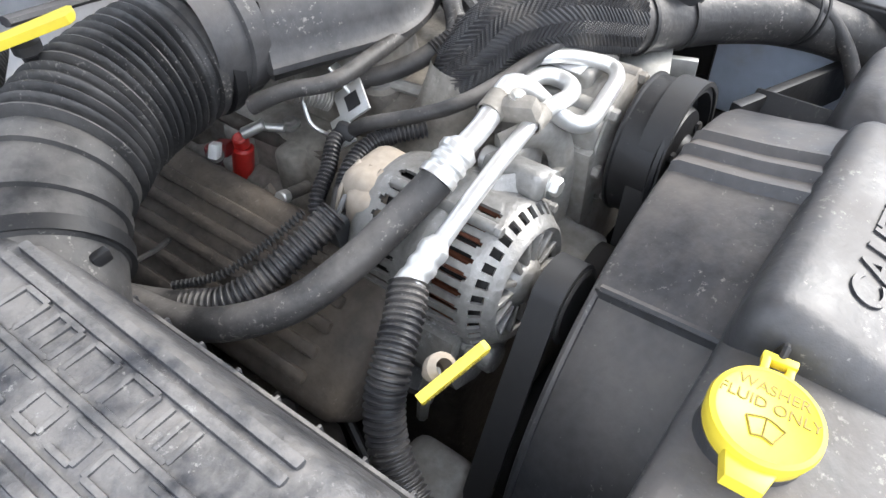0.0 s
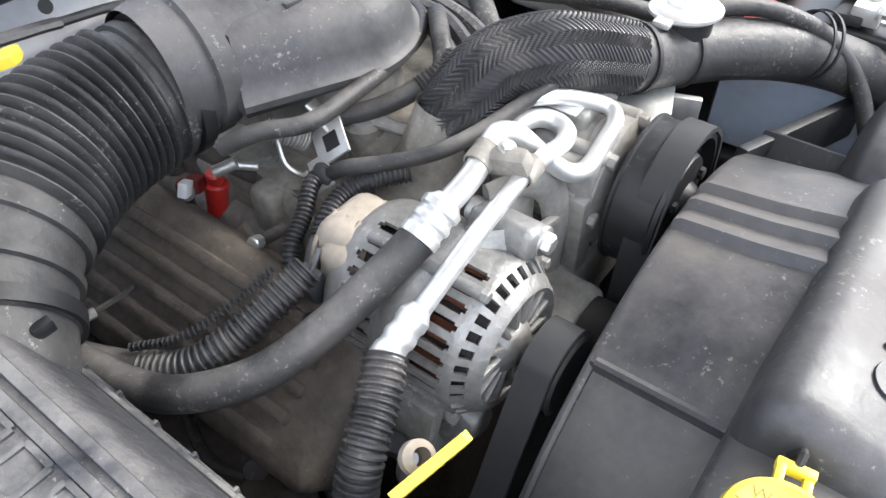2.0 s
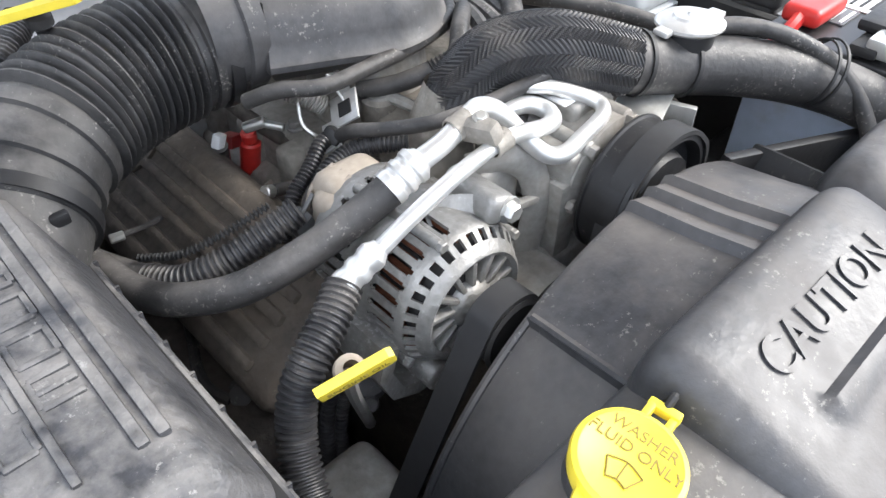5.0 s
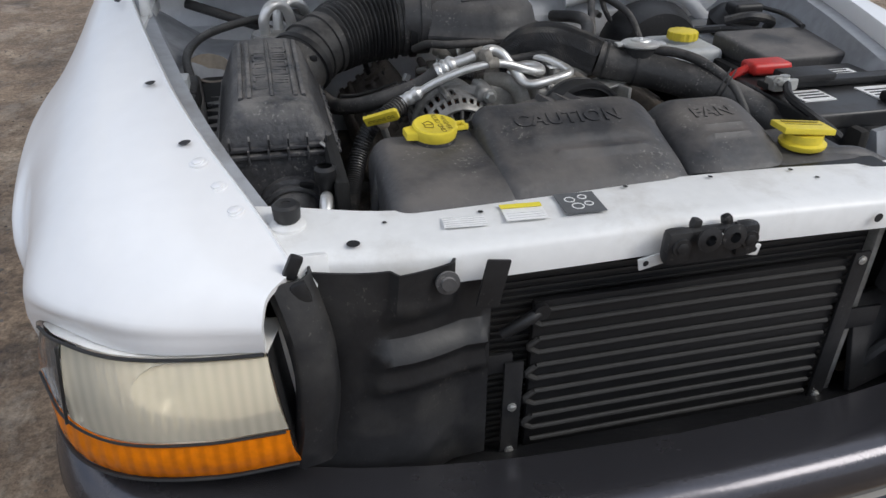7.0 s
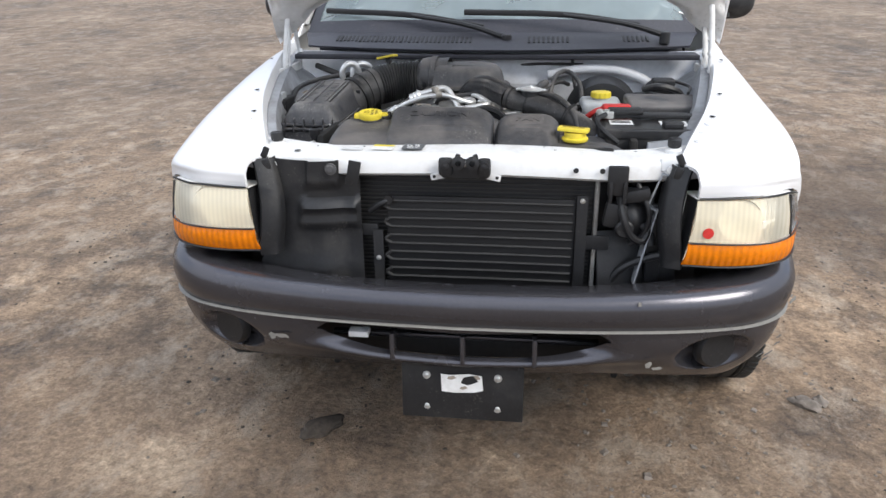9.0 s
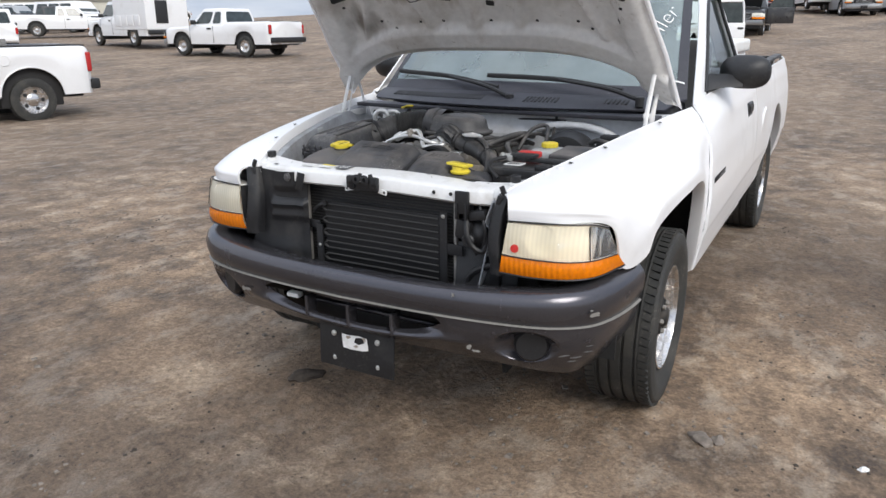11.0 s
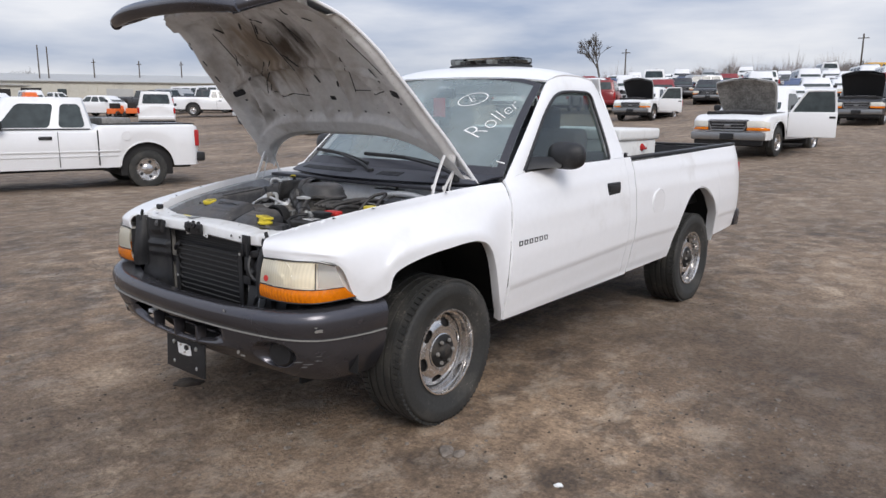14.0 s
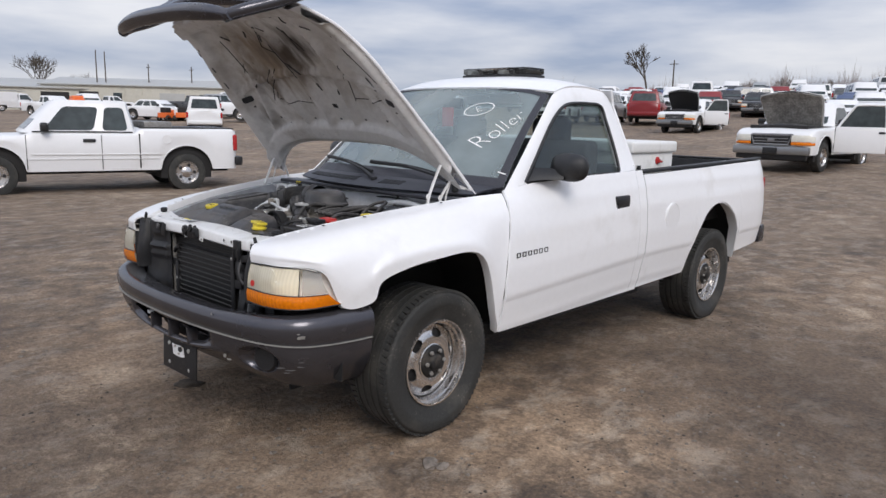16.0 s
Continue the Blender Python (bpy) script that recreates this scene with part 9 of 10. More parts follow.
def chalk(bm, u0, v0, turn, name, label):
    c, s = math.cos(radians(turn)), math.sin(radians(turn))
    for q in bm.verts:
        a, b = q.co.x * c - q.co.y * s, q.co.x * s + q.co.y * c
        q.co = ws_exact(u0 + a / 0.66, v0 + b / 0.78)
    part(name, bm, M_CHALK, ws, label, smooth=0)


chalk(lettering("Roller", 0.142, Matrix.Identity(4), 0.0, 1.0, -0.003), 0.675, 0.535, 60, "chalk_writing", "white chalk handwriting")
chalk(lettering("E", 0.075, Matrix.Identity(4), 0.0, 1.0, -0.002), 0.42, 0.715, 35, "chalk_writing", "white chalk letter")
ov = [[(0.075 * math.cos(w), 0.052 * math.sin(w), 0), (0.069 * math.cos(w), 0.047 * math.sin(w), 0)] for w in (2 * math.pi * i / 36 for i in range(37))]
chalk(grid_bm(ov), 0.42, 0.715, 40, "chalk_ring", "white chalk ring")
chalk(grid_bm([[(-0.035, -0.004, 0), (0.035, -0.004, 0)], [(-0.035, 0.004, 0), (0.035, 0.004, 0)]]), 0.92, 0.13, -8, "glass_sticker", "small white sticker strip")

lbar = thing("light_bar", "clear low-profile warning light bar bolted on the cab roof", "light bar", at=(0.02, 1.40, 1.650))
part("bar_base", box((0, 0, 0.018), (0.51, 0.20, 0.036), 0.008), M_BLACK, lbar)
bar_lens = part("bar_lens", box((0, 0, 0.058), (0.51, 0.19, 0.042), 0.014), M_CLEAR, lbar, "clear ribbed plastic lens")
for i in range(6):
    part("reflector", box((-0.2125 + 0.085 * i, 0, 0.054), (0.05, 0.14, 0.026), 0.006), M_TUBE if i % 3 else M_RESV, lbar)
for x in (-0.2, 0.2):
    part("bar_foot", box((x, 0, -0.006), (0.06, 0.12, 0.02), 0.004), M_BLACK, lbar)

tbox = thing("bed_toolbox", "white metal toolbox standing across the truck bed", "toolbox", at=(0.0, 2.13, 0.755))
part("box_body", box((0, 0, 0.2325), (1.42, 0.56, 0.465), 0.012), M_TBOX, tbox)
part("box_lid", box((0, 0, 0.5025), (1.46, 0.60, 0.075), 0.02, None, 3), M_TBOX, tbox, "rounded white lid")
part("box_latch", join(lathe([(0, 0.026), (0.006, 0.024), (0.010, 0.014), (0.020, 0.012), (0.021, 0)], (0.710, 0.060, 0.415), (1, 0, 0), 16), box((0.722, 0.075, 0.408), (0.014, 0.06, 0.016), 0.005)), M_TAILRED, tbox, "dark red latch")
part("box_hinge", box((0.722, -0.20, 0.37), (0.015, 0.03, 0.04), 0.004), M_BLACK, tbox)


# ================= THE LOT BEHIND =================
M_BODYS = {
    "white": mat("far_white_paint", (0.78, 0.78, 0.78), 0.35, var=0.03, coat=0.3, dirt=(0.5, 0.47, 0.43), dirt_amt=0.15, dirt_scale=1.5),
    "red": mat("far_red_paint", (0.22, 0.015, 0.018), 0.35, var=0.06, coat=0.3, dirt=(0.2, 0.15, 0.13), dirt_amt=0.15),
    "black": mat("far_black_paint", (0.018, 0.018, 0.02), 0.3, var=0.06, coat=0.4, dirt=(0.1, 0.09, 0.08), dirt_amt=0.2),
    "silver": mat("far_silver_paint", (0.36, 0.37, 0.38), 0.35, 0.3, var=0.05, coat=0.3),
    "blue": mat("far_blue_paint", (0.04, 0.07, 0.16), 0.35, var=0.06, coat=0.3),
    "tan": mat("far_tan_paint", (0.33, 0.29, 0.22), 0.4, var=0.06),
    "yellow": mat("far_bus_paint", (0.70, 0.38, 0.03), 0.45, var=0.05),
    "orange": mat("far_orange_paint", (0.75, 0.15, 0.03), 0.45, var=0.06),
}
M_FARGLASS = mat("far_window_glass", (0.035, 0.046, 0.047), 0.05, var=0.5, scale=1.6, fine=5.0, coat=0.0, spec=0.6)
M_CHROME = mat("far_chrome", (0.30, 0.30, 0.30), 0.35, 0.8, var=0.1)
M_INSUL = mat("hood_insulation", (0.30, 0.285, 0.26), 0.95, var=0.45, scale=5, fine=22, bump=0.8, dirt=(0.13, 0.12, 0.11), dirt_amt=0.45, dirt_scale=6)


def far_wheel(parent, x, y, r, s, fine):
    w = part("wheel", lathe([(-0.10, r * 0.62), (-0.11, r * 0.80), (-0.09, r * 0.97), (-0.05, r), (0.05, r), (0.09, r * 0.97), (0.11, r * 0.80), (0.10, r * 0.62), (0.07, r * 0.60)], (x, y, r), (s, 0, 0), 32), M_TIRE, parent)
    part("rim", lathe([(0.085, r * 0.62), (0.095, r * 0.60), (0.06, r * 0.52), (0.05, r * 0.30), (0.075, r * 0.22), (0.078, 0)], (x, y, r), (s, 0, 0), 24), M_RIM, w)
    for k in range(5 if fine else 0):
        a = 2 * math.pi * k / 5
        part("rim_hole", lathe([(0, 0), (0.002, r * 0.085), (0.003, 0)], (x + s * 0.058, y + r * 0.40 * math.cos(a), r + r * 0.40 * math.sin(a)), (s, 0, 0), 10), M_INK, w)


def body_shell(wid, prof, wheels, r, zb):
    """Body sides with arches from a top profile of (y, z), rounded over at the shoulder."""
    ys = sorted(set([round(y, 4) for y in span(prof[0][0], prof[-1][0], 60)] + [round(c + r * 1.36 * k / 12, 4) for c in wheels for k in range(-12, 13)]))
    rows = []
    y0, y1 = ys[0], ys[-1]
    for y in ys:
        top = lerp_table(prof, y)
        b = zb
        for c in wheels:
            d = abs(y - c) / (r * 1.36)
            if d < 1:
                b = max(b, r + r * 1.44 * math.sqrt(1 - d ** 2.4))
        e = min(1, min(y - y0, y1 - y) / 0.18)
        w = wid / 2 * (0.90 + 0.10 * math.sqrt(max(0, 1 - (1 - e) ** 2)))
        b = min(b, top - 0.05)
        m = b + (top - b) * 0.5
        rows.append([(-w * 0.97, y, b), (-w, y, m), (-w * 0.99, y, top - 0.06), (-w * 0.95, y, top - 0.01), (-w * 0.85, y, top), (0, y, top + 0.02), (w * 0.85, y, top), (w * 0.95, y, top - 0.01), (w * 0.99, y, top - 0.06), (w, y, m), (w * 0.97, y, b)])
    bm = grid_bm(rows)
    for i in (0, -1):
        bm.faces.new([bm.verts.new(q) for q in rows[i]])
    bmesh.ops.remove_doubles(bm, verts=bm.verts, dist=1e-4)
    bmesh.ops.recalc_face_normals(bm, faces=bm.faces)
    return bm


def cab_shell(w0, w1, y0, y1, yt0, yt1, z0, z1):
    """Roof and pillars as a rounded frustum; returns the mesh and a function for its side faces."""
    rows = []
    for f, inset in ((0.0, 0.0), (0.5, 0.5), (0.9, 0.92), (0.97, 1.0), (1.0, 1.12)):
        w = (w0 + (w1 - w0) * inset) / 2
        a, b = y0 + (yt0 - y0) * inset, y1 + (yt1 - y1) * inset
        z = z0 + (z1 - z0) * f
        c = 0.10
        rows.append([(-w, a + c, z), (-w, b - c * 0.5, z), (-w + c, b, z), (w - c, b, z), (w, b - c * 0.5, z), (w, a + c, z), (w - c, a, z), (-w + c, a, z)])
    bm = grid_bm(rows, closed=True)
    bm.faces.new([bm.verts.new(q) for q in rows[-1]])
    bmesh.ops.remove_doubles(bm, verts=bm.verts, dist=1e-4)
    bmesh.ops.recalc_face_normals(bm, faces=bm.faces)
    return bm


def vehicle(kind, colour, label, group, hood_open=False, door_open=False, doors=2, extra="", fine=False):
    """A parked vehicle, nose towards -y, with its base at the origin."""
    v = thing(dict(pickup="pickup_truck", van="van", car="car", suv="sport_utility_vehicle", bus="bus", service="service_truck")[kind], label, dict(pickup="truck", van="van", car="car", suv="car", bus="bus", service="truck")[kind], group)
    paint = M_BODYS[colour]
    spec = dict(
        pickup=dict(w=1.86, r=0.36, wb=3.2 if doors > 1 else 2.9, nose=-0.9, tail=1.25, zb=0.42, hood=1.06, belt=1.11, roof=1.68, c0=0.45, c1=2.2 if doors > 1 else 1.75, rake=0.55, back=0.12),
        service=dict(w=1.95, r=0.40, wb=3.6, nose=-0.95, tail=1.4, zb=0.45, hood=1.15, belt=1.25, roof=1.95, c0=0.45, c1=1.9, rake=0.5, back=0.12),
        car=dict(w=1.8, r=0.33, wb=2.8, nose=-0.95, tail=1.1, zb=0.25, hood=0.92, belt=0.96, roof=1.42, c0=0.35, c1=2.95, rake=0.65, back=0.55),
        suv=dict(w=1.85, r=0.36, wb=2.8, nose=-0.85, tail=0.95, zb=0.35, hood=1.05, belt=1.12, roof=1.75, c0=0.35, c1=3.65, rake=0.5, back=0.25),
        van=dict(w=2.0, r=0.37, wb=3.5, nose=-0.75, tail=1.2, zb=0.38, hood=1.12, belt=1.20, roof=1.98, c0=-0.1, c1=4.6, rake=0.55, back=0.10),
        bus=dict(w=2.4, r=0.48, wb=5.5, nose=-1.2, tail=2.2, zb=0.55, hood=1.5, belt=1.6, roof=3.0, c0=0.2, c1=7.6, rake=0.3, back=0.05))[kind]
    W, r, wb, nose, tail, zb, hood, belt, roof, c0, c1, rake, back = (spec[k] for k in ("w", "r", "wb", "nose", "tail", "zb", "hood", "belt", "roof", "c0", "c1", "rake", "back"))
    end = wb + (0.98 if extra == "beacon" else tail)
    c1 = c1 + (0.12 if extra == "beacon" else 0.0)
    bed = belt + (0.085 if kind == "pickup" else 0.0)
    prof = [(nose, hood - 0.20), (nose + 0.12, hood - 0.09), (nose + 0.35, hood - 0.03), (c0, hood), (c0 + 0.1, belt), (c1 - 0.01, belt), (c1 + 0.02, bed), (end - 0.1, bed + 0.01 if kind != "car" else belt - 0.06), (end, bed - 0.03 if kind != "car" else belt - 0.2)]
    body = part("body", body_shell(W, prof, (0.0, wb), r, zb), paint, v, smooth=50)
    cab = part("cab", cab_shell(W * 0.94, W * 0.76, c0, c1, c0 + rake, c1 - back, belt - 0.01, roof), paint, v, smooth=50)
    # glass: windscreen, rear and side panes proud of the cab
    h = roof - belt
    def face(u0, u1, f0, f1, which):
        def yat(f, u):
            a, b = c0 + rake * f, c1 - back * f
            return a + (b - a) * u
        def wat(f):
            return (W * 0.94 + (W * 0.76 - W * 0.94) * f) / 2 + 0.006
        if which in (-1, 1):
            q = [(which * wat(f), yat(f, u), belt + h * f * 0.95) for f, u in ((f0, u0), (f0, u1), (f1, u1), (f1, u0))]
        elif which == "front":
            q = [(wat(f) * u, c0 + rake * f - 0.006, belt + h * f * 0.95) for f, u in ((f0, u0), (f0, u1), (f1, u1), (f1, u0))]
        else:
            q = [(wat(f) * u, c1 - back * f + 0.006, belt + h * f * 0.95) for f, u in ((f0, u0), (f0, u1), (f1, u1), (f1, u0))]
        bm = bmesh.new()
        bm.faces.new([bm.verts.new(p) for p in q])
        bmesh.ops.bevel(bm, geom=bm.verts[:], offset=0.07, segments=3, affect="VERTICES", profile=0.5)
        bm.normal_update()
        bmesh.ops.solidify(bm, geom=bm.faces[:], thickness=0.004)
        return bm
    part("windscreen", face(-0.84, 0.84, 0.10, 0.88, "front"), M_FARGLASS, v)
    part("rear_window", face(-0.80, 0.80, 0.15, 0.85, "back"), M_FARGLASS, v)
    n = dict(pickup=doors, service=1, car=3, suv=3, van=3, bus=9)[kind]
    for s in (-1, 1):
        for i in range(n):
            u0, u1 = 0.10 + 0.84 * i / n, 0.10 + 0.84 * (i + 1) / n - 0.035
            if kind == "pickup" and n == 2:
                u0, u1 = ((0.16, 0.60), (0.68, 0.92))[i]
            part("window", face(u0, u1, 0.08, 0.84, s), M_FARGLASS, v)
        if fine or hood_open:
            # wrapped lens over a long amber lens, following the rounded corner
            for nm, z0, z1, mt in (("headlamp", hood - 0.335, hood - 0.190, M_FARLENS), ("turn_signal", hood - 0.410, hood - 0.342, M_AMBER)):
                rows_ = []
                for x_, y_ in ((0.52, -0.060), (0.66, -0.058), (0.80, -0.045), (0.90, -0.005), (0.965, 0.07), (0.995, 0.17)):
                    rows_.append([(s * x_ * W / 2, nose + y_, z0), (s * x_ * W / 2, nose + y_ - 0.012, (z0 + z1) / 2), (s * x_ * W / 2 * 0.995, nose + y_ + 0.012, z1 - (0.03 if x_ > 0.95 else 0.0))])
                part(nm, grid_bm(rows_, thick=0.02), mt, v, smooth=60)
        else:
            part("headlamp", box((s * (W / 2 - 0.21), nose + 0.01, hood - 0.275), (0.36, 0.14, 0.17), 0.04), M_FARLENS, v)
            part("turn_signal", box((s * (W / 2 - 0.16), nose + 0.005, hood - 0.385), (0.33, 0.14, 0.055), 0.02), M_AMBER, v)
        if not (fine or hood_open):
            part("lamp_surround", box((s * (W / 2 - 0.22), nose + 0.03, hood - 0.31), (0.39, 0.12, 0.26), 0.03), M_BLACK, v)
        part("tail_lamp", box((s * (W / 2 - 0.07), end - 0.035, bed - 0.26), (0.12, 0.09, 0.32), 0.035, None, 3), M_TAILRED, v)
        part("side_mirror", box((s * (W / 2 + 0.06), c0 + 0.34, belt + 0.09), (0.20, 0.13, 0.16), 0.05, None, 3), M_BLACK, v)
        for c in (0.0, wb):
            far_wheel(v, s * (W / 2 - 0.13), c, r, s, fine)
        if not fine and kind in ("car", "bus", "van", "suv"):
            continue
        part("door_handle", box((s * (W / 2 + 0.002), c0 + 1.05, belt - 0.14), (0.03, 0.21, 0.060), 0.02, None, 3), M_BLACK, v)
        part("door_gap", box((s * (W / 2 - 0.004), c0 + 0.05, (belt + zb) / 2), (0.012, 0.010, belt - zb - 0.08), 0.0), M_INK, v)
        part("door_gap", box((s * (W / 2 - 0.004), min(c1 - 0.05, c0 + 1.25), (belt + zb) / 2), (0.012, 0.010, belt - zb - 0.08), 0.0), M_INK, v)
    grille = part("grille", box((0, nose + 0.005, hood - 0.29), (W * 0.53, 0.12, 0.27), 0.05, None, 3), M_BLACK, v)
    if fine or hood_open:
        q = [(W * 0.25 * a, nose - 0.058, hood - 0.30 + 0.115 * b) for a, b in ((-1, 0.6), (-0.9, 1), (0.9, 1), (1, 0.6), (0.86, -0.9), (0.78, -1), (-0.78, -1), (-0.86, -0.9))]
        part("grille_frame", tube(q + q[:1], 0.016, 8, 80), M_CHROME, grille, "grey grille frame")
    for gz in (-0.20, -0.27, -0.34, -0.40):
        part("grille_bar", box((0, nose - 0.055, hood + gz), (W * 0.43, 0.02, 0.020), 0.006), M_CHROME, grille)
    part("grille_badge", box((0, nose - 0.062, hood - 0.30), (0.16, 0.02, 0.07), 0.02), M_CHROME, grille)
    if kind in ("pickup", "suv"):
        part("air_dam", box((0, nose + 0.02, zb - 0.03), (W * 0.90, 0.12, 0.20), 0.03), M_BLACK, v)
        part("bumper_plate", box((0.02, nose - 0.125, zb + 0.08), (0.34, 0.02, 0.15), 0.008), M_BLACK, v)
    part("front_bumper", box((0, nose - 0.03, zb + 0.09), (W * 0.97, 0.18, 0.20), 0.05), M_CHROME if kind in ("pickup", "suv") else paint, v)
    part("rear_bumper", box((0, end + 0.05, zb + 0.15), (W * 0.95, 0.16, 0.18), 0.04), M_BLACK if kind in ("pickup", "service") else paint, v)
    part("underbody", box((0, (nose + end) / 2, zb), (W * 0.86, end - nose - 0.3, 0.10), 0.02), M_DARK, v)
    for c in (0.0, wb):
        part("wheel_well", box((0, c, r + 0.20), (W * 0.90, r * 2.66, 0.62), 0.02), M_DARK, v)
    if fine:
        for s in (-1, 1):
            part("body_crease", box((s * (W / 2 - 0.001), wb / 2, zb + 0.22), (0.010, wb - r * 2.9, 0.012), 0.003), paint, v)
            part("bed_gap", box((s * (W / 2 - 0.004), c1 + 0.03, (belt + zb) / 2 + 0.02), (0.014, 0.022, belt - zb - 0.06), 0.0), M_INK, v)
            part("rail_cap", box((s * W * 0.44, (c1 + end) / 2, bed + 0.012), (0.07, end - c1 - 0.10, 0.022), 0.008), M_BLACK, v)
            for c in (0.0, wb):
                part("arch_lip", tube([(s * (W / 2 - 0.010), c + r * 1.37 * math.cos(a), r + r * 1.45 * abs(math.sin(a)) ** 0.86) for a in span(0.12, math.pi - 0.12, 16)], 0.014, 6, 40), paint, v)
            part("fuel_door", lathe([(0, 0.085), (0.004, 0.083), (0.005, 0.078), (0.002, 0.076), (0.003, 0)], (s * (W / 2 + 0.001), c1 + 0.52, bed - 0.20), (s, 0, 0), 28), paint, v)
            part("belt_moulding", tube([(s * (W * 0.473), c0 + 0.16, belt + 0.012), (s * (W * 0.475), (c0 + c1) / 2, belt + 0.016), (s * (W * 0.473), c1 - 0.08, belt + 0.012)], 0.012, 6, 20), M_BLACK, v)
            part("side_swage", box((s * (W / 2 + 0.002), wb / 2 + 0.05, zb + 0.30), (0.016, wb - r * 2.9, 0.030), 0.007, (0, s * 18, 0)), paint, v)
    if kind == "pickup":
        part("bed_opening", box((0, (c1 + end) / 2 + 0.02, bed + 0.012), (W * 0.80, end - c1 - 0.16, 0.03), 0.005), M_BLACK, v)
    if hood_open:
        m = Matrix.Translation((0, c0 - 0.02, hood + 0.02)) @ Matrix.Rotation(radians(-62), 4, "X")
        def leaf(w, ln, dz, at):
            rows_ = []
            for f in span(0, 1, 12):
                hw = w / 2 * (0.90 + 0.12 * math.sin(math.pi * min(1, f * 1.15) / 2)) * (1 if f < 0.86 else math.sqrt(max(0.25, 1 - ((f - 0.86) / 0.16) ** 2)))
                rows_.append([(hw * u, at - ln * f, dz + 0.05 * (1 - u * u) - 0.09 * f ** 4 - 0.03 * u ** 8) for u in span(-1, 1, 12)])
            bm_ = grid_bm(rows_, thick=0.016)
            bm_.transform(m)
            return bm_
        hd = part("open_hood", leaf(W * 0.80, 1.16 if doors > 1 else 0.98, 0.0, 0.0), paint, v, "raised hood", smooth=60)
        part("hood_lining", leaf(W * 0.765, 1.06 if doors > 1 else 0.93, -0.045, -0.03), M_INSUL if doors == 1 else M_INK, hd, "grey insulation lining" if doors == 1 else "black hood underside", smooth=60)
        part("hood_latch", tube([m @ Vector((-0.3, -1.13 + (0.18 if doors == 1 else 0), -0.07)), m @ Vector((0, -1.16 + (0.18 if doors == 1 else 0), -0.06)), m @ Vector((0.3, -1.13 + (0.18 if doors == 1 else 0), -0.07))], 0.02, 8, 12), M_BLACK, hd)
        bay = part("engine_bay", box((0, (nose + c0) / 2 + 0.13, hood - 0.012), (W * 0.74, c0 - nose - 0.34, 0.11), 0.02), M_DARK, v)
        part("radiator_support", box((0, nose + 0.335, hood - 0.020), (W * 0.70, 0.05, 0.05), 0.016), paint if doors == 1 else M_TUBE, bay)
        for x_, y_, sx, sy, sz in ((-0.34, 0.30, 0.30, 0.28, 0.09), (0.10, 0.42, 0.42, 0.36, 0.11), (0.45, 0.34, 0.22, 0.26, 0.08), (-0.10, 0.72, 0.5, 0.2, 0.10)):
            part("engine_cover", box((x_, nose + y_ + 0.14, hood + 0.025), (sx, sy, sz), 0.03), M_DUSTY, bay)
    if door_open:
        m = Matrix.Translation((W / 2 - 0.02, c0 + 0.12, 0)) @ Matrix.Rotation(radians(-62), 4, "Z")
        db = box((0, 0.56, (belt + zb) / 2 + 0.02), (0.09, 1.12, belt - zb - 0.06), 0.03)
        db.transform(m)
        dr = part("open_door", db, paint, v, "door standing open")
        hb = box((0.05, 1.0, belt - 0.14), (0.02, 0.14, 0.05), 0.01)
        hb.transform(m)
        part("door_handle", hb, M_BLACK, dr)
        outline = [(0.05, belt - 0.03), (0.36, roof - 0.12), (0.46, roof - 0.065), (0.94, roof - 0.06), (1.03, roof - 0.10), (1.09, belt - 0.03)]
        wf = tube([(-0.02, y_, z_) for y_, z_ in outline], 0.030, 8, 40)
        wf.transform(m)
        part("window_frame", wf, paint, dr, smooth=50)
        gb = prism(outline, 0.008, Matrix(((0, 0, 1, -0.024), (1, 0, 0, 0), (0, 1, 0, 0), (0, 0, 0, 1))))
        gb.transform(m)
        part("door_glass", gb, M_FARGLASS, dr)
    if extra == "beacon":
        part("beacon", join(box((0, c0 + 1.0, roof + 0.02), (0.45, 0.22, 0.03), 0.01), box((0, c0 + 1.0, roof + 0.055), (0.42, 0.20, 0.07), 0.03)), M_BODYS["orange"], v, "orange roof beacon")
        part("bed_toolbox", box((0, c1 + 0.40, bed + 0.05), (W * 0.84, 0.50, 0.16), 0.02), M_ALU, v)
    if kind == "service":
        bx = part("service_body", rbox(-W / 2, W / 2, c1 + 0.08, end + 0.05, zb + 0.25, roof + 0.10, 0.04), M_BODYS["white"], v, "white utility box body")
        part("box_opening", box((0.25, end + 0.06, 1.45), (0.55, 0.03, 0.95), 0.01), M_INK, bx)
        for s in (-1, 1):
            part("ladder_rack", tube([(s * W * 0.42, c0 + 0.7, roof + 0.25), (s * W * 0.42, c1 + 1.0, roof + 0.27), (s * W * 0.42, end, roof + 0.25)], 0.03, 8, 12), M_CHROME, v)
            for i in range(4):
                part("side_locker", box((s * (W / 2 + 0.006), c1 + 0.5 + 0.6 * i, 1.1), (0.02, 0.5, 0.45), 0.008), paint, v)
    if kind == "bus":
        for s in (-1, 1):
            part("rub_rail", box((s * (W / 2 + 0.01), 3.2, 1.2), (0.03, 7.0, 0.06), 0.01), M_INK, v)
    return v


def ground_pose(x, y, turn):
    return Matrix.Translation((x, y, ground_z(x, y) - 0.01)) @ Matrix.Rotation(radians(turn), 4, "Z")


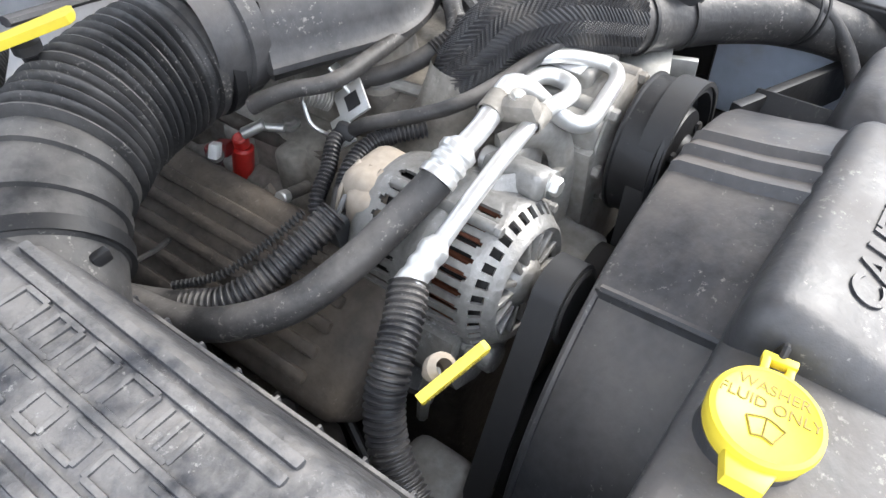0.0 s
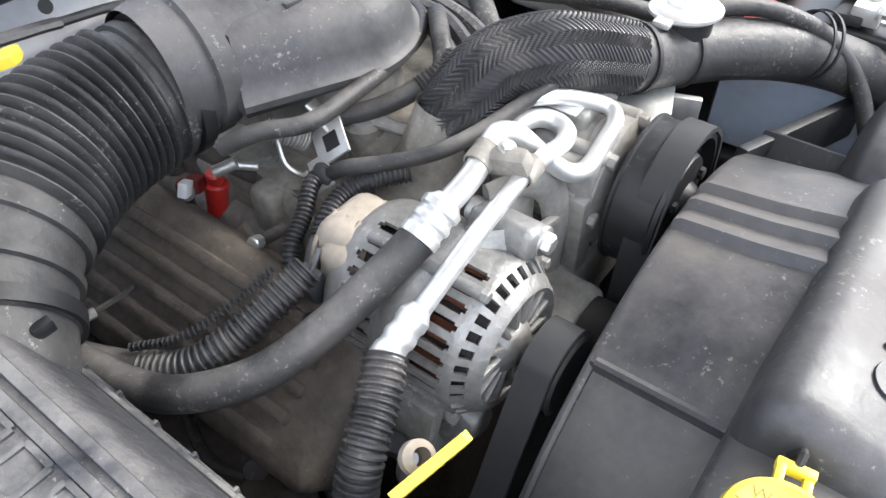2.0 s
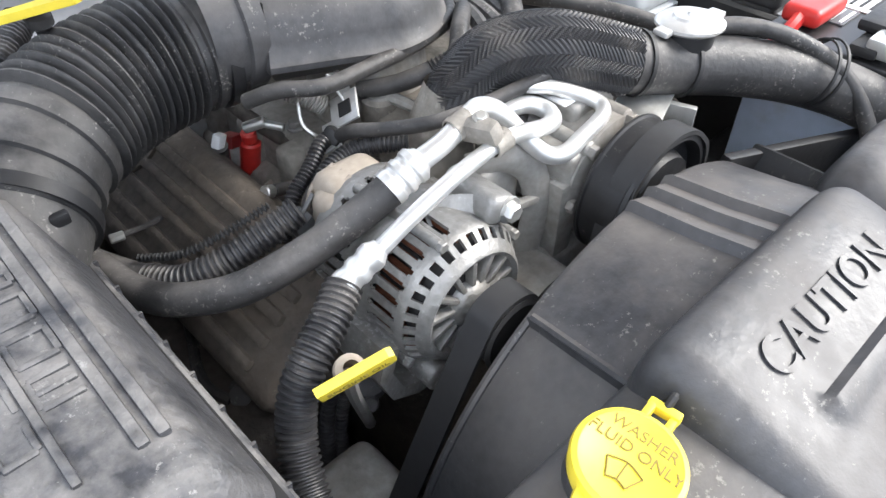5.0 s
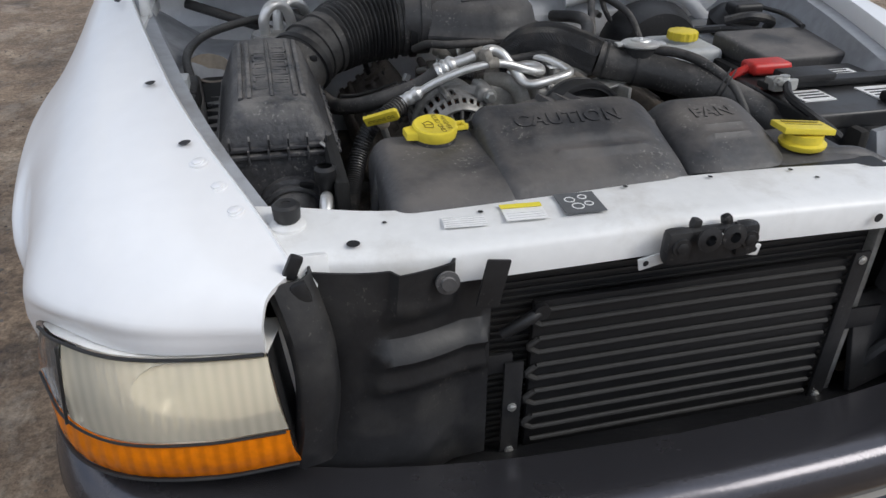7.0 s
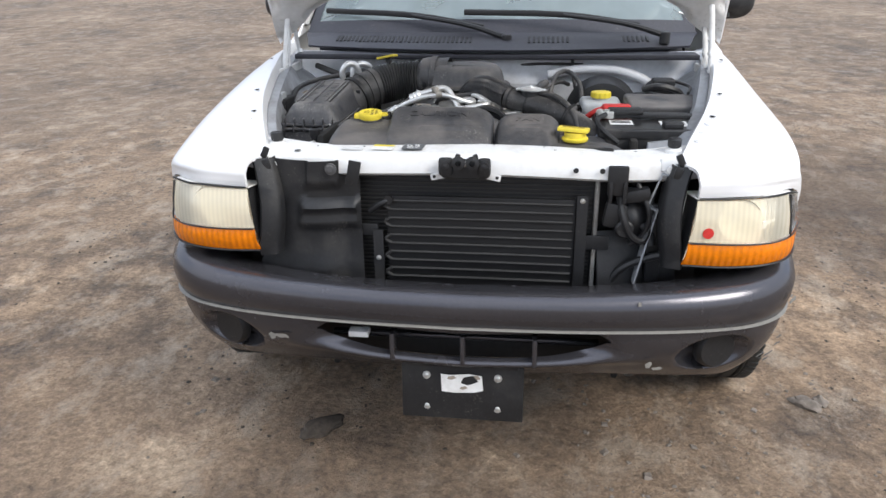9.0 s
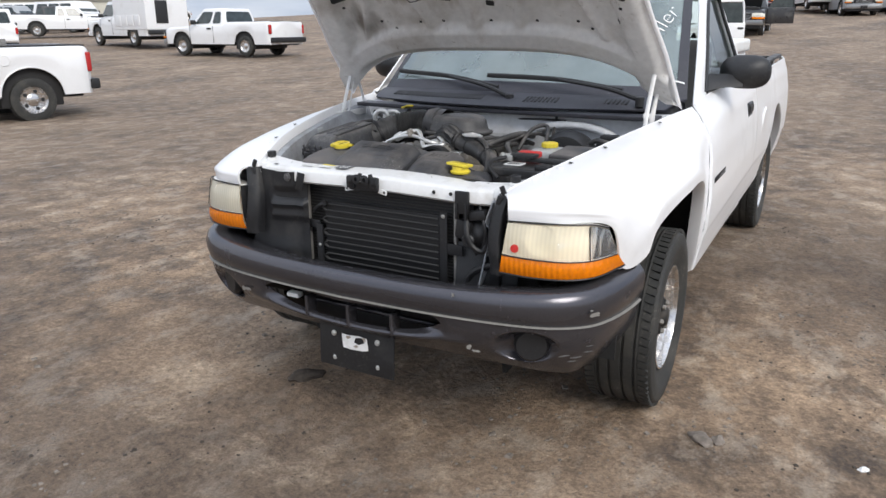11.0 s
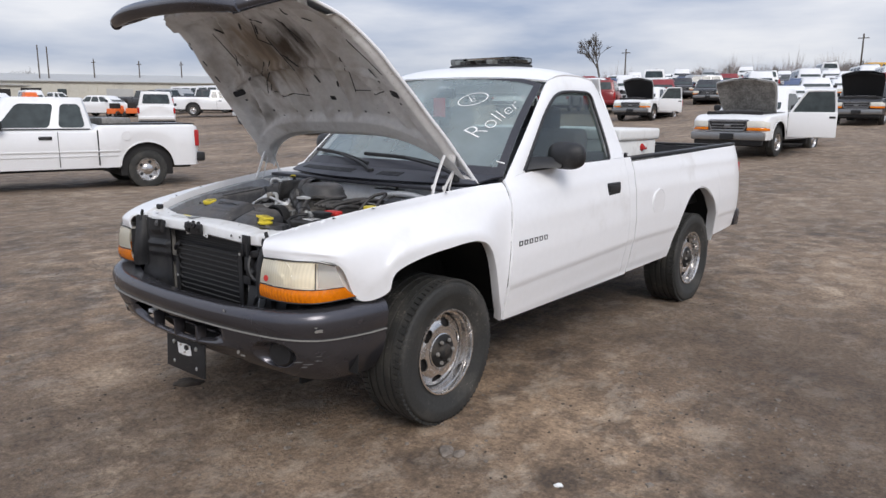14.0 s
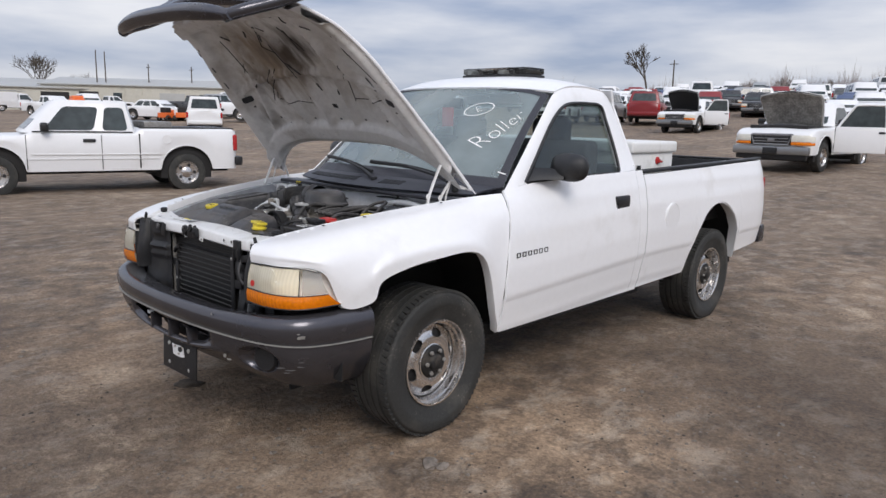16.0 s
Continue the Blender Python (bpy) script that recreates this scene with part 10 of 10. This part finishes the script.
G_LOT = "vehicles parked in the lot"
near_truck = vehicle("pickup", "white", "white extended-cab pickup with an orange roof beacon and bed toolbox", G_LOT, doors=2, extra="beacon", fine=True)
near_truck.matrix_world = Matrix.Translation((-11.90, 1.62, -0.085)) @ Matrix.Rotation(radians(-13), 4, "Z")
open_truck = vehicle("pickup", "white", "white compact pickup with raised insulated hood and open door", G_LOT, True, True, doors=1, fine=True)
open_truck.matrix_world = ground_pose(-3.30, 16.79, -3)
open_truck2 = vehicle("pickup", "white", "white full-size pickup with hood up and door open", G_LOT, True, True, doors=2)
open_truck2.matrix_world = ground_pose(-13.35, 32.0, 5)
dark_open = vehicle("pickup", "black", "dark pickup with raised hood and open white door", G_LOT, True, True, doors=2)
dark_open.matrix_world = ground_pose(-3.2, 30.5, 2)
PROTO = dict(
    white_pickup=vehicle("pickup", "white", "white extended-cab pickup parked on the dirt lot", G_LOT, doors=2),
    white_van=vehicle("van", "white", "tall white cargo van parked on the dirt lot", G_LOT),
    white_car=vehicle("car", "white", "white sedan parked in a row", G_LOT),
    black_car=vehicle("car", "black", "black sedan parked in a row", G_LOT),
    red_suv=vehicle("suv", "red", "dark red sport utility vehicle in a row", G_LOT),
    silver_suv=vehicle("suv", "silver", "silver sport utility vehicle in a row", G_LOT),
    service=vehicle("service", "white", "white utility truck with box body and ladder rack", G_LOT),
    black_pickup=vehicle("pickup", "black", "dark pickup parked on the dirt lot", G_LOT, doors=2),
    blue_car=vehicle("car", "blue", "dark blue sedan parked in a row", G_LOT),
    bus=vehicle("bus", "yellow", "yellow school bus far off behind the rows", G_LOT))
FIRST = dict(white_pickup=(-21.3, 18.3, -90), white_van=(-39.9, 21.0, -119), white_car=(-26.0, 54.0, -60), black_car=(2.0, 52.0, -75), red_suv=(-29.2, 52.4, -62), silver_suv=(-22.0, 58.0, -50), service=(-30.1, 21.3, -103), black_pickup=(-45.0, 29.5, 130), blue_car=(6.0, 55.0, -70), bus=(-21.0, 126.0, -60))
for k, (x, y, a) in FIRST.items():
    PROTO[k].matrix_world = ground_pose(x, y, a) if k != "white_van" else Matrix.Translation((0, 0, -0.35)) @ ground_pose(x, y, a)
rng = random.Random(7)
MORE = [("white_pickup", -38.9, 26.7, 143), ("white_car", -47.0, 22.5, 120), ("silver_suv", -52.0, 31.0, 110), ("black_pickup", -50.0, 27.0, 100), ("white_van", -47.0, 32.0, 95)]
for ring, (dist, a0, a1, gap) in enumerate(((42, -31, -10, 2.7), (47, -34, 5, 2.7), (53, -35, 4, 2.7), (60, -36, 3, 2.8), (68, -37, 2, 2.9), (77, -38, 2, 3.1), (88, -38, 1, 3.4), (100, -38, 0, 4.2))):
    n_ = int((a1 - a0) / 57.3 * dist / gap)
    for i in range(n_):
        w = radians(a0 + (a1 - a0) * i / n_)
        k = rng.choice(["white_pickup", "white_car", "silver_suv", "black_car", "white_van", "white_pickup", "red_suv", "blue_car", "white_car", "black_pickup", "white_van"] if ring > 1 else ["white_car", "black_car", "silver_suv", "white_pickup", "black_pickup", "blue_car", "red_suv"])
        x, y = 2.5 + (dist + rng.uniform(-0.8, 0.8)) * math.sin(w), -2 + (dist + rng.uniform(-0.8, 0.8)) * math.cos(w)
        if ring == 0 and rng.random() < 0.35 or abs(x + 3.2) < 3.2 and y < 45 or abs(x + 13) < 3.5 and y < 44:
            continue
        MORE.append((k, x, y, rng.choice([20, 22, 200]) + rng.uniform(-5, 5)))
for i in range(12):
    k = rng.choice(["white_pickup", "white_car", "silver_suv", "service", "white_van", "black_car"])
    MORE.append((k, -60 - rng.uniform(0, 30), 12 + 4.4 * i + rng.uniform(-1, 1), rng.choice([80, 100, 190]) + rng.uniform(-8, 8)))
for k, x, y, a in MORE:
    copy_thing(PROTO[k], ground_pose(x, y, a))

# orange farm machines among the trucks
for x, y, a in ((-46.3, 21.6, 20), (-45.6, 22.4, 50)):
    mch = thing("skid_loader", "small orange loader with a dark cab", "loader", at=(x, y, ground_z(x, y)))
    mch.rotation_euler = (0, 0, radians(a))
    mch.scale = (0.46, 0.46, 0.44)
    part("loader_body", join(rbox(-0.8, 0.8, -1.2, 1.2, 0.5, 1.3, 0.12), rbox(-0.7, 0.7, 0.2, 1.3, 1.2, 1.75, 0.1)), M_BODYS["orange"], mch)
    part("loader_cab", rbox(-0.6, 0.6, -0.8, 0.2, 1.3, 2.1, 0.08), M_DARK, mch)
    for sx in (-0.85, 0.85):
        for sy in (-0.75, 0.75):
            part("wheel", lathe([(-0.15, 0.25), (-0.16, 0.40), (-0.1, 0.46), (0.1, 0.46), (0.16, 0.40), (0.15, 0.25)], (sx, sy, 0.45), (1, 0, 0), 24), M_TIRE, mch)

# ---- warehouses ----
M_WALLC = mat("cream_metal_siding", (0.52, 0.50, 0.43), 0.6, var=0.06, scale=0.4, fine=3, dirt=(0.3, 0.28, 0.24), dirt_amt=0.2, dirt_scale=0.6)
M_ROOFC = mat("pale_metal_roof", (0.40, 0.40, 0.385), 0.5, var=0.05, scale=0.3, fine=2)


def warehouse(cx, cy, length, depth, hgt, turn, label, zoff=0.0):
    b = thing("warehouse", label, "building", "warehouses at the lot's edge", at=(cx, cy, zoff))
    b.rotation_euler = (0, 0, radians(turn))
    part("wall", box((0, 0, hgt / 2), (length, depth, hgt), 0.02), M_WALLC, b)
    rf = [[(x, -depth / 2 - 0.3, hgt - 0.05), (x, 0, hgt + depth * 0.07), (x, depth / 2 + 0.3, hgt - 0.05)] for x in (-length / 2 - 0.3, length / 2 + 0.3)]
    part("roof", grid_bm(rf, thick=0.15), M_ROOFC, b)
    gab = bmesh.new()
    for sx in (-1, 1):
        gab.faces.new([gab.verts.new(q) for q in ((sx * length / 2, -depth / 2, hgt - 0.1), (sx * length / 2, depth / 2, hgt - 0.1), (sx * length / 2, 0, hgt + depth * 0.066))])
    bmesh.ops.solidify(gab, geom=gab.faces[:], thickness=0.05)
    part("gable", gab, M_WALLC, b)
    for i in range(int(length / 1.2)):
        part("siding_rib", box((-length / 2 + 0.6 + 1.2 * i, -depth / 2 - 0.02, hgt / 2), (0.08, 0.06, hgt - 0.1), 0.0), M_WALLC, b)
    for i in range(int(length / 12)):
        x = -length / 2 + 6 + 12 * i
        part("roller_door", box((x, -depth / 2 - 0.04, 1.7), (3.6, 0.10, 3.4), 0.02), M_ROOFC if i % 2 else M_DARK, b)
        part("window", box((x + 4.4, -depth / 2 - 0.04, 2.9), (1.2, 0.08, 0.8), 0.02), M_FARGLASS, b)
    return b


warehouse(-104, 58, 46, 18, 4.3, 52, "long cream metal warehouse with roller doors", 0.8)
warehouse(-122, 30, 40, 20, 3.9, 68, "low cream metal shed with dark doors", 0.6)

# ---- bare trees and poles on the skyline ----
M_BARK = mat("bare_bark", (0.10, 0.085, 0.07), 0.9, var=0.25, scale=2, fine=12)


def bare_tree(x, y, h, seed, spread=0.6, label="leafless tree on the skyline"):
    t = thing("bare_tree", label, "tree", "bare trees on the skyline", at=(x, y, ground_z(x, y)))
    rg = random.Random(seed)
    limbs, twigs = [], []

    def grow(p, d, ln, r, depth):
        q = p + d * ln
        mid = p.lerp(q, 0.5) + Vector((rg.uniform(-1, 1), rg.uniform(-1, 1), rg.uniform(-0.3, 0.6))) * ln * 0.07
        bm_ = tube([p, mid, q], [max(r, 0.026), max(r * 0.62, 0.019)], 4 if depth > 1 else 8, 4, cap=False)
        (limbs if depth < 2 else twigs).append(bm_)
        if depth >= 5:
            return
        for k in range(rg.choice((3, 3, 4)) if depth < 4 else 3):
            nd = (d + Vector((rg.uniform(-1, 1), rg.uniform(-1, 1), rg.uniform(-0.25, 0.7))) * spread).normalized()
            grow(p.lerp(q, rg.uniform(0.62, 1.0)), nd, ln * rg.uniform(0.62, 0.84), r * 0.62, depth + 1)

    grow(Vector((0, 0, 0)), Vector((rg.uniform(-0.08, 0.08), 0, 1)).normalized(), h * 0.26, h * 0.0145, 0)
    part("trunk", join(*limbs), M_BARK, t)
    part("crown", join(*twigs), M_BARK, t)
    return t


trees = [bare_tree(-129, 40, 12.0, 3, 0.75), bare_tree(-47.0, 91, 10.5, 8, 0.55), bare_tree(-92, 120, 11, 12, 0.8)]
trees.append(copy_thing(trees[0], Matrix.Translation((-131, 49, ground_z(-131, 49) - 3.0)) @ Matrix.Rotation(2.0, 4, "Z")))
for i in range(26):
    x = -70 + 4.4 * i + rng.uniform(-2, 2)
    y = 150 + rng.uniform(-8, 30)
    trees.append(copy_thing(trees[i % 3], Matrix.Translation((x, y, ground_z(x, y) - 2.2 - rng.uniform(0, 2.5))) @ Matrix.Rotation(rng.uniform(0, 6), 4, "Z")))
for i in range(8):
    x, y = -150 + rng.uniform(-10, 10), 5 + 9 * i
    trees.append(copy_thing(trees[i % 3], Matrix.Translation((x, y, ground_z(x, y) - 3.5 - rng.uniform(0, 2.5))) @ Matrix.Rotation(rng.uniform(0, 6), 4, "Z")))
for x, y, h in ((-108.9, 41.4, 8.6), (-108.5, 42.5, 8.4), (-106.1, 47.9, 6.8), (-103.4, 53.4, 6.6), (-100.5, 58.6, 6.6), (-41.3, 87.3, 5.0), (-15.6, 95.9, 5.4)):
    po = thing("utility_pole", "thin wooden utility pole against the sky", "pole", "utility poles", at=(x, y, ground_z(x, y)))
    part("pole_shaft", rod((0, 0, -0.5), (0, 0, h), 0.12, 8, 0.08), M_BARK, po)
    if h < 8:
        part("cross_arm", box((0, 0, h - 0.5), (1.2, 0.08, 0.1), 0.01), M_BARK, po)
M_WOOD_FAR = mat("far_thicket", (0.30, 0.265, 0.25), 0.95, var=0.3, scale=0.5, fine=3)


def thicket():
    """Far belt of bare scrub and trees: thousands of fine upright twigs in uneven clumps."""
    rg = random.Random(31)
    vs, fs = [], []
    for i in range(150):
        w = radians(-38 + 46 * i / 150 + rg.uniform(-0.5, 0.5))
        dist = rg.uniform(116, 140)
        cx, cy = 2.5 + dist * math.sin(w), -2 + dist * math.cos(w)
        z0 = ground_z(cx, cy) - 0.5
        h = rg.uniform(3.0, 4.6) + (rg.uniform(0.8, 2.4) if rg.random() < 0.28 else 0)
        rad = rg.uniform(1.4, 2.8)
        for k in range(60):
            a, q = rg.uniform(0, 2 * math.pi), math.sqrt(rg.random())
            dx, dy = math.cos(a) * q * rad, math.sin(a) * q * rad
            top = h * (1 - 0.55 * q * q) * rg.uniform(0.6, 1.05)
            zb_ = z0 + top * rg.uniform(0.0, 0.5)
            tw = rg.uniform(0.022, 0.050)
            n_ = len(vs)
            bx_, by_ = cx + dx * 0.35, cy + dy * 0.35
            vs.extend([(bx_ - tw, by_, zb_), (bx_ + tw, by_ + tw, zb_), (bx_, by_ - tw, zb_), (cx + dx * 1.1, cy + dy * 1.1, z0 + top)])
            fs.extend([(n_, n_ + 1, n_ + 3), (n_ + 1, n_ + 2, n_ + 3), (n_ + 2, n_, n_ + 3)])
    me = bpy.data.meshes.new("far_thicket")
    me.from_pydata(vs, [], fs)
    me.materials.append(M_WOOD_FAR)
    return tagged(new("far_thicket", me), "belt of bare grey-brown trees and scrub on the skyline", "trees", "", "stuff")


thicket()


# ---- loose stones, clods and litter on the dirt ----
M_STONE = mat("lot_stone", (0.185, 0.155, 0.128), 0.9, var=0.5, scale=3, fine=40, bump=0.4)
M_CLOD = mat("damp_dirt_clod", (0.060, 0.047, 0.036), 0.85, var=0.4, scale=10, fine=60, bump=0.6)


def ground_top(x, y):
    return ground_z(x, y) + dirt_relief(x, y)


def pebble_shape(rg):
    """Corner points and faces of one rough stone, eight corners."""
    j = lambda: rg.uniform(0.6, 1.15)
    p = [Vector((a * j(), b * j(), c * j())) for c in (-0.45, 0.45) for a, b in ((-1, -0.7), (0.9, -0.8), (1, 0.75), (-0.8, 0.9))]
    return [q if q.z < 0 else Vector((q.x * 0.62, q.y * 0.62, q.z)) for q in p]


PEB_F = [(0, 3, 2, 1), (4, 5, 6, 7), (0, 1, 5, 4), (1, 2, 6, 5), (2, 3, 7, 6), (3, 0, 4, 7)]


def stone_field(name, count, box_xy, sizes, material, seed, label, category, clump=0.0):
    rg = random.Random(seed)
    vs, fs = [], []
    while len(fs) < count * 6:
        x, y = rg.uniform(box_xy[0], box_xy[1]), rg.uniform(box_xy[2], box_xy[3])
        if noise.noise(Vector((x * 0.9, y * 0.9, seed))) < clump:
            continue
        s = sizes[0] + (sizes[1] - sizes[0]) * rg.random() ** 4
        if rg.random() < 0.02:
            s *= 1.5
        w = rg.uniform(0, 6.28)
        c, d = math.cos(w), math.sin(w)
        z = ground_top(x, y)
        k = len(vs)
        for q in pebble_shape(rg):
            vs.append((x + s * (q.x * c - q.y * d), y + s * (q.x * d + q.y * c), z + s * 0.8 * q.z))
        fs += [tuple(i + k for i in f) for f in PEB_F]
    me = bpy.data.meshes.new(name)
    me.from_pydata(vs, [], fs)
    me.materials.append(material)
    return tagged(new(name, me), label, category, kind="stuff")


stone_field("loose_gravel", 15000, (-4.5, 4.5, -3.0, 4.5), (0.0025, 0.012), M_STONE, 3, "small brown gravel scattered over the dirt", "gravel", 0.02)
stone_field("far_gravel", 5000, (-14, 7, -6, 14), (0.006, 0.022), M_STONE, 5, "brown gravel scattered further over the lot", "gravel", 0.0)
stone_field("dark_crumbs", 3500, (-4.0, 4.5, -3.5, 3.0), (0.003, 0.012), M_CLOD, 9, "dark damp crumbs of dirt", "dirt", 0.05)


def stone(x, y, size, seed, material, label, flat=0.6):
    rg = random.Random(seed)
    bm = bmesh.new()
    bmesh.ops.create_icosphere(bm, subdivisions=3, radius=1.0)
    for v in bm.verts:
        n_ = noise.noise(v.co * 1.3 + Vector((seed, 0, 0)))
        v.co *= 1 + 0.45 * n_ + 0.12 * noise.noise(v.co * 4.0)
        v.co = Vector((v.co.x * size[0], v.co.y * size[1], v.co.z * size[2]))
    ob = part("stone", bm, material, None, smooth=25)
    ob.location = (x, y, ground_top(x, y) + size[2] * 0.25)
    ob.rotation_euler = (0, 0, rg.uniform(0, 3))
    return tagged(ob, label, "stone")


stone(-0.465, -0.535, (0.070, 0.042, 0.022), 4, M_CLOD, "flat dark clod of damp dirt before the bumper")
stone(1.05, -0.26, (0.050, 0.030, 0.018), 6, M_STONE, "flat brown stone near the front wheel")
stone(1.54, -0.18, (0.016, 0.012, 0.008), 8, M_LABEL, "small white stone on the dirt")
stone(1.10, -0.235, (0.030, 0.022, 0.013), 11, M_STONE, "pale flat stone on the dirt")
stone(0.62, -1.30, (0.022, 0.016, 0.010), 12, M_STONE, "pale flat stone on the dirt")
